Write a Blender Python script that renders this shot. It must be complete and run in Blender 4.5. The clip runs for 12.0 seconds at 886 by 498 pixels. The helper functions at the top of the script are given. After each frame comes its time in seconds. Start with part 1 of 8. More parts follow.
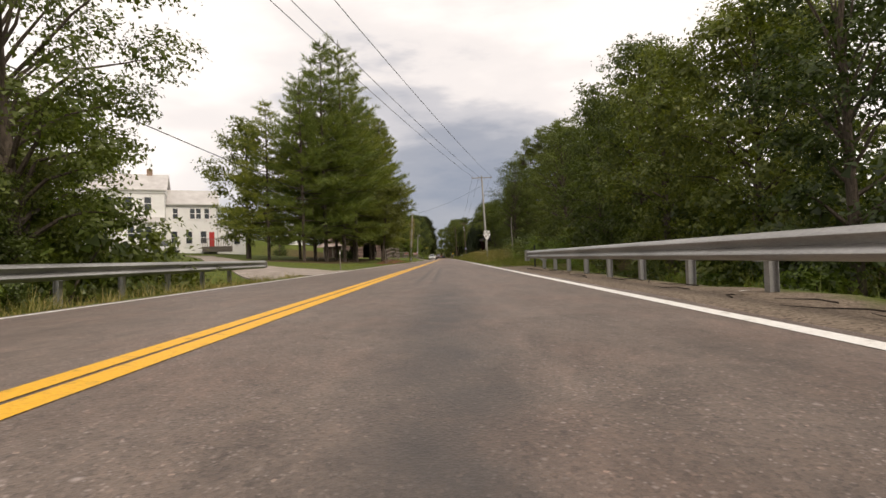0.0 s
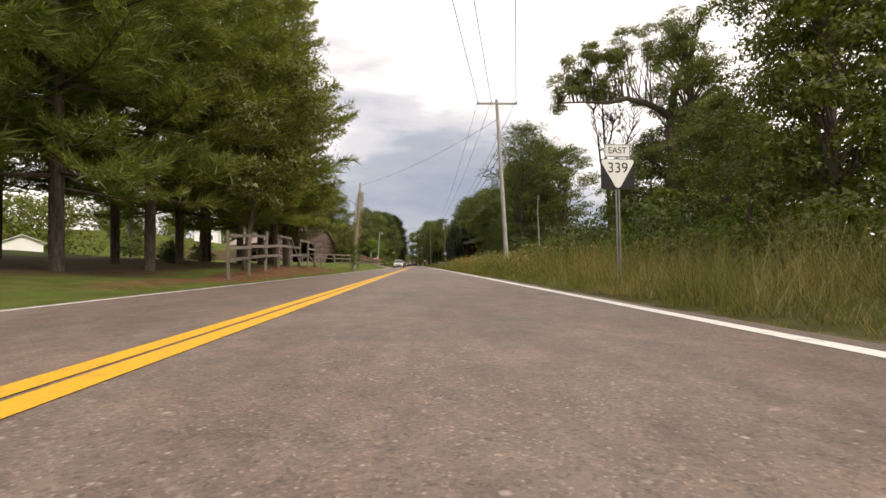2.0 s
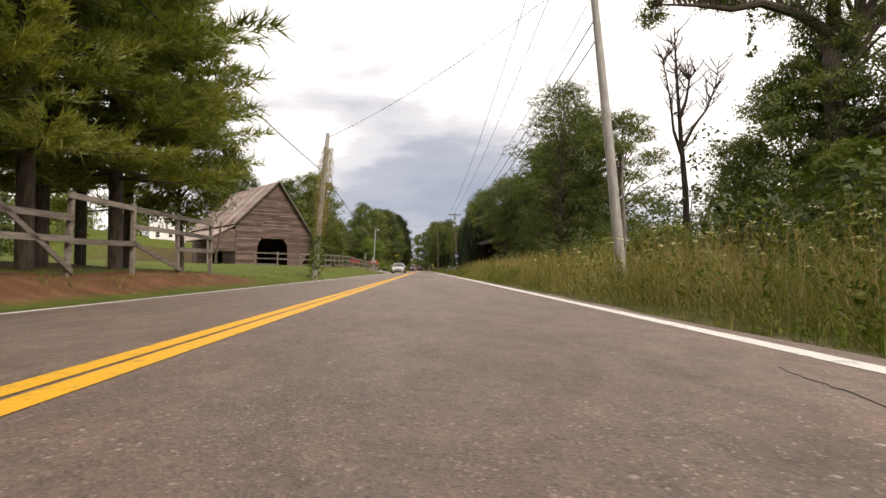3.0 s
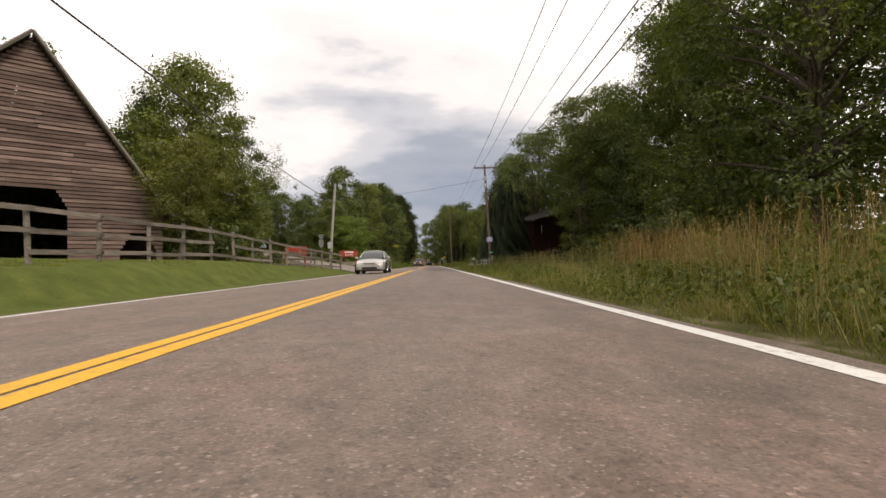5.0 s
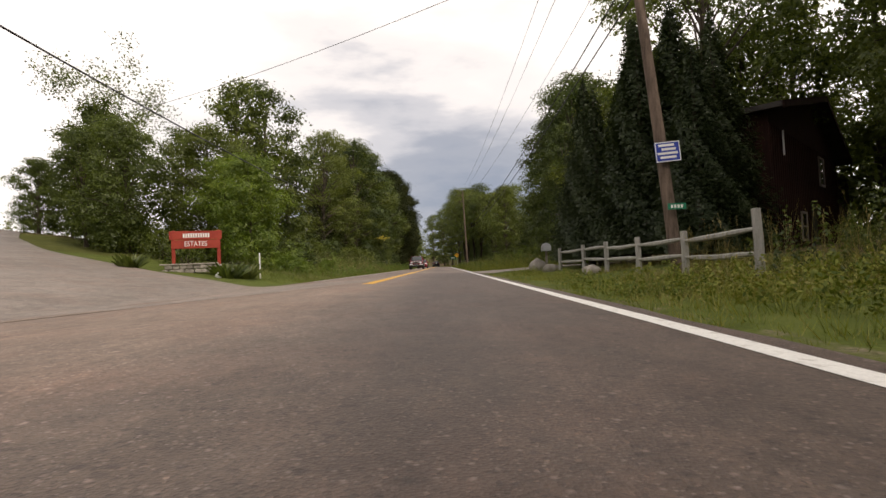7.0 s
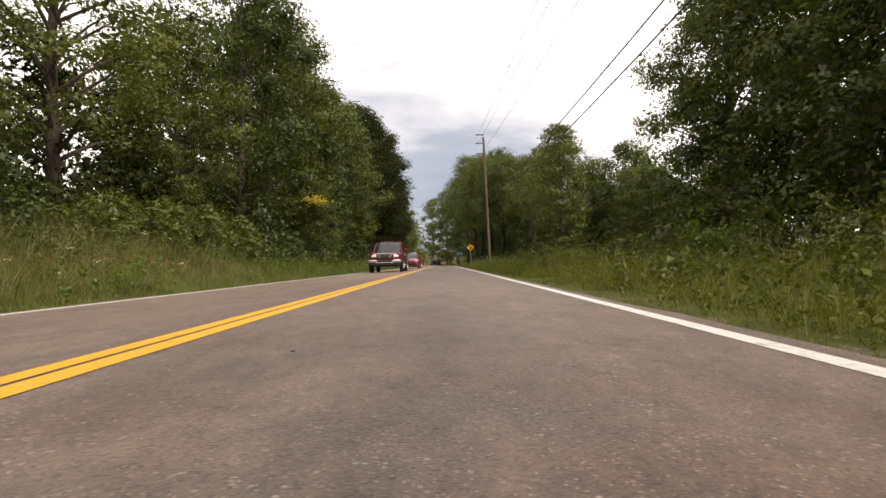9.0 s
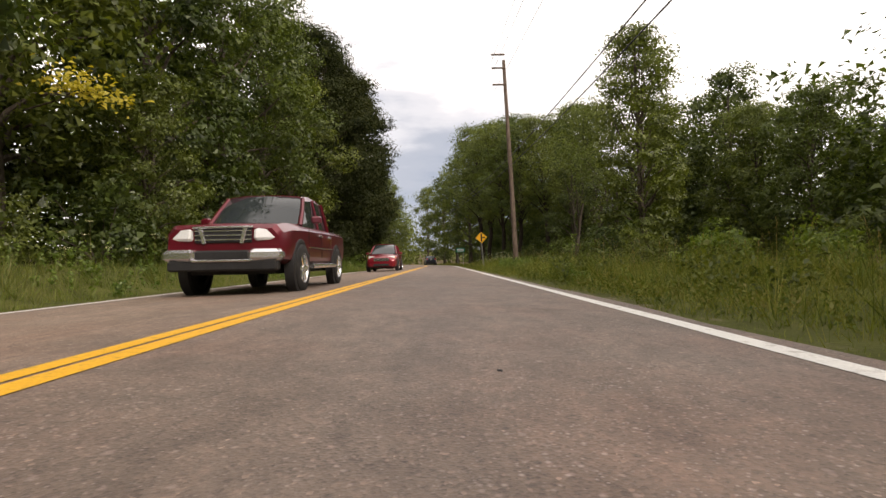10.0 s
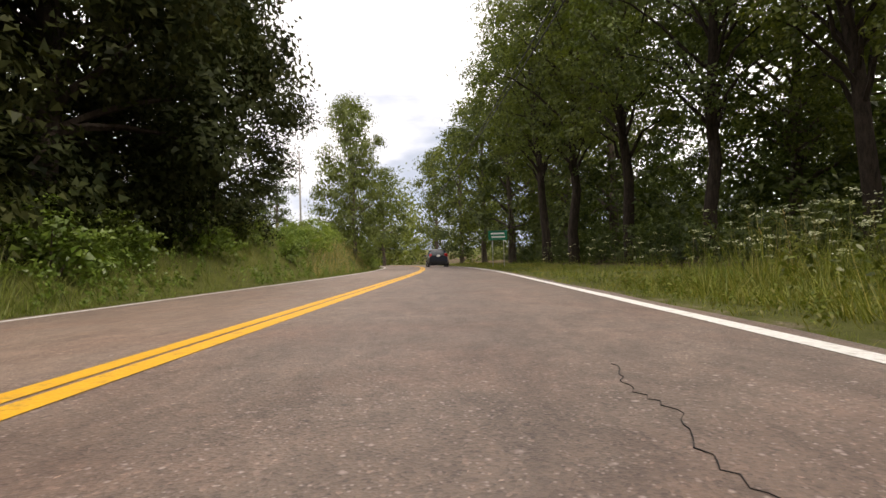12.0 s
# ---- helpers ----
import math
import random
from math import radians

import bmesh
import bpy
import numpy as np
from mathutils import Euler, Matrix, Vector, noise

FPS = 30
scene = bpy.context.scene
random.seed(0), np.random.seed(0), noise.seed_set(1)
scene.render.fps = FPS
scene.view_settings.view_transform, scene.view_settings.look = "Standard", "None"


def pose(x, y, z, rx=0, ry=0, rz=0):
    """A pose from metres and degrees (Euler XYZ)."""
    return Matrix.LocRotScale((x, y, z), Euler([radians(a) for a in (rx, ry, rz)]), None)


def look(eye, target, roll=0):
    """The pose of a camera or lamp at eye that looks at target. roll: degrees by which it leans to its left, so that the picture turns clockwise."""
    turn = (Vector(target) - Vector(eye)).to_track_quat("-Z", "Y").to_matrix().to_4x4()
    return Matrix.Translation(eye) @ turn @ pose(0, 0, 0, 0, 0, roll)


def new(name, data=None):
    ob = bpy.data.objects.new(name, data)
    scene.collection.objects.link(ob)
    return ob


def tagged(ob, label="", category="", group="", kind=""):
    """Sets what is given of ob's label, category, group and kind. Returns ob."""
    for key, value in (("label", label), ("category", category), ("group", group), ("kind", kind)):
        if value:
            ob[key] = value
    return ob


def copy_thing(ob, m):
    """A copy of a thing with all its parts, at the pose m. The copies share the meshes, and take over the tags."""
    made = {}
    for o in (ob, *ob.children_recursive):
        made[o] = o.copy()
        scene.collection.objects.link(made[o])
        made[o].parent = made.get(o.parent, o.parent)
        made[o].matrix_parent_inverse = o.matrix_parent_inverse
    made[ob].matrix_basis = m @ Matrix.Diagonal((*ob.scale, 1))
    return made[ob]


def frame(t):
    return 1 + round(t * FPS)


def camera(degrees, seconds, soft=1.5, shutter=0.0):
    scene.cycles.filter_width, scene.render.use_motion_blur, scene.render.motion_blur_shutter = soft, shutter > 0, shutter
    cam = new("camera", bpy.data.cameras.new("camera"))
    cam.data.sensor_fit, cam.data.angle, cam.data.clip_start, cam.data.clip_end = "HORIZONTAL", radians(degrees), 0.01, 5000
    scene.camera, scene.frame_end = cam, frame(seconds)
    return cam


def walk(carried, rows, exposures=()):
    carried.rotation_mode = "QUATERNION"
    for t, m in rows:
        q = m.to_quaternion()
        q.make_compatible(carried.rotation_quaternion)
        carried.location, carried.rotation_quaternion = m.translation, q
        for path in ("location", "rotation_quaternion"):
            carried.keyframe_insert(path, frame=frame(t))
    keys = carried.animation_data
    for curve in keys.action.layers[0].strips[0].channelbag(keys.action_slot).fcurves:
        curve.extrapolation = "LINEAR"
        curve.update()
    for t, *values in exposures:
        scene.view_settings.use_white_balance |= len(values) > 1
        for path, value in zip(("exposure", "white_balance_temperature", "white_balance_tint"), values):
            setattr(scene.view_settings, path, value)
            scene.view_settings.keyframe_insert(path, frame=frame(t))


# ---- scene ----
# ---- camera ----
cam = camera(82.0, 12.0, soft=1.5)
PATH = [
    (0, (-0.282, 0.654, 0.432), (-0.293, 2.654, 0.466), -2.1),
    (0.5, (-0.562, 11.118, 0.443), (-0.534, 13.118, 0.481), -0.9),
    (1, (-0.604, 21.557, 0.400), (-0.54, 23.556, 0.452), -0.7),
    (1.5, (-0.533, 32.064, 0.392), (-0.445, 34.061, 0.435), -1.2),
    (2, (-0.494, 42.619, 0.401), (-0.393, 44.616, 0.463), -0.7),
    (2.5, (-0.331, 53.093, 0.448), (-0.242, 55.09, 0.503), -0.8),
    (3, (-0.387, 63.464, 0.419), (-0.309, 65.461, 0.500), -0.3),
    (4.8, (-0.184, 100.785, 0.460), (-0.141, 102.783, 0.521), -0.9),
    (5, (-0.14, 104.931, 0.464), (-0.1, 106.93, 0.523), -1.1),
    (5.5, (-0.068, 115.232, 0.450), (-0.032, 117.231, 0.498), -1.4),
    (6, (0.021, 125.535, 0.452), (0.058, 127.534, 0.492), -1.6),
    (6.5, (0.236, 135.822, 0.427), (0.258, 137.821, 0.479), -2.7),
    (7, (0.225, 146.149, 0.413), (0.228, 148.148, 0.476), -2.4),
    (9, (-0.084, 188.157, 0.438), (-0.086, 190.157, 0.494), -1.1),
    (9.5, (-0.117, 199.004, 0.436), (-0.11, 201.003, 0.495), -0.8),
    (10, (-0.053, 209.945, 0.442), (-0.042, 211.944, 0.494), -1.1),
    (10.5, (-0.059, 220.81, 0.434), (-0.057, 222.809, 0.489), -1.8),
    (11, (-0.156, 231.484, 0.422), (-0.164, 233.483, 0.489), -1.3),
    (11.5, (-0.18, 242.026, 0.449), (-0.199, 244.025, 0.510), -1.0),
    (12, (-0.192, 252.57, 0.451), (-0.236, 254.569, 0.500), -1.8),
]
EXPOSE = [(0.0, -0.15), (0.5, -0.1), (2.0, 0.15), (3.0, 0.22), (5.0, -0.02), (6.0, 0.0), (6.5, 0.0), (7.0, -0.04), (9.0, 0.3), (10.0, 0.32), (11.0, 0.5), (11.5, 0.62), (12.0, 0.6)]
walk(cam, [(t, look(eye, target, roll)) for t, eye, target, roll in PATH], [(t, stops, 7250 if t < 10.5 else 7080, 15) for t, stops in EXPOSE])

# ---- world, sun, exposure ----
SUN_EL, SUN_ROT = radians(42), radians(140)
world = bpy.data.worlds.new("overcast_sky")
scene.world = world
world.use_nodes = True
wn, wl = world.node_tree.nodes, world.node_tree.links
wn.clear()


def wnode(kind, **props):
    n = wn.new(kind)
    for k, v in props.items():
        if k == "op":
            n.operation = v
        elif k == "blend":
            n.data_type, n.blend_type = "RGBA", v
    return n


sky = wn.new("ShaderNodeTexSky")
sky.sky_type, sky.sun_disc = "NISHITA", False
sky.sun_elevation, sky.sun_rotation = SUN_EL, SUN_ROT
sky_dim = wnode("ShaderNodeMix", blend="MULTIPLY")
sky_dim.inputs[0].default_value = 1.0
sky_dim.inputs[7].default_value = (0.09, 0.09, 0.09, 1)
wl.new(sky.outputs[0], sky_dim.inputs[6])
coord = wn.new("ShaderNodeTexCoord")
split = wn.new("ShaderNodeSeparateXYZ")
wl.new(coord.outputs["Generated"], split.inputs[0])
squash = wn.new("ShaderNodeMapping")
squash.inputs["Scale"].default_value = (1.0, 1.0, 3.4)
squash.inputs["Location"].default_value = (0.05, 0.1, 0.35)
wl.new(coord.outputs["Generated"], squash.inputs[0])
cloud = wn.new("ShaderNodeTexNoise")
cloud.inputs["Scale"].default_value, cloud.inputs["Detail"].default_value = 2.6, 6.0
cloud.inputs["Roughness"].default_value = 0.52
wl.new(squash.outputs[0], cloud.inputs["Vector"])
# cloud thickness grows towards the horizon
lift = wnode("ShaderNodeMath", op="MULTIPLY_ADD")
lift.inputs[1].default_value, lift.inputs[2].default_value = 1.15, -0.15
wl.new(split.outputs[2], lift.inputs[0])
# the bank of cloud stands ahead, thinning to both sides
aside = wnode("ShaderNodeMath", op="MULTIPLY")
wl.new(split.outputs[0], aside.inputs[0])
wl.new(split.outputs[0], aside.inputs[1])
thin_out = wnode("ShaderNodeMath", op="MULTIPLY_ADD")
thin_out.inputs[1].default_value = 1.1
wl.new(aside.outputs[0], thin_out.inputs[0])
wl.new(lift.outputs[0], thin_out.inputs[2])
puff = wnode("ShaderNodeMath", op="MULTIPLY_ADD")
puff.inputs[1].default_value = 0.85
wl.new(cloud.outputs["Fac"], puff.inputs[0])
wl.new(thin_out.outputs[0], puff.inputs[2])
ramp = wn.new("ShaderNodeValToRGB")
ramp.color_ramp.interpolation = "EASE"
els = ramp.color_ramp.elements
els[0].position, els[0].color = 0.30, (0.33, 0.40, 0.53, 1)
els[1].position, els[1].color = 0.80, (1.28, 1.28, 1.29, 1)
for pos, col in ((0.42, (0.43, 0.49, 0.60, 1)), (0.54, (0.72, 0.76, 0.84, 1)), (0.64, (1.06, 1.07, 1.10, 1))):
    e = els.new(pos)
    e.color = col
wl.new(puff.outputs[0], ramp.inputs[0])
cover = wnode("ShaderNodeMix", blend="MIX")
cover.inputs[0].default_value = 0.92
wl.new(sky_dim.outputs[2], cover.inputs[6])
wl.new(ramp.outputs[0], cover.inputs[7])
bg = wn.new("ShaderNodeBackground")
bg.inputs[1].default_value = 1.0
wl.new(cover.outputs[2], bg.inputs[0])
wout = wn.new("ShaderNodeOutputWorld")
wl.new(bg.outputs[0], wout.inputs[0])

sun_data = bpy.data.lights.new("sun", "SUN")
sun_data.energy, sun_data.angle, sun_data.color = 2.2, radians(16), (1.0, 0.95, 0.86)
sun = new("sun", sun_data)
sun.matrix_world = look((0, 0, 60), (math.sin(SUN_ROT) * -40, math.cos(SUN_ROT) * -40, 60 - 40 * math.tan(SUN_EL)))


# ---- materials ----
class Mat:
    """A small builder for node materials."""

    def __init__(self, name, rough=0.8, metal=0.0, spec=0.3):
        self.m = bpy.data.materials.new(name)
        self.m.use_nodes = True
        self.n, self.l = self.m.node_tree.nodes, self.m.node_tree.links
        self.p = self.n["Principled BSDF"]
        self.p.inputs["Roughness"].default_value = rough
        self.p.inputs["Metallic"].default_value = metal
        self.p.inputs["Specular IOR Level"].default_value = spec
        self.tc = self.n.new("ShaderNodeTexCoord")

    def noise(self, scale, detail=4.0, rough=0.55, stretch=(1, 1, 1), world=False):
        mp = self.n.new("ShaderNodeMapping")
        mp.inputs["Scale"].default_value = stretch
        if world:
            g = self.n.new("ShaderNodeNewGeometry")
            self.l.new(g.outputs["Position"], mp.inputs[0])
        else:
            self.l.new(self.tc.outputs["Object"], mp.inputs[0])
        t = self.n.new("ShaderNodeTexNoise")
        t.inputs["Scale"].default_value, t.inputs["Detail"].default_value, t.inputs["Roughness"].default_value = scale, detail, rough
        self.l.new(mp.outputs[0], t.inputs["Vector"])
        return t.outputs["Fac"]

    def cells(self, scale, stretch=(1, 1, 1), world=True, feature="F1"):
        mp = self.n.new("ShaderNodeMapping")
        mp.inputs["Scale"].default_value = stretch
        if world:
            g = self.n.new("ShaderNodeNewGeometry")
            self.l.new(g.outputs["Position"], mp.inputs[0])
        else:
            self.l.new(self.tc.outputs["Object"], mp.inputs[0])
        t = self.n.new("ShaderNodeTexVoronoi")
        t.feature = feature
        t.inputs["Scale"].default_value = scale
        self.l.new(mp.outputs[0], t.inputs["Vector"])
        return t

    def ramp(self, fac, stops):
        r = self.n.new("ShaderNodeValToRGB")
        el = r.color_ramp.elements
        while len(el) < len(stops):
            el.new(0.5)
        for e, (pos, col) in zip(el, stops):
            e.position = pos
            e.color = (*col, 1) if len(col) == 3 else col
        self.l.new(fac, r.inputs[0])
        return r.outputs[0]

    def mix(self, fac, a, b, blend="MIX"):
        x = self.n.new("ShaderNodeMix")
        x.data_type, x.blend_type = "RGBA", blend
        for sock, v in ((x.inputs[0], fac), (x.inputs[6], a), (x.inputs[7], b)):
            if isinstance(v, bpy.types.NodeSocket):
                self.l.new(v, sock)
            elif isinstance(v, (int, float)):
                sock.default_value = v
            else:
                sock.default_value = (*v, 1)
        return x.outputs[2]

    def math(self, op, a, b=0.0):
        x = self.n.new("ShaderNodeMath")
        x.operation = op
        for sock, v in ((x.inputs[0], a), (x.inputs[1], b)):
            if isinstance(v, bpy.types.NodeSocket):
                self.l.new(v, sock)
            else:
                sock.default_value = v
        return x.outputs[0]

    def color(self, c):
        if isinstance(c, bpy.types.NodeSocket):
            self.l.new(c, self.p.inputs["Base Color"])
        else:
            self.p.inputs["Base Color"].default_value = (*c, 1)
        return self

    def bump(self, fac, strength=0.3, dist=0.01):
        b = self.n.new("ShaderNodeBump")
        b.inputs["Strength"].default_value, b.inputs["Distance"].default_value = strength, dist
        self.l.new(fac, b.inputs["Height"])
        self.l.new(b.outputs[0], self.p.inputs["Normal"])
        return self

    def rand(self):
        return self.n.new("ShaderNodeObjectInfo").outputs["Random"]

    def island(self):
        return self.n.new("ShaderNodeNewGeometry").outputs["Random Per Island"]


def mottled(name, dark, light, scale=3.0, rough=0.8, metal=0.0, spec=0.3, fine=40.0, bump=0.2, stretch=(1, 1, 1), vary=0.0):
    """Two-scale mottling between two colours, with fine relief."""
    k = Mat(name, rough, metal, spec)
    big, small = k.noise(scale, stretch=stretch), k.noise(fine, stretch=stretch)
    f = k.mix(0.35, big, small)
    c = k.ramp(f, ((0.32, dark), (0.68, light)))
    if vary:
        v = k.ramp(k.rand(), ((0.0, (1 - vary,) * 3), (1.0, (1 + vary,) * 3)))
        c = k.mix(1.0, c, v, "MULTIPLY")
    k.color(c).bump(small, bump, 0.004)
    return k.m


def leafy(name, dark, light, translucent=0.35, dry=None, gloss=0.16, stops=(0.25, 0.64, 1.0)):
    """Leaves: colour varies from leaf to leaf, over the crown and from tree to tree; light passes through."""
    k = Mat(name, 0.5)
    f = k.mix(0.62, k.island(), k.noise(0.55, 2.0))
    c = k.ramp(f, ((0.25, dark), (0.75, light)) if dry is None else tuple(zip(stops, (dark, light, dry))))
    v = k.ramp(k.rand(), ((0.0, (0.74, 0.8, 0.78)), (1.0, (1.2, 1.12, 1.0))))
    c = k.mix(1.0, c, v, "MULTIPLY")
    dif, tra, mx = k.n.new("ShaderNodeBsdfDiffuse"), k.n.new("ShaderNodeBsdfTranslucent"), k.n.new("ShaderNodeMixShader")
    k.l.new(c, dif.inputs[0])
    warm = k.mix(1.0, c, (1.25, 1.25, 0.55), "MULTIPLY")
    k.l.new(warm, tra.inputs[0])
    mx.inputs[0].default_value = translucent
    k.l.new(dif.outputs[0], mx.inputs[1])
    k.l.new(tra.outputs[0], mx.inputs[2])
    glo, mx2 = k.n.new("ShaderNodeBsdfGlossy"), k.n.new("ShaderNodeMixShader")
    glo.inputs["Roughness"].default_value = 0.45
    mx2.inputs[0].default_value = gloss * 0.22
    k.l.new(mx.outputs[0], mx2.inputs[1])
    k.l.new(glo.outputs[0], mx2.inputs[2])
    out = k.n["Material Output"]
    k.l.new(mx2.outputs[0], out.inputs[0])
    return k.m


def asphalt(name, base=1.0, tint=(1.0, 1.0, 1.0)):
    k = Mat(name, 0.64, 0, 0.42)
    big = k.noise(0.35, 4, stretch=(1, 0.25, 1), world=True)
    mid = k.noise(2.2, 5, 0.6, stretch=(1, 0.5, 1), world=True)
    c = k.ramp(k.mix(0.5, big, mid), ((0.38, tuple(v * q * base for v, q in zip((0.132, 0.104, 0.088), tint))), (0.62, tuple(v * q * base for v, q in zip((0.216, 0.172, 0.146), tint)))))
    c = k.mix(k.ramp(k.noise(0.9, 3, world=True), ((0.45, (0, 0, 0)), (0.7, (1, 1, 1)))), c, k.mix(1.0, c, (1.06, 0.96, 0.93), "MULTIPLY"))
    # aggregate: pale and dark stones
    stone = k.cells(85.0)
    tone = k.ramp(stone.outputs["Color"], ((0.0, (0.55, 0.54, 0.54)), (0.4, (0.92, 0.90, 0.88)), (0.82, (1.1, 1.06, 1.03)), (0.92, (1.5, 1.42, 1.38)), (1.0, (2.6, 2.45, 2.38))))
    c = k.mix(0.9, c, k.mix(1.0, c, tone, "MULTIPLY"))
    # clotted patches a hand wide, drawn out along the lane
    clot = k.noise(7.0, 5, 0.72, stretch=(1, 0.6, 1), world=True)
    c = k.mix(1.0, c, k.ramp(clot, ((0.32, (0.74, 0.73, 0.73)), (0.5, (1.0, 0.99, 0.98)), (0.68, (1.22, 1.17, 1.13)))), "MULTIPLY")
    worn = k.ramp(k.noise(0.6, 4, 0.6, world=True), ((0.38, (0.4, 0.4, 0.4)), (0.62, (1, 1, 1))))
    for size, share, force in ((24.0, 0.88, 0.85), (40.0, 0.80, 0.75), (66.0, 0.70, 0.6)):
        chip = k.cells(size)
        pale = k.math("MULTIPLY", k.ramp(chip.outputs["Color"], ((share, (0, 0, 0)), (share + 0.05, (1, 1, 1)))), k.ramp(chip.outputs["Distance"], ((0.12, (1, 1, 1)), (0.42, (0, 0, 0)))))
        c = k.mix(k.math("MULTIPLY", k.math("MULTIPLY", pale, worn), force), c, (0.48, 0.40, 0.365))
        pit = k.math("MULTIPLY", k.ramp(chip.outputs["Color"], ((0.12, (1, 1, 1)), (0.18, (0, 0, 0)))), k.ramp(chip.outputs["Distance"], ((0.15, (1, 1, 1)), (0.4, (0, 0, 0)))))
        c = k.mix(k.math("MULTIPLY", pit, 0.6), c, (0.045, 0.038, 0.034))
    # coarser, open-textured dressing from the barn to the junction
    g = k.n.new("ShaderNodeNewGeometry")
    s = k.n.new("ShaderNodeSeparateXYZ")
    k.l.new(g.outputs["Position"], s.inputs[0])
    rough = k.ramp(k.math("MULTIPLY", k.math("ABSOLUTE", k.math("SUBTRACT", s.outputs[1], 132.0)), 0.02), ((0.45, (1, 1, 1)), (0.75, (0.12, 0.12, 0.12))))
    rough = k.math("MAXIMUM", rough, k.ramp(k.math("MULTIPLY", s.outputs[1], 0.004), ((0.80, (0, 0, 0)), (0.86, (0.75, 0.75, 0.75)), (0.97, (0.75, 0.75, 0.75)), (1.0, (0.3, 0.3, 0.3)))))
    for size, share in ((17.0, 0.86), (29.0, 0.74)):
        chip = k.cells(size)
        pale = k.math("MULTIPLY", k.ramp(chip.outputs["Color"], ((share, (0, 0, 0)), (share + 0.08, (1, 1, 1)))), k.ramp(chip.outputs["Distance"], ((0.1, (1, 1, 1)), (0.38, (0, 0, 0)))))
        c = k.mix(k.math("MULTIPLY", k.math("MULTIPLY", pale, rough), 0.7), c, (0.44, 0.335, 0.30))
        pit = k.math("MULTIPLY", k.ramp(chip.outputs["Color"], ((0.22, (1, 1, 1)), (0.3, (0, 0, 0)))), k.ramp(chip.outputs["Distance"], ((0.15, (1, 1, 1)), (0.45, (0, 0, 0)))))
        c = k.mix(k.math("MULTIPLY", k.math("MULTIPLY", pit, rough), 0.55), c, (0.045, 0.036, 0.034))
    # dark band in the middle of the lane, and patches of wear
    wob = k.math("ADD", s.outputs[0], k.math("MULTIPLY", k.noise(0.12, 2, world=True), 0.9))
    band = k.math("ABSOLUTE", k.math("SUBTRACT", wob, 0.35))
    band = k.ramp(band, ((0.0, (0.78, 0.78, 0.80)), (0.55, (1, 1, 1))))
    c = k.mix(k.ramp(k.noise(0.05, 3, world=True), ((0.42, (0, 0, 0)), (0.62, (1, 1, 1)))), c, k.mix(1.0, c, band, "MULTIPLY"))
    # old tar stains: a streak on the bridge
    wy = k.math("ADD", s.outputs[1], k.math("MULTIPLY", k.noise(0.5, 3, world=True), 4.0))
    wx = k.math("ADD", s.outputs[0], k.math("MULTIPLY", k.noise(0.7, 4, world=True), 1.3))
    ws = k.math("ADD", s.outputs[0], k.math("MULTIPLY", k.noise(0.9, 4, world=True), 0.5))
    streak = k.ramp(k.math("ABSOLUTE", k.math("ADD", ws, 0.07)), ((0.08, (1, 1, 1)), (0.4, (0, 0, 0))))
    streak = k.math("MULTIPLY", streak, k.ramp(k.math("MULTIPLY", wy, 0.05), ((0.45, (1, 1, 1)), (0.6, (0, 0, 0)))))
    # two tyre marks past the bridge
    wt = k.math("ADD", s.outputs[0], k.math("MULTIPLY", k.noise(1.2, 3, world=True), 0.08))
    tyre = k.math("ABSOLUTE", k.math("SUBTRACT", k.math("ABSOLUTE", k.math("ADD", wt, 0.64)), 0.15))
    tyre = k.ramp(tyre, ((0.015, (1, 1, 1)), (0.085, (0, 0, 0))))
    tyre = k.math("MULTIPLY", tyre, k.ramp(k.math("MULTIPLY", wy, 0.03), ((0.33, (0, 0, 0)), (0.38, (1, 1, 1)), (0.66, (1, 1, 1)), (0.8, (0, 0, 0)))))
    c = k.mix(k.math("MULTIPLY", tyre, 0.58), c, (0.06, 0.053, 0.05))
    # dark worn joint beside the edge line at the bridge end
    joint = k.ramp(k.math("ABSOLUTE", k.math("SUBTRACT", k.math("ADD", s.outputs[0], k.math("MULTIPLY", k.noise(2.0, 3, world=True), 0.06)), 1.59)), ((0.02, (1, 1, 1)), (0.07, (0, 0, 0))))
    joint = k.math("MULTIPLY", joint, k.ramp(k.math("MULTIPLY", s.outputs[1], 0.03), ((0.30, (0, 0, 0)), (0.36, (1, 1, 1)), (0.55, (1, 1, 1)), (0.66, (0, 0, 0)))))
    c = k.mix(k.math("MULTIPLY", joint, 0.5), c, (0.07, 0.06, 0.055))
    # far lane in the woods lightened: its brighter light put into the colour
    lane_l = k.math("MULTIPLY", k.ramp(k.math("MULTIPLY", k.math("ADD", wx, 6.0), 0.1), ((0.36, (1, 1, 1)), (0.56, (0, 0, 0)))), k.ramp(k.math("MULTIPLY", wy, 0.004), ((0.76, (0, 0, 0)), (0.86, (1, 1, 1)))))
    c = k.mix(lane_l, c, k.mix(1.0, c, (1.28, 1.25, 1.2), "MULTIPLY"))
    # the trees' shade on the near lane by the junction, put into the colour
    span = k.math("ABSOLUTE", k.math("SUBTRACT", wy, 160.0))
    near_shade = k.math("MULTIPLY", k.ramp(k.math("MULTIPLY", span, 0.04), ((0.52, (1, 1, 1)), (0.8, (0, 0, 0)))), k.ramp(k.math("MULTIPLY", k.math("ADD", wx, 1.0), 0.45), ((0.15, (0, 0, 0)), (0.8, (1, 1, 1)))))
    c = k.mix(k.math("MULTIPLY", streak, k.ramp(k.noise(3.0, 4, world=True), ((0.3, (0.25, 0.25, 0.25)), (0.6, (0.75, 0.75, 0.75))))), c, (0.06, 0.053, 0.05))
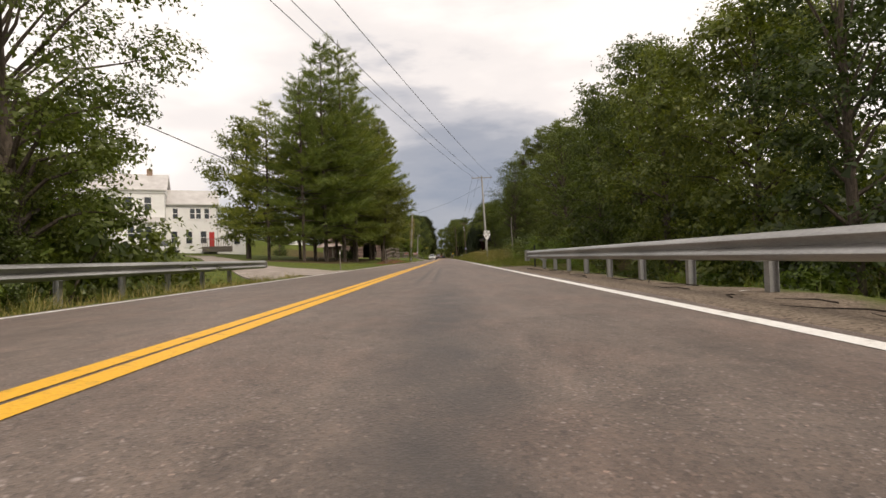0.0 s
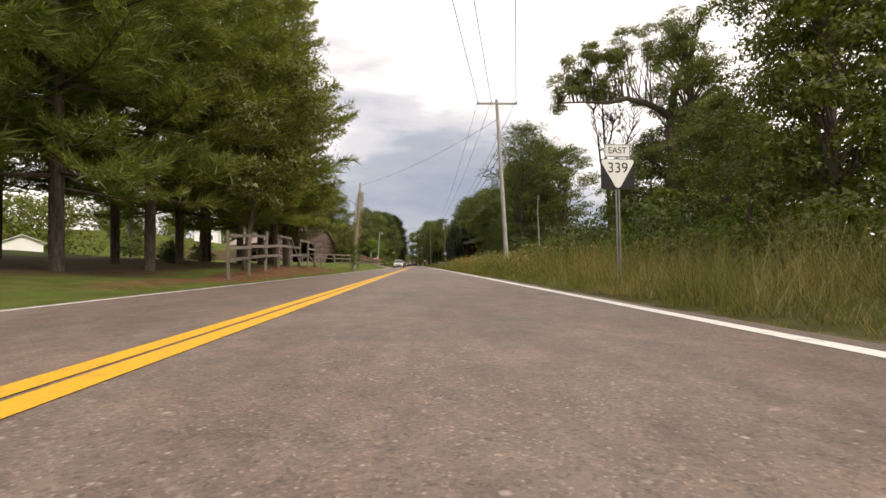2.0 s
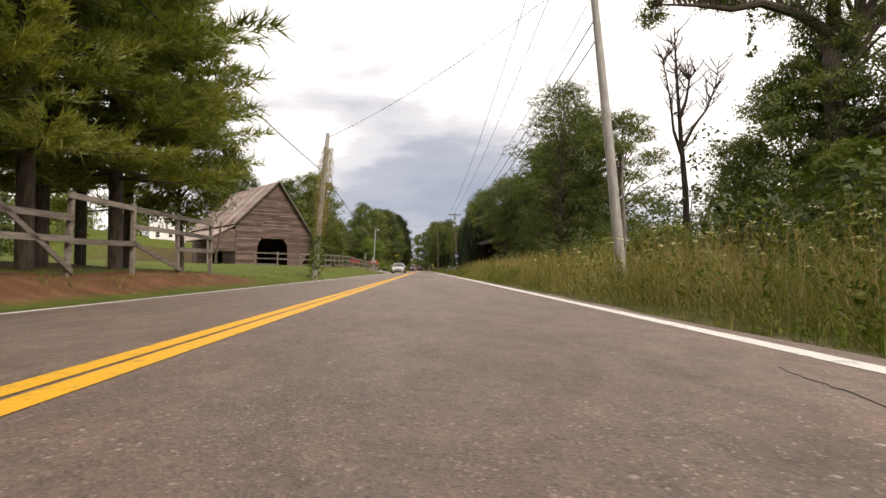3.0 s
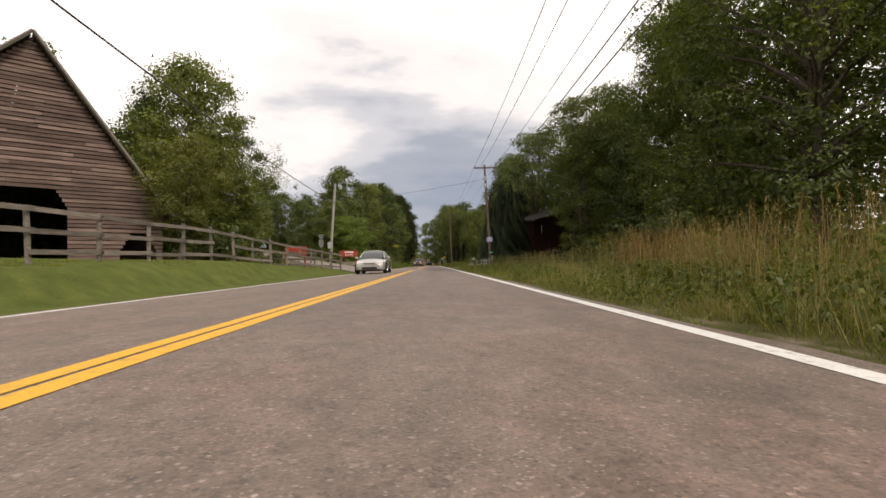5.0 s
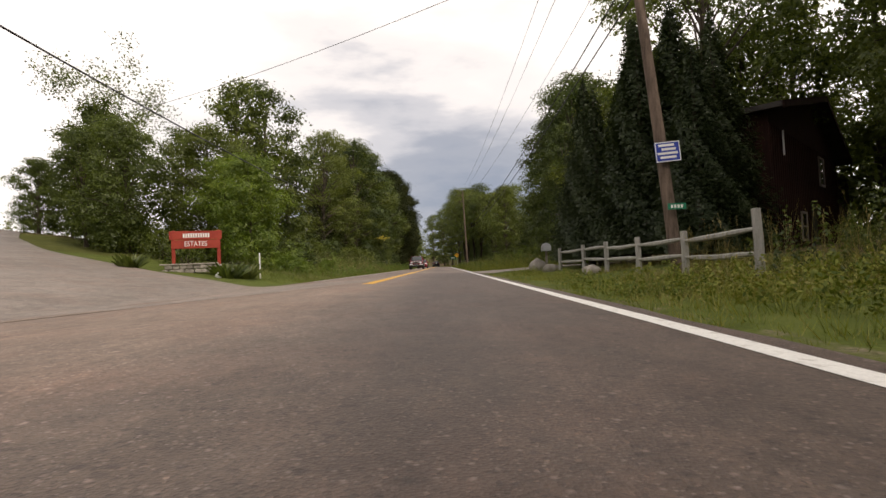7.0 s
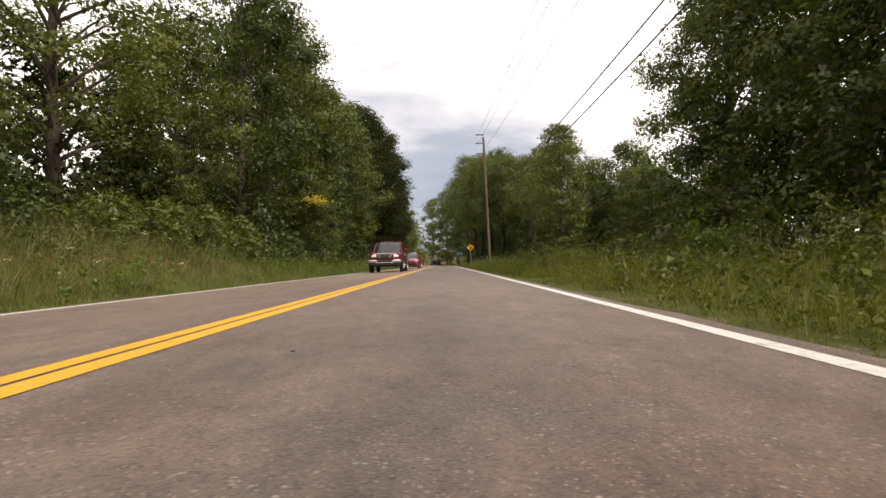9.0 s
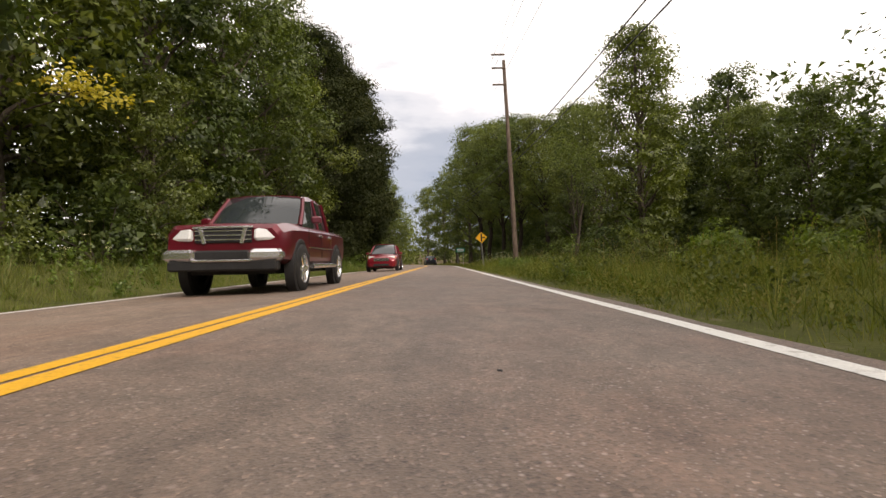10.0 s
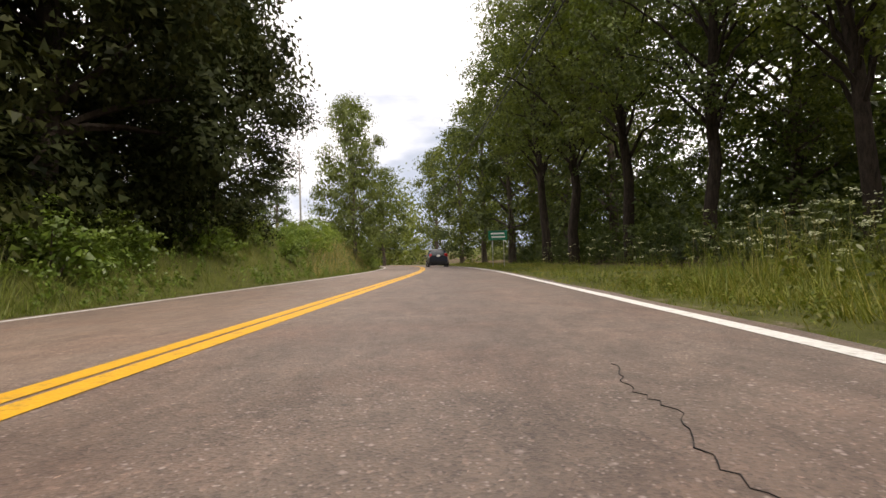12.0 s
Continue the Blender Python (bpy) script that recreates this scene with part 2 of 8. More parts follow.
    c = k.mix(near_shade, c, k.mix(1.0, c, (0.52, 0.50, 0.50), "MULTIPLY"))
    # paler surface left of the near lane, at the mouth of the side road
    turn = k.math("MULTIPLY", k.ramp(k.math("MULTIPLY", k.math("ABSOLUTE", k.math("SUBTRACT", wy, 158.0)), 0.05), ((0.5, (1, 1, 1)), (0.8, (0, 0, 0)))), k.ramp(k.math("MULTIPLY", k.math("ADD", wx, 6.0), 0.1), ((0.5, (1, 1, 1)), (0.62, (0, 0, 0)))))
    c = k.mix(turn, c, k.mix(1.0, c, (1.22, 1.17, 1.12), "MULTIPLY"))
    # tar-dark cracks and spots
    crack = k.cells(0.33, stretch=(1, 0.7, 1), feature="DISTANCE_TO_EDGE")
    warp = k.n.new("ShaderNodeVectorMath")
    warp.operation = "ADD"
    nz = k.n.new("ShaderNodeTexNoise")
    nz.inputs["Scale"].default_value, nz.inputs["Detail"].default_value = 1.4, 5
    k.l.new(g.outputs["Position"], nz.inputs["Vector"])
    k.l.new(g.outputs["Position"], warp.inputs[0])
    k.l.new(nz.outputs["Color"], warp.inputs[1])
    k.l.new(warp.outputs[0], crack.inputs["Vector"])
    thin = k.ramp(crack.outputs["Distance"], ((0.0, (1, 1, 1)), (0.004, (0, 0, 0))))
    where = k.ramp(k.noise(0.16, 3, world=True), ((0.60, (0, 0, 0)), (0.66, (1, 1, 1))))
    c = k.mix(k.math("MULTIPLY", k.math("MULTIPLY", thin, where), 0.5), c, (0.05, 0.045, 0.042))
    spot = k.ramp(k.noise(1.9, 3, 0.7, world=True), ((0.70, (0, 0, 0)), (0.76, (1, 1, 1))))
    c = k.mix(k.math("MULTIPLY", spot, 0.5), c, (0.07, 0.062, 0.058))
    # the older, darker and smoother surface of the bridge ends past the drive
    old = k.ramp(k.math("MULTIPLY", wy, 0.02), ((0.56, (0.84, 0.86, 0.88)), (0.84, (1, 1, 1))))
    c = k.mix(1.0, c, old, "MULTIPLY")
    k.color(c).bump(k.math("ADD", stone.outputs["Distance"], k.noise(140, 2, world=True)), 0.55, 0.006)
    return k.m


def paint_line(name, col, worn):
    k = Mat(name, 0.6, 0, 0.35)
    w = k.noise(9, 6, 0.7, world=True)
    c = k.ramp(w, ((0.30, worn), (0.46, col)))
    grit = k.cells(70.0)
    c = k.mix(0.28, c, k.mix(1.0, c, k.ramp(grit.outputs["Color"], ((0.0, (0.5, 0.5, 0.5)), (1.0, (1.25, 1.25, 1.25)))), "MULTIPLY"))
    k.color(c).bump(grit.outputs["Distance"], 0.4, 0.004)
    return k.m


def ground_mat():
    k = Mat("ground_turf", 0.95, 0, 0.1)
    big, mid, fine = k.noise(0.22, 4, world=True), k.noise(1.6, 5, world=True), k.noise(26, 4, 0.7, world=True)
    grass = k.ramp(k.mix(0.5, mid, fine), ((0.3, (0.045, 0.060, 0.014)), (0.55, (0.095, 0.118, 0.026)), (0.75, (0.18, 0.17, 0.05))))
    litter = k.ramp(k.mix(0.35, fine, mid), ((0.3, (0.03, 0.023, 0.012)), (0.55, (0.085, 0.062, 0.03)), (0.72, (0.16, 0.105, 0.055))))
    g = k.n.new("ShaderNodeNewGeometry")
    s = k.n.new("ShaderNodeSeparateXYZ")
    k.l.new(g.outputs["Position"], s.inputs[0])
    # leaf litter under the woods, away from the mown verges
    wood = k.n.new("ShaderNodeAttribute")
    wood.attribute_name = "litter"
    c = k.mix(wood.outputs["Fac"], grass, litter)
    dirt = k.n.new("ShaderNodeAttribute")
    dirt.attribute_name = "dirt"
    clay = k.ramp(k.mix(0.5, mid, fine), ((0.3, (0.075, 0.038, 0.022)), (0.55, (0.17, 0.085, 0.048)), (0.72, (0.30, 0.17, 0.10))))
    c = k.mix(k.ramp(k.math("ADD", k.math("MULTIPLY", big, 0.5), dirt.outputs["Fac"]), ((0.72, (0, 0, 0)), (0.88, (1, 1, 1)))), c, clay)
    grit = k.n.new("ShaderNodeAttribute")
    grit.attribute_name = "gravel"
    gr = k.ramp(k.cells(38.0).outputs["Color"], ((0.0, (0.085, 0.066, 0.05)), (1.0, (0.28, 0.225, 0.175))))
    c = k.mix(k.ramp(k.math("ADD", k.math("MULTIPLY", mid, 0.6), grit.outputs["Fac"]), ((0.75, (0, 0, 0)), (0.9, (1, 1, 1)))), c, gr)
    k.color(c).bump(fine, 0.8, 0.03)
    return k.m


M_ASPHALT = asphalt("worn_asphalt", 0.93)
M_ASPHALT_SIDE = asphalt("pale_asphalt", 1.05, (0.94, 1.08, 1.2))
M_YELLOW = paint_line("yellow_road_paint", (0.75, 0.40, 0.03), (0.42, 0.25, 0.05))
M_WHITE = paint_line("white_road_paint", (0.74, 0.73, 0.70), (0.40, 0.37, 0.33))
M_GROUND = ground_mat()
M_GALV = mottled("galvanised_steel", (0.24, 0.235, 0.225), (0.46, 0.452, 0.44), 2.5, 0.42, 0.85, 0.4, 60, 0.1, (1, 0.25, 1))
M_WOODGREY = mottled("weathered_grey_wood", (0.10, 0.085, 0.072), (0.27, 0.235, 0.205), 3, 0.9, 0, 0.2, 30, 0.4, (6, 0.6, 6), 0.25)
M_BARN = mottled("old_barn_board", (0.06, 0.040, 0.034), (0.225, 0.160, 0.140), 1.2, 0.92, 0, 0.15, 24, 0.5, (0.5, 5, 6), 0.38)
M_RUST = mottled("rusted_roof_metal", (0.15, 0.085, 0.06), (0.40, 0.33, 0.29), 0.7, 0.6, 0.35, 0.3, 16, 0.15, (1, 0.35, 1), 0.35)
M_POLE = mottled("weathered_pole_wood", (0.20, 0.192, 0.178), (0.42, 0.407, 0.38), 2.2, 0.9, 0, 0.2, 34, 0.4, (5, 5, 0.5))
M_POLEBROWN = mottled("brown_pole_wood", (0.05, 0.036, 0.029), (0.19, 0.14, 0.11), 2.2, 0.9, 0, 0.2, 34, 0.4, (5, 5, 0.5))
M_BARK = mottled("tree_bark", (0.035, 0.028, 0.022), (0.14, 0.115, 0.092), 4, 0.95, 0, 0.1, 20, 0.9, (3, 3, 0.7))
M_BARKDARK = mottled("dark_hemlock_bark", (0.014, 0.011, 0.009), (0.055, 0.043, 0.034), 4, 0.95, 0, 0.1, 20, 0.9, (3, 3, 0.7))
M_BARKPALE = mottled("pale_dead_bark", (0.10, 0.09, 0.08), (0.30, 0.275, 0.25), 4, 0.95, 0, 0.1, 20, 0.7, (3, 3, 0.7))
M_WIRE = mottled("black_cable_sheath", (0.012, 0.012, 0.013), (0.03, 0.03, 0.032), 2, 0.6)
M_SIDING = mottled("white_house_siding", (0.78, 0.78, 0.77), (0.86, 0.86, 0.85), 1.0, 0.7, 0, 0.3, 12, 0.1)
M_ROOFTIN = mottled("pale_tin_roof", (0.42, 0.40, 0.38), (0.62, 0.60, 0.58), 0.8, 0.5, 0.3, 0.4, 10, 0.1)
M_TRIM = mottled("white_trim_paint", (0.72, 0.72, 0.71), (0.8, 0.8, 0.79), 2, 0.6)
M_BRICK = mottled("brown_step_brick", (0.2, 0.13, 0.09), (0.36, 0.27, 0.2), 4, 0.9)
M_REDPAINT = mottled("red_sign_paint", (0.25, 0.032, 0.022), (0.40, 0.062, 0.038), 2, 0.65, 0, 0.3, 20, 0.2)
# near-black: the deep tree shade on the cabin is put into its red
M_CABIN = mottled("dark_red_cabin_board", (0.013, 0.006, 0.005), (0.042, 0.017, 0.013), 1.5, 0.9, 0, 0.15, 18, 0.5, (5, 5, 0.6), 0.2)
M_SHINGLE = mottled("dark_roof_shingle", (0.03, 0.027, 0.025), (0.085, 0.075, 0.07), 2, 0.95, 0, 0.1, 26, 0.6)
M_STONE = mottled("field_stone", (0.16, 0.14, 0.12), (0.38, 0.35, 0.31), 4, 0.9, 0, 0.2, 25, 0.6, (1, 1, 1), 0.25)
M_GRAVEL = mottled("gravel_drive", (0.20, 0.17, 0.145), (0.36, 0.315, 0.28), 1.5, 0.95, 0, 0.1, 30, 0.7)
# near-black colour in place of the shade inside the barn and the doorway
M_INSIDE_SHADE = mottled("dark_interior", (0.012, 0.01, 0.009), (0.03, 0.025, 0.02), 2, 0.95)
M_SIGNWHITE = mottled("white_sign_sheeting", (0.72, 0.72, 0.70), (0.80, 0.80, 0.78), 6, 0.45)
M_SIGNBLACK = mottled("black_sign_ink", (0.012, 0.012, 0.013), (0.025, 0.025, 0.026), 6, 0.5)
M_SIGNYELLOW = mottled("yellow_sign_sheeting", (0.72, 0.36, 0.012), (0.80, 0.43, 0.02), 5, 0.45)
M_SIGNGREEN = mottled("green_sign_sheeting", (0.012, 0.16, 0.09), (0.02, 0.21, 0.12), 5, 0.45)
M_SIGNBLUE = mottled("blue_sign_sheeting", (0.02, 0.045, 0.30), (0.03, 0.06, 0.38), 5, 0.5)
M_SIGNBACK = mottled("bare_sign_aluminium", (0.34, 0.35, 0.36), (0.5, 0.51, 0.52), 3, 0.45, 0.7, 0.4)
M_RED_DOOR = mottled("red_door_paint", (0.42, 0.03, 0.03), (0.52, 0.05, 0.045), 3, 0.5)
M_TYRE = mottled("tyre_rubber", (0.014, 0.014, 0.015), (0.034, 0.033, 0.032), 5, 0.85)
M_PLASTIC = mottled("black_trim_plastic", (0.015, 0.015, 0.016), (0.03, 0.03, 0.031), 5, 0.6)
M_PORCELAIN = mottled("grey_insulator_glaze", (0.10, 0.08, 0.075), (0.2, 0.17, 0.16), 8, 0.25, 0, 0.5)
M_TIN = mottled("grey_transformer_paint", (0.33, 0.34, 0.35), (0.46, 0.47, 0.48), 3, 0.5)


def metal_paint(name, col, flake=0.35):
    k = Mat(name, 0.32, flake, 0.5)
    k.color(k.mix(k.noise(1.6, 4), tuple(v * 0.88 for v in col), col))
    k.p.inputs["Coat Weight"].default_value, k.p.inputs["Coat Roughness"].default_value = 0.8, 0.06
    k.p.inputs["Roughness"].default_value = 0.38
    return k.m


def clear_glass(name, col=(0.02, 0.025, 0.028), rough=0.03):
    k = Mat(name, rough, 0, 0.6)
    return k.color(k.mix(k.noise(2.0), col, tuple(v * 1.5 for v in col))).m


def lens(name, col):
    k = Mat(name, 0.12, 0, 0.6)
    k.p.inputs["Coat Weight"].default_value = 1.0
    return k.color(k.mix(k.noise(30.0), tuple(v * 0.7 for v in col), col)).m


M_SILVER = metal_paint("silver_car_paint", (0.42, 0.42, 0.40))
M_MAROON = metal_paint("maroon_car_paint", (0.14, 0.004, 0.016))
M_CHERRY = metal_paint("cherry_red_car_paint", (0.22, 0.004, 0.016))
M_NAVY = metal_paint("dark_navy_car_paint", (0.02, 0.024, 0.045))
M_CARWHITE = metal_paint("white_car_paint", (0.7, 0.7, 0.7), 0.0)
M_GLASS = clear_glass("tinted_car_glass")
M_PANE = clear_glass("dark_window_pane", (0.03, 0.035, 0.04))
M_CHROME = mottled("bright_alloy", (0.74, 0.74, 0.75), (0.84, 0.84, 0.85), 5, 0.22, 0.9, 0.5)
M_HEAD = lens("headlight_lens", (0.82, 0.83, 0.84))
M_AMBER = lens("amber_lens", (0.65, 0.22, 0.02))
M_TAIL = lens("tail_light_lens", (0.4, 0.015, 0.015))
M_LAMPGLASS = lens("lamp_globe", (0.55, 0.56, 0.58))

L_BROAD = leafy("broadleaf_foliage", (0.034, 0.054, 0.010), (0.155, 0.19, 0.034))
L_BRIGHT = leafy("bright_foliage", (0.07, 0.125, 0.016), (0.19, 0.26, 0.045), 0.42)
L_DEEP = leafy("deep_foliage", (0.022, 0.038, 0.009), (0.098, 0.132, 0.026), 0.3)
L_OLIVE = leafy("olive_foliage", (0.05, 0.075, 0.016), (0.15, 0.185, 0.04), 0.38)
L_HONEY = leafy("yellow_green_foliage", (0.066, 0.084, 0.016), (0.19, 0.205, 0.044), 0.42)
L_PINE = leafy("pine_needles", (0.082, 0.12, 0.026), (0.275, 0.31, 0.074), 0.38)
L_CEDAR = leafy("cedar_sprays", (0.016, 0.030, 0.012), (0.048, 0.066, 0.025), 0.18)
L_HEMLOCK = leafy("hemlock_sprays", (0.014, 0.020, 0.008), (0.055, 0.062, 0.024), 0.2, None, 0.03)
L_YELLOW = leafy("yellowed_leaves", (0.30, 0.27, 0.02), (0.48, 0.42, 0.05), 0.4)
L_GRASS = leafy("verge_grass", (0.052, 0.082, 0.014), (0.165, 0.195, 0.038), 0.28, (0.27, 0.235, 0.10), 0.08, (0.25, 0.55, 0.8))
L_TALL = leafy("tall_meadow_grass", (0.056, 0.072, 0.016), (0.165, 0.165, 0.05), 0.3, (0.31, 0.262, 0.135), 0.08, (0.27, 0.48, 0.66))
L_STRAW = leafy("dry_seed_heads", (0.20, 0.155, 0.07), (0.38, 0.30, 0.16), 0.35, None, 0.05)
L_RUST = leafy("rusty_seed_heads", (0.17, 0.10, 0.045), (0.33, 0.215, 0.10), 0.35, None, 0.05)
L_FLOWER = leafy("white_wild_flowers", (0.50, 0.50, 0.44), (0.72, 0.72, 0.66), 0.35, None, 0.05)
L_LAWN = leafy("mown_lawn", (0.08, 0.11, 0.015), (0.19, 0.215, 0.036), 0.35, (0.26, 0.23, 0.07), 0.06)


# ---- mesh helpers ----
class MB:
    """Collects plain faces for one mesh."""

    def __init__(self):
        self.v, self.f = [], []

    def add(self, verts, faces):
        b = len(self.v)
        self.v.extend([tuple(p) for p in verts])
        self.f.extend([tuple(i + b for i in q) for q in faces])
        return self

    def box(self, x0, y0, z0, x1, y1, z1, m=None, c=0.0):
        """A box; c chamfers its upright and level edges."""
        if c <= 0:
            vs = [(x, y, z) for z in (z0, z1) for y in (y0, y1) for x in (x0, x1)]
            fs = [(0, 2, 3, 1), (4, 5, 7, 6), (0, 1, 5, 4), (2, 6, 7, 3), (0, 4, 6, 2), (1, 3, 7, 5)]
        else:
            vs, fs, ring = [], [], []
            for z, k in ((z0, c), (z0 + c, 0), (z1 - c, 0), (z1, c)):
                ax, bx, ay, by = x0 + k, x1 - k, y0 + k, y1 - k
                r = [(ax + c, ay, z), (bx - c, ay, z), (bx, ay + c, z), (bx, by - c, z), (bx - c, by, z), (ax + c, by, z), (ax, by - c, z), (ax, ay + c, z)]
                ring.append(len(vs))
                vs += r
            for a, b in zip(ring, ring[1:]):
                fs += [(a + i, a + (i + 1) % 8, b + (i + 1) % 8, b + i) for i in range(8)]
            fs += [tuple(range(7, -1, -1)), tuple(range(ring[-1], ring[-1] + 8))]
        if m is not None:
            vs = [m @ Vector(p) for p in vs]
        return self.add(vs, fs)

    def tube(self, pts, radii, n=8, cap=True):
        """A tapered tube along points."""
        pts = [Vector(p) for p in pts]
        vs, fs = [], []
        for i, p in enumerate(pts):
            d = (pts[min(i + 1, len(pts) - 1)] - pts[max(i - 1, 0)]).normalized()
            a = d.cross(Vector((0.31, 0.95, 0.05)) if abs(d.y) < 0.9 else Vector((1, 0, 0))).normalized()
            b = d.cross(a)
            for j in range(n):
                w = 2 * math.pi * j / n
                vs.append(p + (a * math.cos(w) + b * math.sin(w)) * radii[i])
        for i in range(len(pts) - 1):
            fs += [(i * n + j, i * n + (j + 1) % n, (i + 1) * n + (j + 1) % n, (i + 1) * n + j) for j in range(n)]
        if cap:
            fs += [tuple(range(n - 1, -1, -1)), tuple(range((len(pts) - 1) * n, len(pts) * n))]
        return self.add(vs, fs)

    def lathe(self, prof, n=20, m=None):
        """Turns (radius, height) pairs round z."""
        vs = [(r * math.cos(2 * math.pi * j / n), r * math.sin(2 * math.pi * j / n), h) for r, h in prof for j in range(n)]
        fs = [(i * n + j, i * n + (j + 1) % n, (i + 1) * n + (j + 1) % n, (i + 1) * n + j) for i in range(len(prof) - 1) for j in range(n)]
        if m is not None:
            vs = [m @ Vector(p) for p in vs]
        return self.add(vs, fs)

    def loft(self, rings, close=True):
        """Joins rings of equally many points."""
        n = len(rings[0])
        vs = [p for r in rings for p in r]
        fs = [(i * n + j, i * n + (j + 1) % n, (i + 1) * n + (j + 1) % n, (i + 1) * n + j) for i in range(len(rings) - 1) for j in range(n)]
        if close:
            fs += [tuple(range(n - 1, -1, -1)), tuple(range((len(rings) - 1) * n, len(rings) * n))]
        return self.add(vs, fs)

    def prism(self, outline, y0, y1):
        """An outline of (x, z) pairs pushed from y0 to y1."""
        return self.loft([[(x, y0, z) for x, z in outline], [(x, y1, z) for x, z in outline]])

    def mesh(self, name, smooth=False):
        me = bpy.data.meshes.new(name)
        me.from_pydata(self.v, [], self.f)
        bm = bmesh.new()
        bm.from_mesh(me)
        bmesh.ops.recalc_face_normals(bm, faces=bm.faces)
        bm.to_mesh(me)
        bm.free()
        if smooth:
            me.shade_smooth()
            me.set_sharp_from_angle(angle=radians(smooth if smooth is not True else 40))
        return me


def fast_mesh(name, co, faces_n):
    """A mesh of many separate polygons of faces_n corners each; co is (polygons * corners, 3)."""
    me = bpy.data.meshes.new(name)
    nv = len(co)
    npoly = nv // faces_n
    me.vertices.add(nv)
    me.vertices.foreach_set("co", np.asarray(co, np.float32).ravel())
    me.loops.add(nv)
    me.loops.foreach_set("vertex_index", np.arange(nv, dtype=np.int32))
    me.polygons.add(npoly)
    me.polygons.foreach_set("loop_start", np.arange(0, nv, faces_n, dtype=np.int32))
    me.update(calc_edges=True)
    return me


def thing(name, at=(0, 0, 0), rz=0.0, label="", category="", group="", kind=""):
    ob = new(name)
    ob.empty_display_size = 0.2
    ob.matrix_world = pose(*at, 0, 0, rz)
    return tagged(ob, label, category, group, kind)


def part(name, shape, material, parent=None, label="", smooth=False):
    me = shape.mesh(name, smooth) if isinstance(shape, MB) else shape
    if not me.materials:
        me.materials.append(material)
    ob = new(name, me)
    if parent is not None:
        ob.parent = parent
    if label:
        ob["label"] = label
    return ob


def single(name, shape, material, label, category, group="", kind="", smooth=False):
    return tagged(part(name, shape, material, None, "", smooth), label, category, group, kind)


def text_part(name, words, size, material, parent, m, label=""):
    cu = bpy.data.curves.new(name, "FONT")
    cu.body, cu.size, cu.align_x, cu.align_y, cu.extrude = words, size, "CENTER", "CENTER", 0.0015
    cu.materials.append(material)
    ob = new(name, cu)
    ob.parent = parent
    ob.matrix_local = m
    if label:
        ob["label"] = label
    return ob


# ---- ground, road and verges ----
CENTRE = -1.775          # the yellow line
EDGE_R, EDGE_L = 2.08, -5.53


def bend(y):
    """How far the road has swung to the left at y."""
    d = np.maximum(np.asarray(y, float) - 268.0, 0.0)
    return np.where(d < 70, -d * d / 640.0, -(70.0 * 70 / 640.0) - (d - 70) * 140 / 640.0)


def sstep(a, b, v):
    k = np.clip((v - a) / (b - a), 0, 1)
    return k * k * (3 - 2 * k)


def height(x, y):
    """The ground's height beside the road."""
    x, y = np.asarray(x, float), np.asarray(y, float)
    u = x - bend(y)
    dl, dr = np.maximum(EDGE_L - u, 0), np.maximum(u - EDGE_R, 0)
    bank = np.interp(y, [-40, 18, 26, 57, 62, 70, 81, 87, 104, 116, 126, 136, 150, 166, 176, 200, 262, 272, 285, 300], [-0.9, -0.9, 0.05, 0.1, 0.0, 0.36, 0.42, 0.15, 0.55, 0.68, 0.82, 0.5, 0.05, 0.05, 0.3, 0.55, 0.55, 1.6, 2.1, 1.9])
    slope = np.interp(y, [-40, 15, 25, 45, 75, 90, 125, 142, 155, 185, 200, 300], [0.0, 0.0, 0.05, 0.072, 0.072, 0.04, 0.032, 0.05, 0.155, 0.145, 0.03, 0.03])
    wide = np.interp(y, [0, 58, 62, 80, 86, 200], [2.6, 2.6, 2.1, 2.1, 2.6, 3.0])
    zl = -0.12 + bank * sstep(0.35, 1, dl / wide) + slope * np.minimum(np.maximum(dl - 1.2, 0), 70) + np.interp(y, [182, 190, 206, 213], [0, 0.15, 0.15, 0]) * np.minimum(np.maximum(dl - 1.2, 0), 6.5)
    bank_r = np.interp(y, [-40, 20, 27, 60, 150, 158, 175, 300], [-1.2, -1.2, 0.0, 0.1, 0.1, 0.02, 0.08, 0.1])
    zr = -0.12 + bank_r * sstep(1.7, 3.6, dr) + np.interp(y, [0, 140, 160, 175], [0.01, 0.02, 0.09, 0.02]) * np.minimum(np.maximum(dr - 3, 0), 40)
    return np.where(dl > 0, zl, np.where(dr > 0, zr, -0.16))


def hgt(x, y):
    return float(height(x, y))


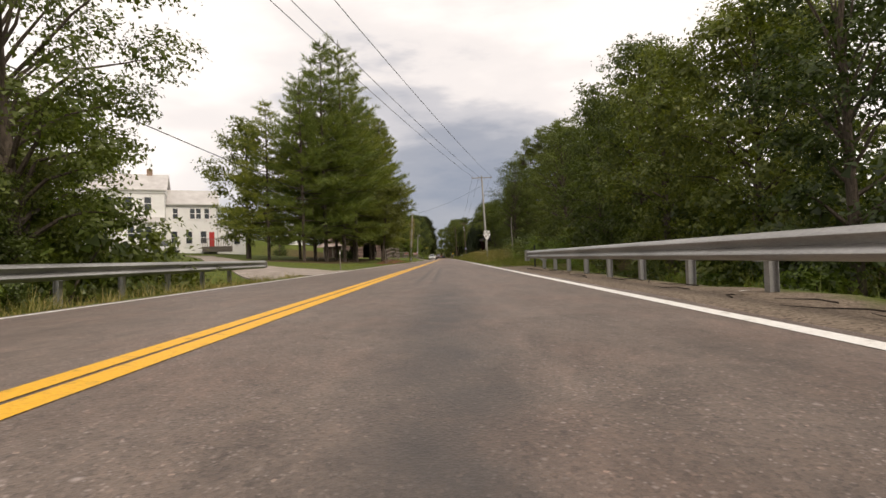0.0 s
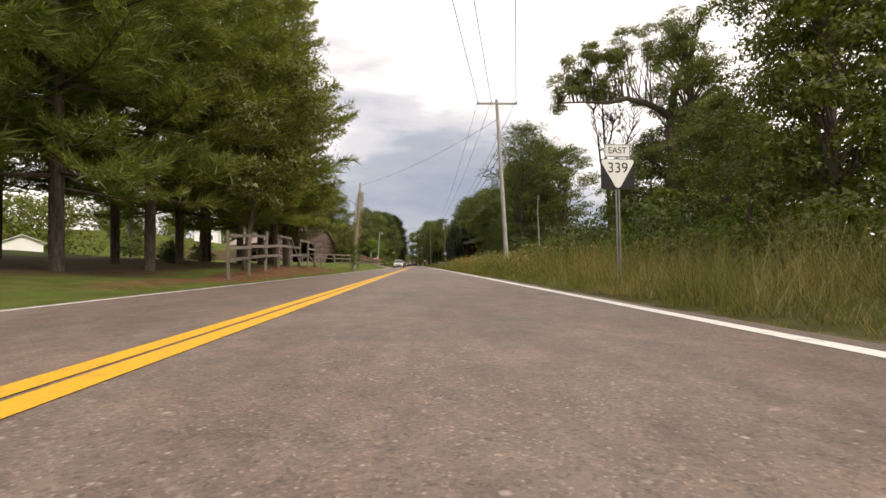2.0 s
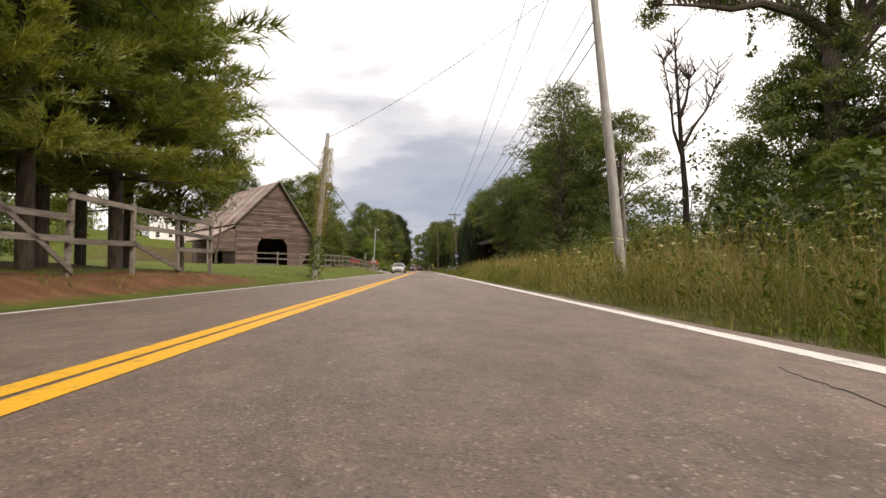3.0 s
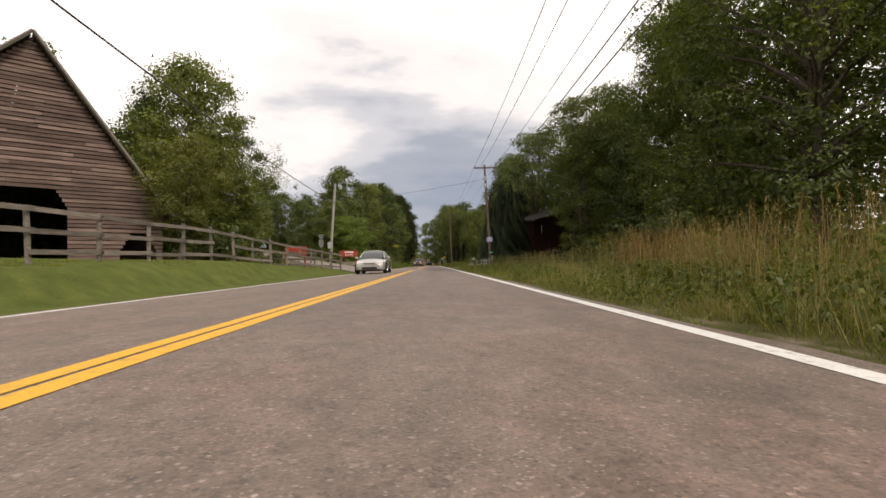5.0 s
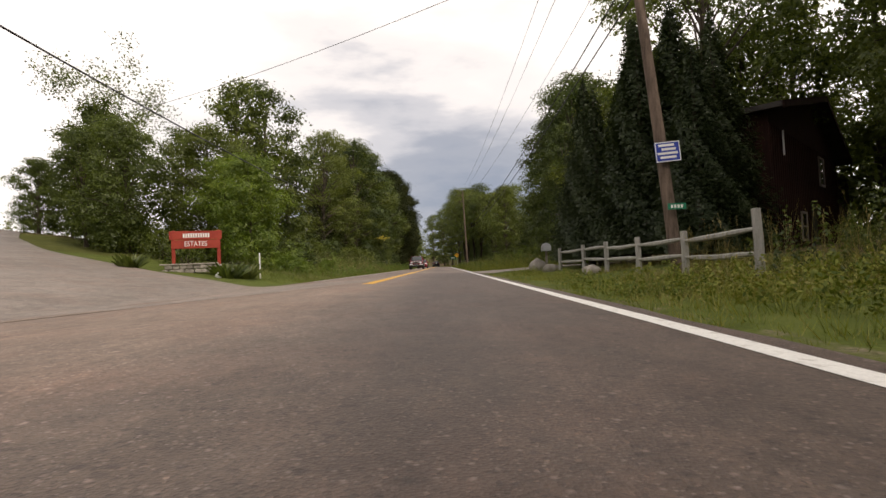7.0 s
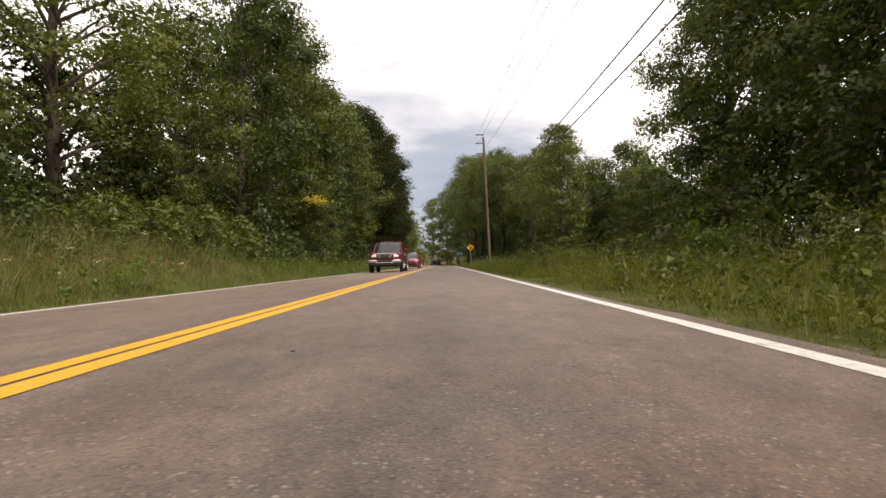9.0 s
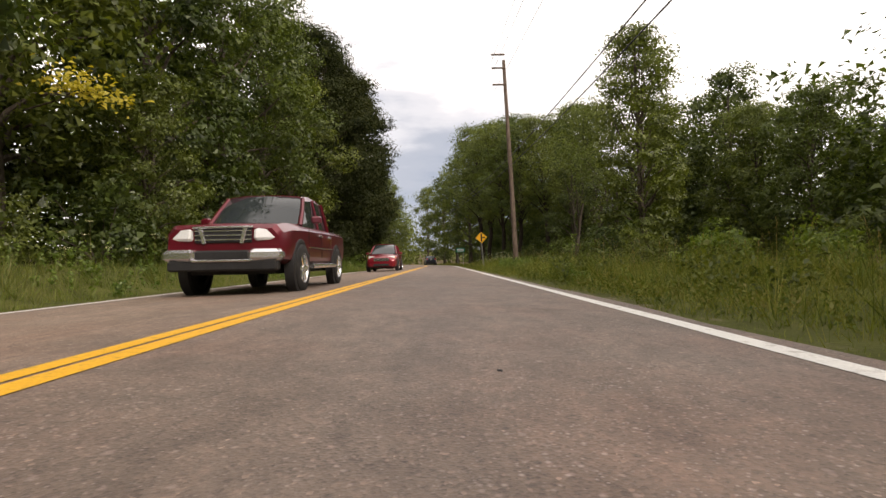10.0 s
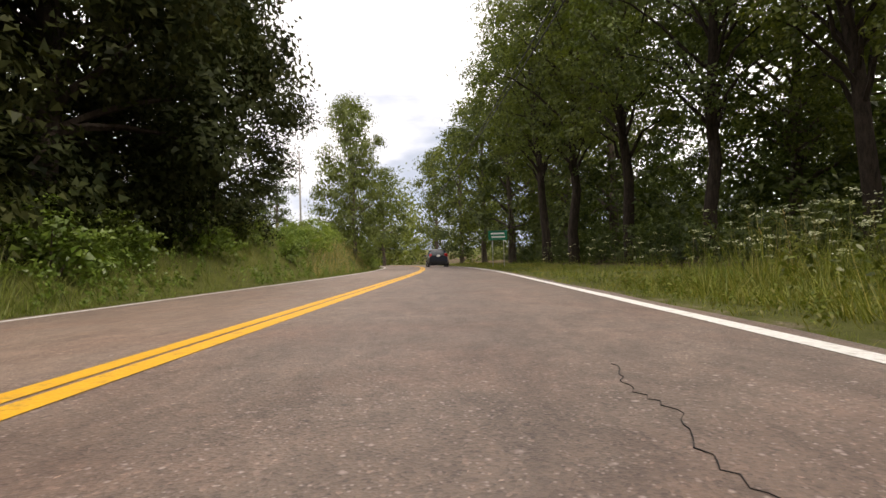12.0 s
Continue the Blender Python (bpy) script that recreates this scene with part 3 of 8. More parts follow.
def build_ground():
    xs = np.unique(np.concatenate([np.linspace(-900, -60, 18), np.linspace(-60, -16, 30), np.arange(-16, 14, 0.4), np.linspace(14, 60, 26), np.linspace(60, 900, 18)]))
    ys = np.unique(np.concatenate([np.linspace(-400, -20, 12), np.arange(-20, 320, 1.0), np.linspace(320, 420, 30), np.linspace(420, 1500, 14)]))
    gx, gy = np.meshgrid(xs, ys)
    gx = gx + bend(gy) * (np.abs(gx) < 60)
    gz = height(gx, gy)
    far = np.clip((np.hypot(gx, gy - 150) - 260) / 500, 0, 1)
    rough = np.array([noise.noise(Vector((a * 0.35, b * 0.35, 0))) for a, b in zip(gx.ravel(), gy.ravel())]).reshape(gx.shape)
    u = gx - bend(gy)
    off = np.maximum(np.maximum(EDGE_L - 0.3 - u, u - EDGE_R - 0.3), 0)
    gz = gz + rough * 0.10 * np.clip(off, 0, 1) + far * 16
    nx, ny = len(xs), len(ys)
    faces = [(j * nx + i, j * nx + i + 1, (j + 1) * nx + i + 1, (j + 1) * nx + i) for j in range(ny - 1) for i in range(nx - 1)]
    me = bpy.data.meshes.new("ground")
    me.from_pydata(np.stack([gx, gy, gz], -1).reshape(-1, 3).tolist(), [], faces)
    me.shade_smooth()
    right_in = np.interp(gy, [0, 60, 70, 110, 150, 175, 215, 260], [6, 6, 11, 13, 9, 8, 9, 6])
    left_in = np.interp(gy, [0, 20, 24, 41, 47, 82, 86, 128, 132, 148, 152, 182, 186, 300], [-9, -9, -60, -60, -9.5, -9, -60, -60, -14, -13, -60, -60, -9.5, -9])
    litter = np.maximum(sstep(0, 2, u - right_in), sstep(0, 2, left_in - u)) * (1 - sstep(38, 60, np.abs(u))) * np.where((gy > 46) & (gy < 86) & (u < 0), 1 - sstep(17, 21, -u), 1)
    litter = np.maximum(litter, np.where((u > 2.5) & (gy > 24) & (gy < 148) | (u > 2.1) & (gy > 40) & (gy < 148), 0.6, np.where((u > 2.1) & (gy > 183) | (u < EDGE_L) & (gy > 172), 0.35, 0)))
    dirt = np.where((gy > 50) & (gy < 86), np.exp(-((u + 7.7) / 1.6) ** 2), 0) * np.interp(gy, [50, 58, 66, 82, 86], [0.45, 0.6, 0.9, 0.85, 0.4])
    dirt = np.maximum(dirt, np.where((gy > 184) & (gy < 212), np.exp(-((u + 8.6) / 1.7) ** 2) * 0.62, 0))
    gravel = np.clip(1 - np.abs(u - EDGE_R - 0.25) / 0.55, 0, 1) * 0.55 + np.clip(1 - np.abs(u - EDGE_L + 0.2) / 0.4, 0, 1) * 0.42
    gravel = gravel + np.where(gy < 26, np.clip(1 - np.abs(u - 3.1) / 2.2, 0, 1) * 0.7, 0)
    for nm, arr in (("litter", litter), ("dirt", dirt), ("gravel", gravel)):
        a = me.attributes.new(nm, "FLOAT", "POINT")
        a.data.foreach_set("value", arr.ravel().astype(np.float32))
    single("ground", me, M_GROUND, "grassy roadside ground with leaf litter and bare clay", "ground", kind="structure")


def strip(name, u0, u1, ys, lift, material, label="", parent=None, jag=0.0):
    """A sheet along the road between two offsets."""
    mb = MB()
    n = max(2, int(abs(u1 - u0) / 0.5) + 1)
    us = np.linspace(u0, u1, n)
    if u0 < CENTRE < u1:
        us = np.unique(np.concatenate([us, [CENTRE]]))
        n = len(us)
    vs = []
    for y in ys:
        b = float(bend(y))
        for i, u in enumerate(us):
            e = (noise.noise(Vector((u0, y * 0.8, 3))) + 0.5 * noise.noise(Vector((u1, y * 3.1, 9)))) * jag if i in (0, n - 1) else 0
            vs.append((u + b + e, y, -0.02 * abs(u - CENTRE) + lift))
    fs = [(j * n + i, j * n + i + 1, (j + 1) * n + i + 1, (j + 1) * n + i) for j in range(len(ys) - 1) for i in range(n - 1)]
    mb.add(vs, fs)
    return part(name, mb, material, parent, label)


def build_road():
    ys = np.concatenate([np.arange(-80, 268, 1.0), np.arange(268, 440, 1.5)])
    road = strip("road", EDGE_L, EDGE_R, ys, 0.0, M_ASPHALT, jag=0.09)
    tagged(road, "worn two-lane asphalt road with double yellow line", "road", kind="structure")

    def line(name, u, w, spans, mat, label):
        for a, b in spans:
            yy = np.arange(a, b + 0.01, 1.0)
            strip(name, u - w / 2, u + w / 2, yy, 0.004, mat, label, road, jag=0.008)

    for u in (CENTRE - 0.088, CENTRE + 0.088):
        line("yellow_line", u, 0.14, ((-60, 148), (159.5, 420)), M_YELLOW, "worn yellow centre line")
    line("white_line", 1.8, 0.17, ((-60, 420),), M_WHITE, "worn white edge line")
    line("white_line", -5.28, 0.14, ((-60, 146), (168, 420)), M_WHITE, "worn white edge line")


def path_strip(name, pts, widths, material, label, category, lift=0.03, over=-0.012):
    """A surfaced way over the ground through points, with a width at each."""
    mb, vs, n = MB(), [], 9
    fine = []
    for (a, wa), (b, wb) in zip(zip(pts, widths), zip(pts[1:], widths[1:])):
        for k in range(10):
            s = k / 10
            fine.append((Vector(a).lerp(Vector(b), s), wa + (wb - wa) * s))
    fine.append((Vector(pts[-1]), widths[-1]))
    # smooth the way
    for _ in range(6):
        mid = [((fine[i - 1][0] + fine[i][0] * 2 + fine[i + 1][0]) / 4, (fine[i - 1][1] + fine[i][1] * 2 + fine[i + 1][1]) / 4) for i in range(1, len(fine) - 1)]
        fine = [fine[0], *mid, fine[-1]]
    for i, (p, w) in enumerate(fine):
        d = (fine[min(i + 1, len(fine) - 1)][0] - fine[max(i - 1, 0)][0]).normalized()
        s = Vector((-d.y, d.x))
        for k in range(n):
            q = p + s * w * (k / (n - 1) - 0.5)
            uu = q.x - float(bend(q.y))
            out = min(max(uu - EDGE_R - 0.3, EDGE_L - 0.3 - uu, 0.0), 1.0)
            z = hgt(q.x, q.y) + 0.014 + (lift + 0.021) * out if not EDGE_L < uu < EDGE_R else -0.02 * abs(uu - CENTRE) + over
            if k == 0:
                vs.append((q.x, q.y, z - 0.3))
            vs.append((q.x, q.y, z))
            if k == n - 1:
                vs.append((q.x, q.y, z - 0.3))
    n += 2
    fs = [(j * n + i, j * n + i + 1, (j + 1) * n + i + 1, (j + 1) * n + i) for j in range(len(fine) - 1) for i in range(n - 1)]
    mb.add(vs, fs)
    return single(name, mb, material, label, category, kind="structure", smooth=True)


build_ground()
build_road()
path_strip("driveway", [(-4.6, 26.0), (-7.6, 26.0), (-11.5, 30.0), (-21, 47), (-31, 64)], [10, 6.0, 3.4, 3.0, 3.4], M_GRAVEL, "worn grey gravel driveway up to the house", "driveway")
path_strip("side_road", [(-3.75, 156.6), (-8, 158.0), (-13, 161.6), (-21, 168), (-31, 178.5), (-46, 198), (-60, 222)], [20, 13, 9.5, 6.6, 6.4, 7, 7], M_ASPHALT_SIDE, "pale asphalt side road climbing to the houses", "road", 0.04, 0.006)
path_strip("field_entrance", [(1.6, 176), (6, 177), (14, 181)], [8, 5, 3.5], M_GRAVEL, "short gravel entrance off the road", "driveway")


# ---- trees and plants ----


def leaf_quads(centres, outward, length, width, droop=0.25, seed=0):
    """Folded diamond leaves at centres; length and width in metres."""
    r = np.random.default_rng(seed)
    n = len(centres)
    nrm = outward + r.normal(0, 0.5, (n, 3)) + np.array([0, 0, 0.45])
    nrm /= np.linalg.norm(nrm, axis=1, keepdims=True) + 1e-9
    d = r.normal(0, 1, (n, 3)) + outward * 0.5 - np.array([0, 0, droop])
    d -= nrm * (d * nrm).sum(1, keepdims=True)
    d /= np.linalg.norm(d, axis=1, keepdims=True) + 1e-9
    s = np.cross(nrm, d)
    k = r.uniform(0.65, 1.3, (n, 1))
    le, wi = length * k, width * k
    a = centres - d * le * 0.5
    c = centres + d * le * 0.5 - nrm * le * 0.12
    b = centres + s * wi * 0.5 + nrm * wi * 0.18 - d * le * 0.08
    e = centres - s * wi * 0.5 + nrm * wi * 0.18 - d * le * 0.08
    return np.stack([a, b, c, e], 1).reshape(-1, 3)


def leaf_tris(centres, outward, length, width, droop=0.25, seed=0):
    """Small pointed leaves at centres, one face each; length and width in metres."""
    r = np.random.default_rng(seed)
    n = len(centres)
    nrm = outward + r.normal(0, 0.55, (n, 3)) + np.array([0, 0, 0.5])
    nrm /= np.linalg.norm(nrm, axis=1, keepdims=True) + 1e-9
    d = r.normal(0, 1, (n, 3)) + outward * 0.5 - np.array([0, 0, droop])
    d -= nrm * (d * nrm).sum(1, keepdims=True)
    d /= np.linalg.norm(d, axis=1, keepdims=True) + 1e-9
    s = np.cross(nrm, d)
    k = r.uniform(0.6, 1.35, (n, 1))
    le, wi = length * k, width * k
    a = centres - d * le * 0.42 + s * wi * 0.5
    b = centres - d * le * 0.36 - s * wi * 0.5
    c = centres + d * le * 0.62 - nrm * le * 0.08
    return np.stack([a, b, c], 1).reshape(-1, 3)


def crown_mesh(name, blobs, leaves, length, width, seed, hollow=0.35, core=7, fine=3.0):
    """Leaves gathered in sprays, sprays in clumps; blobs are (centre, radii)."""
    r = np.random.default_rng(seed)
    vol = np.array([b[1][0] * b[1][1] + b[1][0] * b[1][2] for b in blobs])
    vol = np.minimum(vol, np.median(vol) * 2.2)
    leaves, length, width = int(leaves * fine), length / math.sqrt(fine), width / math.sqrt(fine)
    per = 15
    n = leaves // per
    pick = r.choice(len(blobs), n, p=vol / vol.sum())
    cen = np.array([b[0] for b in blobs])[pick]
    rad = np.array([b[1] for b in blobs])[pick]
    d = r.normal(0, 1, (n, 3)) + np.array([0, 0, 0.15])
    d /= np.linalg.norm(d, axis=1, keepdims=True)
    rr = hollow + (1.08 - hollow) * r.random((n, 1)) ** 0.45
    p = cen + d * rad * rr
    # each spray is a loose flat fan of leaves that hangs outwards
    size = length * r.uniform(0.9, 2.0, (n, 1))
    off = r.normal(0, 1, (n, per, 3)) * size[:, None] * np.array([1.0, 1.0, 0.5])
    off[..., 2] -= 0.25 * np.abs(off[..., 0] * d[:, None, 0] + off[..., 1] * d[:, None, 1])
    q = (p[:, None] + off).reshape(-1, 3)
    co = leaf_tris(q, np.repeat(d, per, 0), length, width, 0.3, seed + 1)
    if core:
        # leaf masses in the heart of each clump
        cc = np.repeat(np.array([b[0] for b in blobs]), core, 0)
        cr = np.repeat(np.array([b[1] for b in blobs]), core, 0)
        dd = r.normal(0, 1, cc.shape)
        dd /= np.linalg.norm(dd, axis=1, keepdims=True)
        big = min(float(np.median(cr)) * 0.32, 0.2)
        for k in (0.15, 0.4, 0.64):
            dd = dd[:, [1, 2, 0]] * np.array([1, -1, 1])
            co = np.concatenate([co, leaf_tris(cc + dd * cr * k, dd, big, big * 0.8, 0.1, seed + int(k * 100))])
    return fast_mesh(name, co, 3)


def limbs(mb, root, top, ends, r0, seed, bend_amt=0.5):
    """A tapered trunk from root to top with limbs to the given ends."""
    r = random.Random(seed)
    root, top = Vector(root), Vector(top)
    n = 9
    pts = [root.lerp(top, i / (n - 1)) + Vector((r.uniform(-1, 1), r.uniform(-1, 1), 0)) * bend_amt * (0.25 if 0 < i else 0) for i in range(n)]
    rad = [r0 * (1.25 if i == 0 else 1) * (1 - 0.82 * i / (n - 1)) for i in range(n)]
    mb.tube(pts, rad, 9)
    for e in ends:
        e = Vector(e)
        k = min(max((e.z - root.z) / (top.z - root.z) * 0.72, 0.18), 0.9)
        i = k * (n - 1)
        a = pts[int(i)].lerp(pts[min(int(i) + 1, n - 1)], i - int(i))
        ra = r0 * (1 - 0.82 * k) * 0.5
        mid = a.lerp(e, 0.5) + Vector((r.uniform(-0.4, 0.4), r.uniform(-0.4, 0.4), 0.35))
        q = a.lerp(mid, 0.5) + Vector((r.uniform(-0.15, 0.15), r.uniform(-0.15, 0.15), 0.05))
        mb.tube([a, q, mid, mid.lerp(e, 0.55) + Vector((0, 0, r.uniform(-0.1, 0.25))), e], [ra, ra * 0.8, ra * 0.55, ra * 0.35, ra * 0.12], 5, False)


def broadleaf(name, h, w, low, leaves, leaf, seed, mat, label, lean=(0, 0), blobs=34, sparse=False, bark=None, group="", puff=0.75, core=46):
    """A broad-leaved tree: h high, w wide, crown from the height low."""
    r = random.Random(seed)
    bl = []
    for i in range(blobs):
        f = (i + r.random()) / blobs
        z = low + (h - low) * f
        prof = math.sin(math.pi * min(max(0.16 + 0.80 * f, 0), 1)) ** 0.75
        a = i * 2.399 + r.uniform(-0.5, 0.5)
        reach = w * 0.5 * prof * (r.uniform(0.35, 0.95))
        k = w * r.uniform(0.10, 0.185) * (puff if sparse else 1.0)
        bl.append(((math.cos(a) * reach + lean[0] * f, math.sin(a) * reach + lean[1] * f, min(z, h - k * 0.6)), (k * 1.1, k * 1.1, k * (0.62 if sparse else 0.8))))
    if not sparse:
        bl.append(((lean[0] * 0.5, lean[1] * 0.5, low + (h - low) * 0.5), (w * 0.26, w * 0.26, (h - low) * 0.36)))
    t = thing(name, label=label, category="tree", group=group)
    mb = MB()
    limbs(mb, (0, 0, -0.3), (lean[0], lean[1], h * 0.93), [b[0] for b in bl[:blobs]], max(0.12, h * 0.016), seed)
    part("trunk", mb, bark or M_BARK, t, smooth=True)
    part("crown", crown_mesh("crown", bl, leaves, leaf, leaf * 0.74, seed, 0.3, 3 if sparse else core), mat, t)
    return t


def shrub(name, h, w, leaves, leaf, seed, mat, label, category="shrub"):
    r = random.Random(seed)
    bl = []
    for i in range(9):
        a, f = i * 2.399, (i + 0.5) / 9
        reach = w * 0.36 * math.sqrt(r.random())
        k = h * r.uniform(0.22, 0.36)
        bl.append(((math.cos(a) * reach, math.sin(a) * reach, max(k * 0.8, h * f * 0.75)), (w * 0.22, w * 0.22, k)))
    t = thing(name, label=label, category=category)
    mb = MB()
    for b in bl:
        e = Vector(b[0])
        mb.tube([(r.uniform(-0.1, 0.1), r.uniform(-0.1, 0.1), -0.15), e * 0.5 + Vector((r.uniform(-0.1, 0.1), 0, 0.1)), e], [0.03, 0.02, 0.008], 5, False)
    part("stem", mb, M_BARK, t, smooth=True)
    part("crown", crown_mesh("crown", bl, leaves, leaf, leaf * 0.66, seed, 0.15, 9), mat, t)
    return t


def pine(name, h, w, low, seed, label, mat=None, needles=60000, size=1.0):
    """A white pine: whorls of long limbs, each a flat plume of side twigs with soft needles, tips turned up."""
    r = random.Random(seed)
    mb = MB()
    mb.tube([(0, 0, -0.3), (0.05, 0.05, h * 0.35), (0, 0.08, h * 0.7), (0, 0, h)], [h * 0.0098, h * 0.0085, h * 0.005, 0.02], 9)
    node, way, pad = [], [], []
    z = low
    while z < h - 0.3:
        f = (z - low) / (h - low)
        reach = w * 0.5 * (1 - f) ** 0.68 * (0.74 + 0.26 * min(1, f * 6)) + 0.3
        turn = r.uniform(0, 6.28)
        many = r.randint(4, 6)
        for k in range(many):
            a = turn + 6.283 * k / many + r.uniform(-0.3, 0.3)
            le = reach * r.choice((r.uniform(0.5, 0.8), r.uniform(0.8, 1.2)))
            d = Vector((math.cos(a), math.sin(a), 0))
            side = Vector((-d.y, d.x, 0))
            z0 = z + r.uniform(-0.5, 0.5)
            rise = -0.16 + 0.55 * f + r.uniform(-0.06, 0.06)

            def at(q):
                return d * le * q + Vector((0, 0, z0 + le * (rise * q + 0.16 * q ** 3)))

            mb.tube([at(0), at(0.5), at(1.0)], [0.03 + le * 0.009, 0.022, 0.006], 4, False)
            m = max(4, int(le * 2.7))
            for s in range(m):
                q = 0.24 + 0.76 * (s + r.random() * 0.7) / m
                base = at(q)
                for sd in (-1, 1):
                    bl = (le * 0.34 * (1.12 - q) + 0.22) * r.uniform(0.65, 1.2)
                    v = (d * r.uniform(0.6, 1.0) + side * sd * r.uniform(0.5, 0.95) + Vector((0, 0, r.uniform(-0.1, 0.5)))).normalized()
                    pad.append((tuple(base + v * bl * 0.5), tuple(v), bl))
                    for t in range(max(2, int(bl / 0.19))):
                        node.append(tuple(base + v * bl * (0.25 + 0.75 * (t + r.random()) / max(2, int(bl / 0.19)))))
                        way.append(tuple(v))
        z += 0.74 + 0.5 * (1 - f) + r.uniform(-0.15, 0.15)
    g = np.random.default_rng(seed)
    node, way = np.array(node), np.array(way)
    per = max(2, round(needles / len(node)))
    c = np.repeat(node, per, 0) + g.normal(0, 0.05, (len(node) * per, 3))
    d = np.repeat(way, per, 0) + g.normal(0, 0.52, c.shape) + np.array([0, 0, 0.22])
    d /= np.linalg.norm(d, axis=1, keepdims=True)
    s = np.cross(d, g.normal(0, 1, c.shape) + np.array([0, 0, 1.2]))
    s /= np.linalg.norm(s, axis=1, keepdims=True) + 1e-9
    le = g.uniform(0.2, 0.42, (len(c), 1)) * size
    wd = g.uniform(0.009, 0.02, (len(c), 1)) * size
    co = np.stack([c - s * wd, c + s * wd, c + d * le], 1).reshape(-1, 3)
    # the twigs' own mat of shorter needles
    pc, pv, pl = np.array([p[0] for p in pad]), np.array([p[1] for p in pad]), np.array([[p[2]] for p in pad])
    up = np.cross(pv, g.normal(0, 0.25, pc.shape) + np.array([0, 0, 1.0]))
    up /= np.linalg.norm(up, axis=1, keepdims=True)
    co = np.concatenate([co, np.stack([pc - pv * pl * 0.4 - up * 0.035, pc - pv * pl * 0.3 + up * 0.04, pc + pv * pl * 0.4], 1).reshape(-1, 3)])
    t = thing(name, label=label, category="tree")
    part("trunk", mb, M_BARK, t, smooth=True)
    part("crown", fast_mesh("crown", co, 3), mat or L_PINE, t)
    return t


def cedar(name, h, w, seed, label, n=34000, leaf=0.15, mat=None):
    """A dense dark cedar with a spire top."""
    g = np.random.default_rng(seed)
    f = 1 - np.sqrt(g.random(n)) * 0.98
    a = g.uniform(0, 2 * np.pi, n)
    lump = 0.78 + 0.22 * np.sin(a * 5 + f * 23) + g.normal(0, 0.08, n)
    rad = w * 0.5 * (1 - f) ** 0.8 * lump * (0.55 + 0.45 * g.random(n) ** 0.5)
    p = np.stack([np.cos(a) * rad, np.sin(a) * rad, 0.25 + f * (h - 0.3)], 1)
    o = np.stack([np.cos(a), np.sin(a), np.full(n, 0.8)], 1)
    t = thing(name, label=label, category="tree")
    mb = MB()
    mb.tube([(0, 0, -0.3), (0, 0, h * 0.5), (0, 0, h * 0.95)], [h * 0.018, h * 0.011, 0.02], 8)
    part("trunk", mb, M_BARK, t, smooth=True)
    part("crown", fast_mesh("crown", leaf_tris(p, o, leaf, leaf * 0.45, -0.8, seed), 3), mat or L_CEDAR, t)
    return t


def bare_tree(name, h, seed, label, mat, leaves=0, leafmat=None):
    """A leafless or thinly leaved tree: forking limbs."""
    r = random.Random(seed)
    mb, tips = MB(), []

    def grow(p, d, le, rad, depth):
        pts, rr = [p], [rad]
        for i in range(4):
            d = (d + Vector((r.uniform(-0.16, 0.16), r.uniform(-0.16, 0.16), 0.07))).normalized()
            pts.append(pts[-1] + d * le / 4)
            rr.append(rad * (1 - 0.14 * (i + 1)))
        mb.tube(pts, rr, 6 if depth < 2 else 4, False)
        tips.append(tuple(pts[-1]))
        if depth < 5:
            for k in range(2 if depth < 1 else r.choice((2, 3))):
                nd = (d + Vector((r.uniform(-0.8, 0.8), r.uniform(-0.8, 0.8), r.uniform(-0.1, 0.5)))).normalized()
                grow(pts[r.choice((2, 3, 4))], nd, le * r.uniform(0.58, 0.82), rr[-1] * 0.68, depth + 1)

    grow(Vector((0, 0, -0.3)), Vector((0, 0, 1)), h * 0.36, h * 0.012, 0)
    t = thing(name, label=label, category="tree")
    part("trunk", mb, mat, t, smooth=True)
    if leaves:
        g = np.random.default_rng(seed)
        c = np.array(tips)[g.integers(0, len(tips), leaves)] + g.normal(0, h * 0.022, (leaves, 3))
        part("crown", fast_mesh("crown", leaf_tris(c, g.normal(0, 0.4, c.shape), 0.13, 0.1, 0.3, seed), 3), leafmat, t)
    return t


USED = set()


def put(proto, x, y, rz=0.0, s=1.0, sz=None, sink=0.0, label=""):
    """Stands a tree at (x, y): the prototype itself first, then copies. Deep in the wood the coarser trees do."""
    u = x - float(bend(y))
    if proto in (TA, TB) and (u > 14.6 and not 204 < y < 226 or u < -14 and not 125 < y < 140 or y > 312):
        proto = TAL if proto == TA else TBL
    m = pose(x, y, hgt(x, y) - sink, 0, 0, rz)
    if proto.name not in USED:
        USED.add(proto.name)
        ob = proto
        ob.matrix_basis = m
    else:
        ob = copy_thing(proto, m)
    ob.scale = (s, s, sz if sz else s)
    if label:
        ob["label"] = label
    return ob


def hull_bank(name, x0, x1, y0, y1, h, n, mat, label, seed, leaf=0.3, per=450):
    """Far woodland behind the first trees: uncountable crowns of large leaf clumps."""
    r = random.Random(seed)
    bl = []
    for i in range(n):
        x, y = r.uniform(x0, x1), r.uniform(y0, y1)
        z, hh, w = hgt(x, y), h * r.uniform(0.7, 1.1), r.uniform(2.2, 3.6)
        x += float(bend(y))
        for k in range(5):
            a = r.uniform(0, 6.28)
            f = (k + 0.6) / 5
            q = w * (1.15 - 0.75 * f)
            bl.append(((x + math.cos(a) * w * 0.4, y + math.sin(a) * w * 0.4, z + hh * f * 0.9), (q, q, hh * 0.16)))
    return single(name, crown_mesh(name, bl, n * per, leaf, leaf * 0.7, seed, 0.6, 3, 1.6), mat, label, "woodland", kind="stuff")


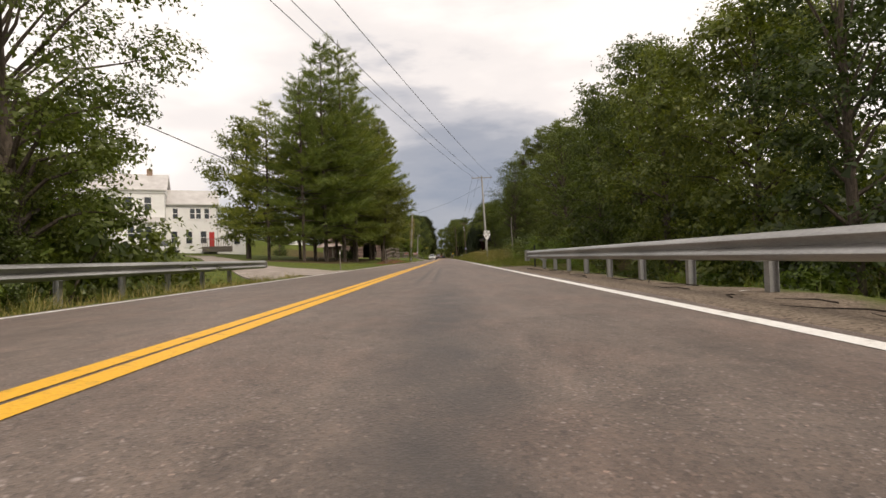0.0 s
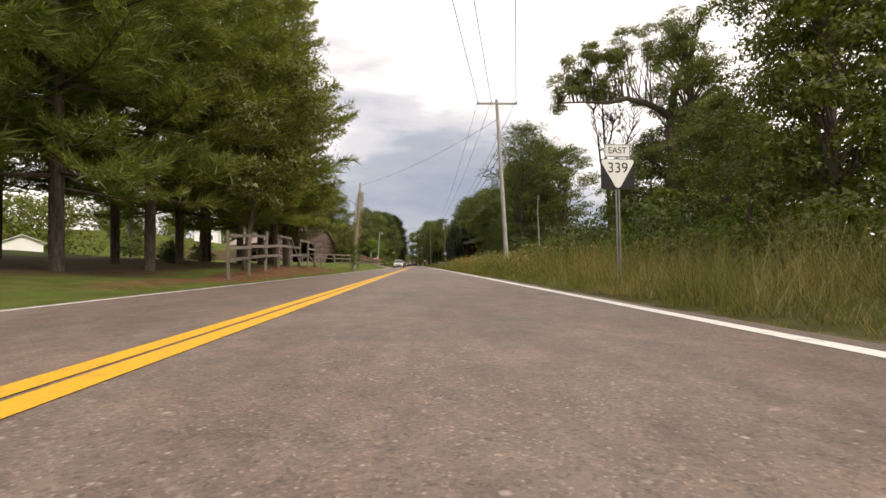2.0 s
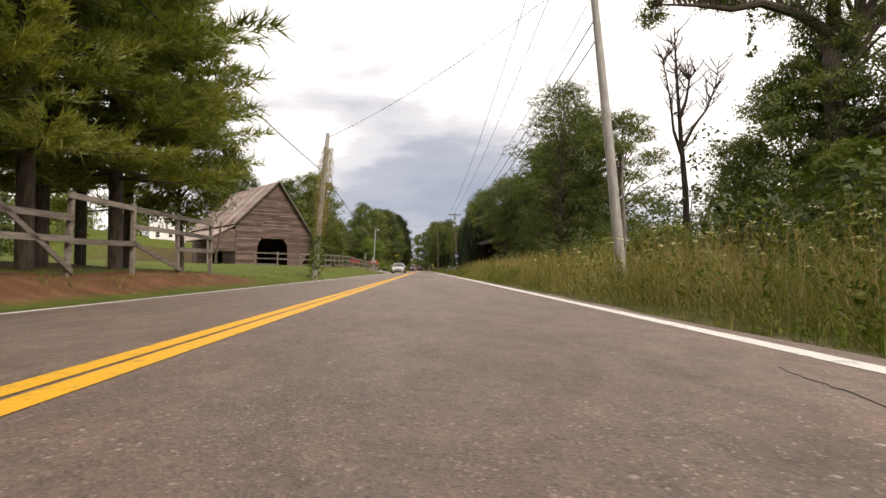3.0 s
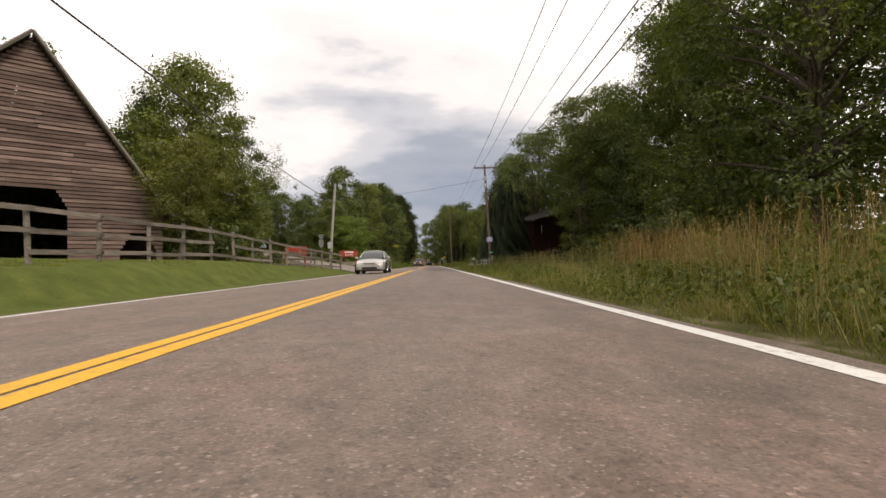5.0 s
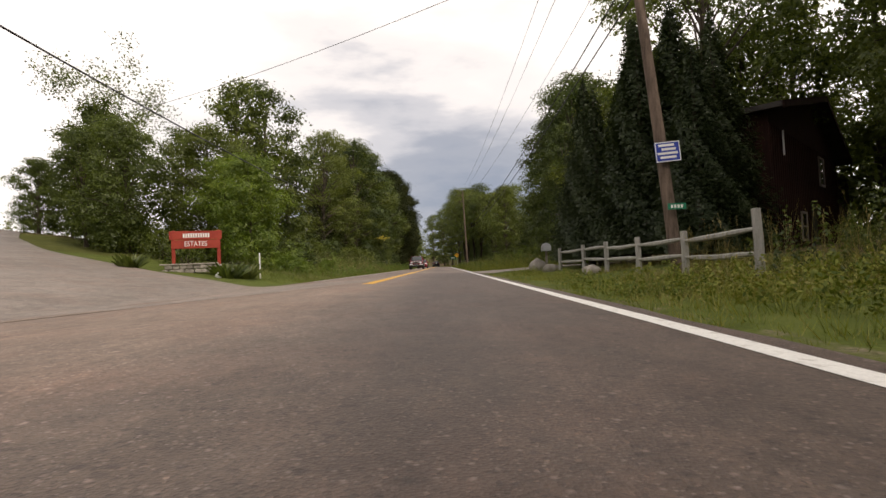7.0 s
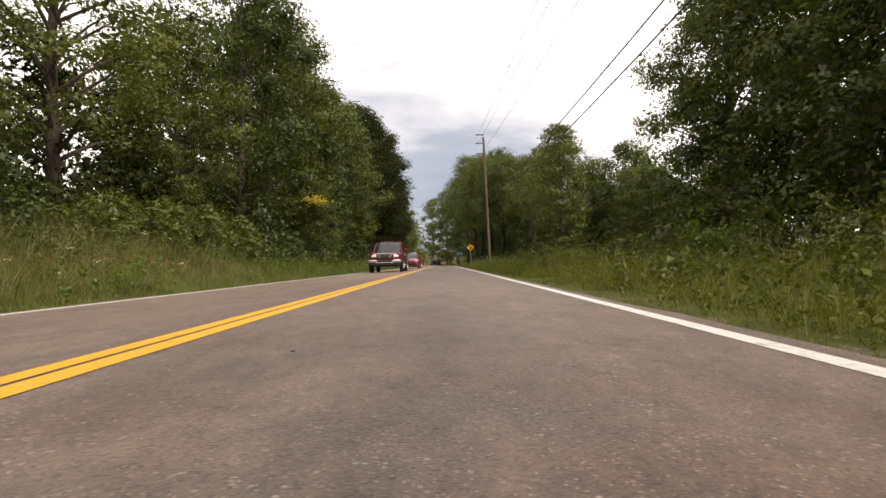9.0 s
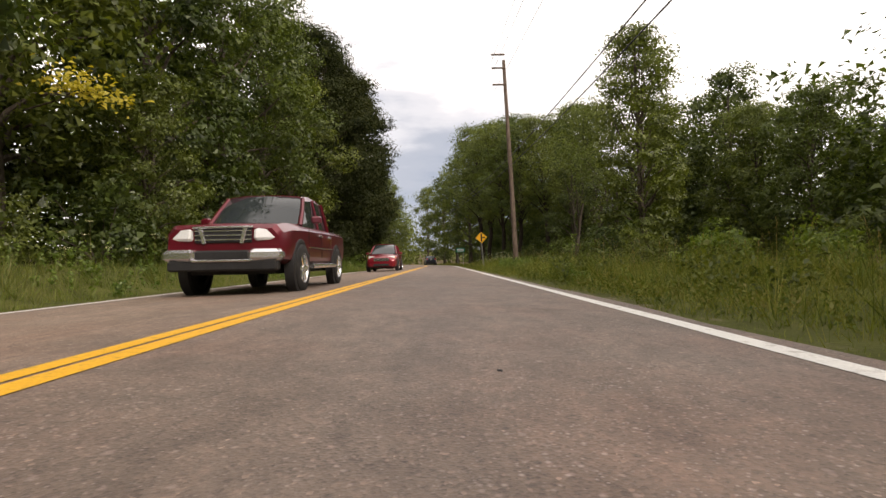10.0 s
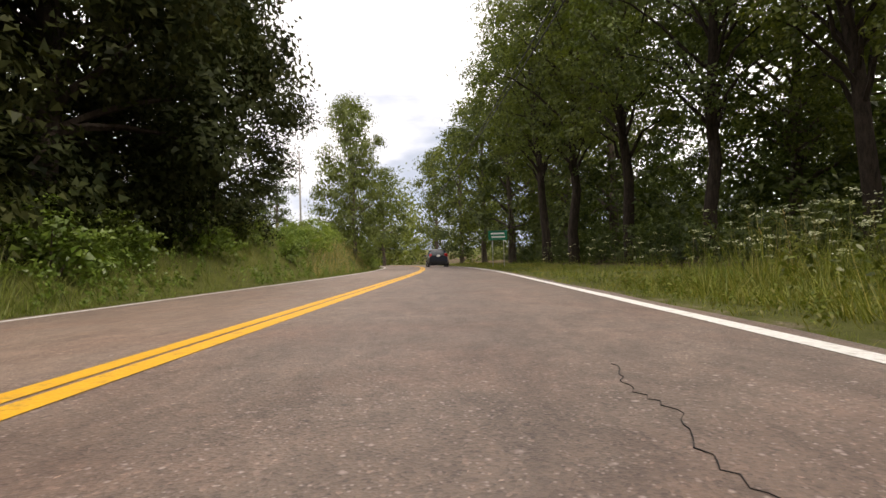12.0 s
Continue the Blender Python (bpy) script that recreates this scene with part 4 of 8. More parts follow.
TA = broadleaf("broadleaf_tree", 15, 8.5, 2.2, 5800, 0.29, 11, L_BROAD, "tall green broad-leaved tree at the wood's edge")
TB = broadleaf("broadleaf_tree", 15, 7.5, 1.0, 5800, 0.28, 23, L_DEEP, "dense dark green tree at the wood's edge", blobs=30)
TC = broadleaf("broadleaf_tree", 15, 9.5, 3.2, 9500, 0.25, 37, L_OLIVE, "open-crowned olive green tree with bare limbs", (1.0, 0.6), 46, True)
TD = broadleaf("broadleaf_tree", 8, 6.0, 0.5, 6500, 0.23, 41, L_BRIGHT, "bright green young tree in full leaf", blobs=24)
TE = broadleaf("broadleaf_tree", 12, 5.0, 1.5, 7500, 0.24, 53, L_BROAD, "slender green tree with an open crown", (0.5, -0.3), 46, True, puff=1.0)
SA = shrub("shrub", 2.2, 3.0, 640, 0.18, 61, L_BROAD, "green bushy undergrowth beside the road")
SB = shrub("shrub", 1.8, 2.8, 640, 0.18, 67, L_BRIGHT, "light green leafy bush beside the road")
SC = shrub("shrub", 2.6, 3.2, 640, 0.19, 71, L_DEEP, "dark green bush under the trees")
TAL = broadleaf("broadleaf_tree", 15, 8.5, 2.2, 2600, 0.46, 12, L_BROAD, "tall green broad-leaved tree standing deeper in the wood", blobs=20)
TBL = broadleaf("broadleaf_tree", 15, 7.5, 1.0, 2600, 0.44, 24, L_DEEP, "dense dark green tree standing deeper in the wood", blobs=20)
PA = pine("pine_tree", 22, 14.5, 2.6, 83, "tall white pine with level whorled limbs", None, 68000, 1.1)
PB = pine("pine_tree", 22, 11, 3.4, 89, "tall white pine with bare lower trunk", None, 95000, 1.0)
PL = pine("pine_tree", 22, 12, 3.2, 91, "tall white pine standing behind the others", None, 24000, 1.9)
CA = cedar("cedar_tree", 10, 4.6, 97, "dark evergreen cedar with a pointed top")
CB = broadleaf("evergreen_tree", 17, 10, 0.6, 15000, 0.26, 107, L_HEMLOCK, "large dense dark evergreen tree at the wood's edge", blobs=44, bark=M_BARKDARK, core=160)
TG = broadleaf("broadleaf_tree", 10, 7.0, 0.3, 7500, 0.23, 109, L_OLIVE, "dense olive green tree in full leaf beside the side road", blobs=36)
TH = broadleaf("broadleaf_tree", 9, 6.5, 2.8, 8500, 0.17, 117, L_HONEY, "yellow-green broad-leaved tree leaning out from the pines", (1.2, -0.5), 22)
TF = broadleaf("broadleaf_tree", 17, 12.5, 7.5, 12000, 0.25, 113, L_OLIVE, "open-crowned tree with leaf clusters on spreading limbs", (0.8, 0.4), 26, True, puff=0.75)
TX = broadleaf("broadleaf_tree", 24, 13, 2.5, 13000, 0.27, 131, L_BROAD, "very tall broad-leaved tree at the meadow's edge", (0.8, -0.6), 64)
TT = broadleaf("broadleaf_tree", 17, 8.6, 6.0, 7000, 0.25, 127, L_BROAD, "tall green tree with a bare dark lower trunk", (0.6, 0.5), 30, bark=M_BARKDARK, core=30)
DA = bare_tree("dead_tree", 17, 101, "leafless dead tree with forking grey limbs", M_BARK)
DB = bare_tree("thin_tree", 15, 103, "thinly leaved tree with crooked bare limbs", M_BARK, 4200, L_BROAD)


def arching_tree(x, y):
    """A great vine-clad tree with one long limb arching out to the side."""
    r = random.Random(211)
    t = thing("broadleaf_tree", (x, y, hgt(x, y)), 0, "great vine-clad tree with one long arching limb", "tree")
    mb = MB()
    mb.tube([(0, 0, -0.4), (0.1, 0, 4), (-0.2, 0.1, 9), (-0.4, 0, 14), (0, 0.2, 18), (1.2, 0, 22), (1.6, 0.2, 26)], [0.85, 0.7, 0.62, 0.55, 0.42, 0.25, 0.08], 10)
    arch = [Vector(p) for p in ((-0.3, 0, 15.6), (-2.6, -0.2, 17.0), (-5.4, -0.3, 17.7), (-7.6, -0.6, 17.1), (-10.2, -1.2, 17.0), (-13.6, -2.0, 16.6))]
    mb.tube(arch, [0.42, 0.34, 0.28, 0.2, 0.12, 0.04], 8, False)
    bl = []
    for i in range(78):
        # shoots rising from the arching limb, each with a small leaf clump
        k = r.uniform(0.8, 4.95)
        a = arch[int(k)].lerp(arch[int(k) + 1], k - int(k))
        e = a + Vector((r.uniform(-2.0, 0.8), r.uniform(-1.6, 1.6), r.uniform(-0.5, 1.0) + 8.5 * r.random() * (1.12 - k / 7.5)))
        mb.tube([a, a.lerp(e, 0.5) + Vector((r.uniform(-0.3, 0.3), 0, 0.4)), e], [0.07, 0.045, 0.015], 5, False)
        q = r.uniform(0.42, 0.95)
        bl.append((tuple(e), (q, q, q * 0.8)))
    for i in range(58):
        f = r.random()
        a = i * 2.399
        z = 10 + 17 * f
        reach = (5.6 - 3.0 * f) * r.uniform(0.35, 1.0)
        e = Vector((1.6 + math.cos(a) * reach * 1.1, math.sin(a) * reach, z))
        b = Vector((-0.2 + 0.08 * z * (z > 17), 0, z * 0.86 - 1.0))
        mb.tube([b, b.lerp(e, 0.5) + Vector((0, 0, 0.4)), e], [0.16, 0.1, 0.03], 5, False)
        q = r.uniform(0.7, 1.35)
        bl.append((tuple(e), (q * 1.15, q * 1.15, q * 0.8)))
    part("trunk", mb, M_BARK, t, smooth=True)
    part("crown", crown_mesh("crown", bl, 27000, 0.27, 0.2, 212, 0.3, 5), L_OLIVE, t)
    vine = [((r.uniform(-0.5, 0.5), r.uniform(-0.5, 0.3), 2.5 + i * 0.62), (0.95, 0.95, 0.8)) for i in range(24)]
    vine += [((-6.2 + r.uniform(-0.2, 0.2), -0.4, 17.3 - i * 0.45), (0.25, 0.25, 0.35)) for i in range(8)]
    vine += [((-0.9 - i * 0.5, -0.1, 16.0 + i * 0.27), (0.55, 0.55, 0.5)) for i in range(6)]
    part("vine", crown_mesh("vine", vine, 3600, 0.2, 0.16, 213, 0.3, 6), L_DEEP, t, "dark vine leaves on the trunk")
    return t


arching_tree(27.6, 96.2)


def dead_spire(x, y, h):
    """A dead tree with a straight leader, two rising forks and many bare twigs."""
    r = random.Random(307)
    t = thing("dead_tree", (x, y, hgt(x, y)), 0, "tall leafless dead tree with dark rising forks", "tree")
    mb = MB()
    stems = [[(0.4, 0, -0.4), (0.4, 0, 0.3 * h), (0.1, 0.2, 0.55 * h), (-0.3, 0, 0.78 * h), (-0.4, 0.1, h)],
             [(0.3, 0, 0.5 * h), (1.6, 0.4, 0.58 * h), (3.4, 0.6, 0.66 * h), (4.6, 0.8, 0.76 * h), (5.2, 0.9, 0.86 * h)],
             [(0.1, 0, 0.46 * h), (-1.0, -0.4, 0.56 * h), (-1.4, -0.5, 0.7 * h), (-2.3, -0.6, 0.88 * h)],
             [(0.0, 0, 0.62 * h), (1.0, 0.5, 0.70 * h), (1.7, 0.9, 0.80 * h), (2.6, 1.2, 0.84 * h)]]
    for j, st in enumerate(stems):
        st = [Vector(p) for p in st]
        mb.tube(st, [(0.42 if j == 0 else 0.22) * (1 - 0.86 * i / (len(st) - 1)) for i in range(len(st))], 7, False)
        for i in range(34 if j == 0 else 22):
            k = r.uniform(0.45 if j else 0.42, 0.98) * (len(st) - 1)
            a = st[int(k)].lerp(st[int(k) + 1], k - int(k))
            d = Vector((r.uniform(-1, 1), r.uniform(-1, 1), r.uniform(0.2, 1.3))).normalized()
            le = r.uniform(1.0, 3.2)
            b = a + d * le + Vector((0, 0, 0.4))
            mb.tube([a, a + d * le * 0.5, b], [0.07, 0.05, 0.02], 4, False)
            for q in range(3):
                c = a.lerp(b, r.uniform(0.4, 0.9))
                mb.tube([c, c + Vector((r.uniform(-0.7, 0.7), r.uniform(-0.7, 0.7), r.uniform(0.1, 0.9)))], [0.032, 0.014], 4, False)
    part("trunk", mb, M_BARKDARK, t, smooth=True)
    return t


dead_spire(28.7, 119.3, 27.5)
single("dead_tree", MB().tube([(11.9, 94.1, -0.3), (11.95, 94.1, 3.0), (11.85, 94.15, 5.6), (11.95, 94.1, 7.4)], [0.11, 0.09, 0.07, 0.04], 8), M_BARKPALE, "slim bare grey trunk standing before the trees", "tree", smooth=True)

# pines by the white house
for x, y, k, hz, pr in ((-19, 54.5, 0.8, 0.75, PL), (-15, 53.5, 0.82, 0.9, PA), (-15.5, 60, 0.95, 1.0, PL), (-12.0, 59.5, 1.05, 1.18, PA), (-14.5, 67, 0.9, 0.95, PL), (-12.6, 69.2, 0.95, 1.0, PA), (-9.9, 79.6, 0.98, 0.98, PB), (-12.2, 81.5, 0.85, 0.9, PL), (-11.2, 74, 0.95, 1.0, PA), (-14.5, 77.5, 0.9, 0.95, PL), (-19, 66, 0.9, 0.95, PL), (-9.6, 75.6, 0.9, 0.95, PB), (-13.4, 74, 0.9, 0.9, PL), (-13.4, 56.6, 1.05, 1.08, PL), (-11.4, 64, 1.0, 1.05, PL), (-11.3, 78.4, 1.0, 1.0, PL)):
    put(pr, x, y, (x * 37 + y * 11) % 360, k, hz)
put(TH, -8.7, 67.4, 0, 1.12)
put(TH, -10.0, 84.0, 140, 0.75)
put(TH, -14.0, 132.9, 60, 0.78)
put(PL, -12.6, 85, 70, 0.85, 0.9)

# right-hand side, from the bridge onwards
r2 = random.Random(5)
RIGHT = [(9.5, 7, 0.60, TB), (8.8, 12, 0.62, TB), (9.8, 17, 0.98, TG), (9.0, 22, 0.66, TA), (10.0, 27, 0.76, TA), (9.4, 32, 0.68, TA), (10.8, 37, 0.70, TE), (10, 43, 0.74, TC), (11.5, 49, 0.78, TE), (12, 57, 1.0, TE), (14, 61, 0.95, TC),
         (15, 47, 0.9, TC), (14.5, 34, 0.9, TB), (14, 22, 0.75, TA), (15, 12, 0.7, TB), (15, 2, 0.7, TA), (16.5, 58, 0.85, TC), (15.8, 68, 0.75, TE), (19, 75, 0.72, TA), (23.4, 91, 0.72, TG), (26.0, 98.6, 1.42, TG), (29.6, 100, 1.2, TB), (22.8, 99.5, 0.95, TG), (30.6, 94, 1.4, TG), (36, 98, 1.4, TE), (34, 104, 1.3, TB), (33, 91, 0.95, TA), (28.5, 84, 0.9, TE), (15.6, 95, 0.24, TG), (18.0, 100, 0.3, TG), (19.5, 101, 0.26, TD), (25, 113, 0.55, TD), (31, 111, 1.0, TD), (21, 109, 0.45, TD),
         (16.8, 127, 1.0, TX), (20.5, 132, 0.95, TX), (22.5, 124, 1.3, TC), (24, 137, 1.5, TA), (19.4, 138.5, 0.82, TX), (20, 143, 1.3, TC), (13.4, 172.8, 1.2, TC), (15.6, 157.4, 1.0, TF), (20.2, 146, 1.4, TC), (23.4, 150.5, 1.3, TC), (14.4, 154.2, 0.7, TA), (16.3, 148.6, 0.66, TB), (19.2, 151.5, 0.6, TB), (20.8, 160, 1.0, TC), (18.4, 158.8, 0.95, TC), (17.4, 161.4, 1.05, TC), (26, 156, 1.2, TB), (24, 169, 1.1, TB), (22, 177, 1.0, TA), (18.5, 176.5, 0.95, TA), (22.5, 166, 1.3, TC), (23, 172, 1.2, TA), (13.2, 175, 0.8, TC), (13, 183, 0.85, TA), (11.5, 190, 0.8, TB), (14, 197.5, 1.2, TB), (16.6, 199.5, 1.3, TB), (13.6, 203, 1.1, TB), (16, 205, 1.45, TB), (18, 210, 1.4, TB),
         (17.5, 212, 1.2, TA), (16.2, 217, 1.2, TB), (18.4, 220.5, 1.3, TA), (22, 228, 0.8, TA), (22, 236, 0.9, TD), (19.5, 236.5, 0.9, TG), (20.5, 242.5, 1.0, TG), (21, 246.5, 0.92, TB), (12.25, 240.3, 1.22, TE), (18.5, 251, 0.85, TA), (26, 256, 1.0, TA), (21, 259, 0.85, TB), (12.2, 257, 0.72, TB), (14.6, 263, 0.95, TT), (12.4, 268, 1.0, TT), (9.8, 272.5, 1.05, TT), (14.6, 275, 1.25, TC), (18.5, 270, 1.3, TC), (8.6, 278, 1.1, TT), (7.2, 284, 1.2, TT), (6.8, 291, 1.3, TT), (11, 288, 1.5, TB), (10, 298, 1.5, TA), (5.5, 303, 1.5, TB), (9, 310, 1.4, TA), (3.5, 315, 1.4, TA), (1, 325, 1.3, TB), (-3, 338, 1.3, TA)]
for x, y, k, pr in RIGHT:
    put(pr, x, y, r2.uniform(0, 360), k * r2.uniform(0.94, 1.05), k)
for x, y, k in ((30.8, 121, 1.1), (12.5, 62, 0.75), (13.5, 254, 1.0), (16, 258, 1.05)):
    put(DA, x, y, x * 50, k)
for x, y, k in ((11.8, 243, 1.0), (12.5, 256, 1.0), (10.5, 250, 0.95)):
    put(DB, x, y, x * 70, k)
for x, y, k in ((9.6, 163.2, 0.85), (8.0, 165.5, 0.95), (8.6, 167.4, 1.05), (7.2, 168.6, 0.8), (8.2, 161.8, 0.7), (9.2, 165.2, 1.0), (7.6, 171.4, 0.95), (10.8, 169, 1.1), (9.5, 170, 1.05), (8.6, 174.5, 0.95), (10.8, 176, 1.0), (11.5, 171, 1.1), (9.5, 181, 0.8), (12.8, 179, 0.9)):
    put(CA, x, y, x * 60, k)

# left-hand side
LEFT = [(-10.5, 12.8, 0.44, TG), (-11.9, 14.2, 0.46, TG), (-10.1, 11.2, 0.36, TG), (-10.2, 12.6, 0.78, TC), (-11.5, 14.8, 0.8, TD), (-13.5, 9, 0.72, TC), (-16, 15, 0.55, TA), (-22.5, 58, 1.05, TA), (-62, 92, 1.3, TB), (-70, 98, 1.3, TA), (-58, 104, 1.0, TB), (-34, 104, 0.7, TB), (-62, 88, 1.0, TB),
        (-16.6, 140.5, 1.42, TG), (-14.4, 142.5, 0.7, TG), (-22, 145, 0.9, TB), (-18.2, 147.6, 0.55, TB), (-24, 149, 0.85, TB), (-21.0, 161.2, 0.88, TB), (-24.0, 161.8, 0.85, TB), (-19.6, 158.0, 0.5, TG), (-38, 194.5, 0.55, TB), (-44.8, 187, 0.6, TB), (-32.5, 187.5, 0.62, TG), (-24.6, 160.2, 0.78, TB), (-36, 196, 0.6, TB), (-42, 182, 1.25, TB), (-45, 186, 1.4, TA), (-49.5, 193, 1.3, TB), (-28.4, 168.6, 1.02, TB), (-28, 140, 1.0, TB), (-55, 196, 1.3, TC),
        (-22, 178, 0.62, TE), (-26, 185, 0.72, TB), (-30, 191, 0.8, TA), (-18.2, 176, 0.78, TG), (-22.5, 181, 0.9, TG), (-14.6, 178.5, 0.85, TG), (-12.8, 177, 0.80, TD), (-10.2, 174, 0.78, TD), (-20, 186, 0.62, TA), (-15.5, 186, 0.9, TA), (-15, 191, 1.0, TB), (-18.5, 195, 0.75, TA), (-15.4, 198, 0.75, TA), (-13.8, 206, 1.0, TC), (-12, 211, 0.72, TA), (-16, 215, 0.8, TB), (-11.8, 218, 1.2, TB), (-12.4, 224, 1.25, TA), (-11.5, 230, 1.25, TB), (-10.4, 234, 1.05, TA), (-10.6, 240.5, 1.1, TB), (-9.6, 226.5, 0.62, TG), (-16, 228, 1.3, TA), (-15, 240, 1.35, TA), (-10.9, 247, 0.95, TA), (-14.5, 252, 1.4, TB), (-15, 264, 1.4, TA),
        (-23, 318, 0.8, TB), (-26, 300, 0.8, TA), (-30, 312, 1.0, TB), (-13, 345, 1.2, TA), (-20, 350, 1.2, TB)]
for x, y, k, pr in LEFT:
    put(pr, x, y, r2.uniform(0, 360), k * r2.uniform(0.94, 1.05), k)
for x, y, k in ((-10.6, 253.5, 1.1), (-10.2, 259.5, 1.1), (-10.2, 265, 1.15), (-11.3, 268.6, 1.1), (-9.2, 271.6, 0.66)):
    put(CB, x, y, y * 40, k, k * r2.uniform(0.95, 1.15))
put(DB, -29.5, 191, 30, 1.5)
put(DA, -23, 120, 10, 0.8)
put(TG, -8.9, 297, 40, 1.02, 1.42)

# undergrowth
SPOTS = []
for y in np.arange(4, 60, 2.6):
    SPOTS.append((7.0 + r2.uniform(-0.4, 1.4), y, r2.uniform(0.6, 1.05), r2.choice((SA, SB, SC))))
for y in np.arange(6, 44, 3.0):
    SPOTS.append((9.6 + r2.uniform(-0.8, 1.2), y, r2.uniform(1.2, 1.8), r2.choice((SA, SC))))
for y in np.arange(24, 44, 2.0):
    SPOTS.append((5.6 + r2.uniform(-0.3, 0.8), y, r2.uniform(0.45, 0.75), r2.choice((SA, SB))))
for y in np.arange(66, 112, 2.6):
    SPOTS.append((14.5 + r2.uniform(-1.5, 3.5), y, r2.uniform(1.4, 2.0), r2.choice((SA, SC))))
for y in np.arange(60, 125, 3.2):
    SPOTS.append((12.5 + r2.uniform(-1.5, 2.5) + (y - 60) * 0.06, y, r2.uniform(0.9, 1.5), r2.choice((SA, SB, SC))))
for y in np.arange(126, 160, 2.8):
    SPOTS.append((11.5 + r2.uniform(-1.0, 1.5), y, r2.uniform(0.9, 1.4) if y < 144 else r2.uniform(0.4, 0.6), r2.choice((SA, SC, SC))))
for y in np.arange(180, 258, 2.8):
    SPOTS.append((10.5 + r2.uniform(-1.2, 1.8), y, r2.uniform(0.8, 1.4), r2.choice((SA, SB, SC))))
for y in np.arange(258, 312, 2.4):
    SPOTS.append((8.2 + r2.uniform(-0.8, 1.5) + float(bend(y)), y, r2.uniform(0.6, 1.0), SC))
for y in np.arange(2, 19, 1.7):
    SPOTS.append((-9.6 + r2.uniform(-1.2, 0.5), y, r2.uniform(0.6, 1.15), r2.choice((SA, SB))))
for y in np.arange(178, 272, 2.3):
    SPOTS.append((-9.6 - 3.4 * (184 < y < 207) + r2.uniform(-1.0, 0.5), y, r2.uniform(0.7, 1.2), r2.choice((SA, SC, SB) if y < 204 or y > 258 else (SC, SC, SC, SA))))
for y in np.concatenate([np.arange(176, 184, 3.1), np.arange(256, 290, 4.1)]):
    SPOTS.append((-8.5 + r2.uniform(-0.5, 0.6) + float(bend(y)), y, r2.uniform(0.45, 0.85), SB))
for y in np.arange(258, 284, 2.2):
    SPOTS.append((-8.6 + r2.uniform(-0.8, 0.6), y, r2.uniform(0.6, 0.95), r2.choice((SB, SA))))
for y in np.arange(172, 186, 2.2):
    SPOTS.append((-13.5 - (y - 172) * 0.9 + r2.uniform(-1, 1), y, r2.uniform(0.9, 1.5), r2.choice((SA, SC))))
for y in np.arange(136, 146, 2.4):
    SPOTS.append((-13.0 + r2.uniform(-1.5, 1.0), y, r2.uniform(0.9, 1.4), r2.choice((SC, SC))))
for x, y, k in ((-9.6, 16.8, 1.35), (-9.3, 15.0, 1.5), (-9.4, 18.0, 0.8), (-9.9, 13.0, 1.6)):
    SPOTS.append((x, y, k, SA))
for x, y, k in ((7.2, 34, 0.85), (7.6, 36.6, 1.05), (7.0, 39.4, 0.95), (7.9, 41.8, 1.15), (7.3, 44.6, 1.0)):
    SPOTS.append((x, y, k, SB))
for x, y, k in ((-14.5, 72, 0.6), (-15.5, 75, 0.65), (-15.0, 78, 0.65), (-16.5, 81, 0.7), (-13.2, 69.5, 0.5)):
    SPOTS.append((x, y, k, SC))
for x, y, k in ((-12.2, 188.5, 1.0), (-11.8, 191, 0.9), (-12.4, 193.4, 1.2), (-11.6, 196, 1.0), (-11.2, 198.6, 1.1), (-11.8, 201, 1.3), (-10.8, 203.4, 1.1), (-10.4, 206, 1.2), (-10.0, 208.6, 1.2), (-9.8, 211.5, 1.3)):
    SPOTS.append((x, y, k, SA if int(y) % 3 else SC))
for x, y, k in ((-8.0, 262.2, 1.0), (-8.3, 264.6, 0.8), (-7.6, 275, 0.7), (-8.4, 279, 0.9), (-8.8, 283, 1.0)):
    SPOTS.append((x, y, k, SB))
for i in range(70):
    y = r2.uniform(58, 150) if i < 42 else r2.uniform(183, 268)
    SPOTS.append((r2.uniform(3.0, 7.5), y, r2.uniform(0.22, 0.42), r2.choice((SA, SB, SB))))
for x, y, k in ((-11.0, 300, 1.3), (-8.6, 303, 1.1), (-12.8, 305, 1.5), (-10.8, 308, 1.5), (-14.5, 312, 1.5), (-13, 296, 1.2)):
    SPOTS.append((x, y, k, SB))
for i in range(14):
    SPOTS.append((5.5 + r2.uniform(-0.4, 0.9), 1.5 + i * 1.5 + r2.uniform(-0.4, 0.4), r2.uniform(0.4, 0.6), SC if i % 4 else SB))
for x, y, k, pr in SPOTS:
    put(pr, x, y, r2.uniform(0, 360), k * r2.uniform(0.9, 1.1), k * r2.uniform(0.8, 1.1), 0.1)

hull_bank("far_woods", 13, 20, 0, 52, 7, 16, L_DEEP, "deep green thicket behind the roadside trees", 13, 0.3, 900)
hull_bank("far_woods", 18, 34, -10, 90, 8, 26, L_DEEP, "deep green woodland behind the roadside trees", 3, 0.6)
hull_bank("far_woods", 13, 20, 116, 140, 4.5, 14, L_DEEP, "dark undergrowth below the tall trees", 24, 0.26, 800)
hull_bank("far_woods", 28, 44, 84, 200, 16, 26, L_DEEP, "deep green woodland behind the roadside trees", 4, 0.7)
hull_bank("far_woods", 20, 40, 200, 330, 14, 34, L_DEEP, "deep green woodland behind the roadside trees", 5, 0.6)
hull_bank("far_woods", 13.5, 20, 184, 216, 15, 15, L_DEEP, "deep green thicket behind the roadside trees", 16, 0.3, 900)
hull_bank("far_woods", 22, 31, 140, 186, 6, 18, L_DEEP, "deep green undergrowth behind the roadside trees", 20, 0.35, 800)
hull_bank("far_woods", 15, 23, 247, 268, 12, 12, L_DEEP, "deep green thicket behind the roadside trees", 21, 0.35, 800)
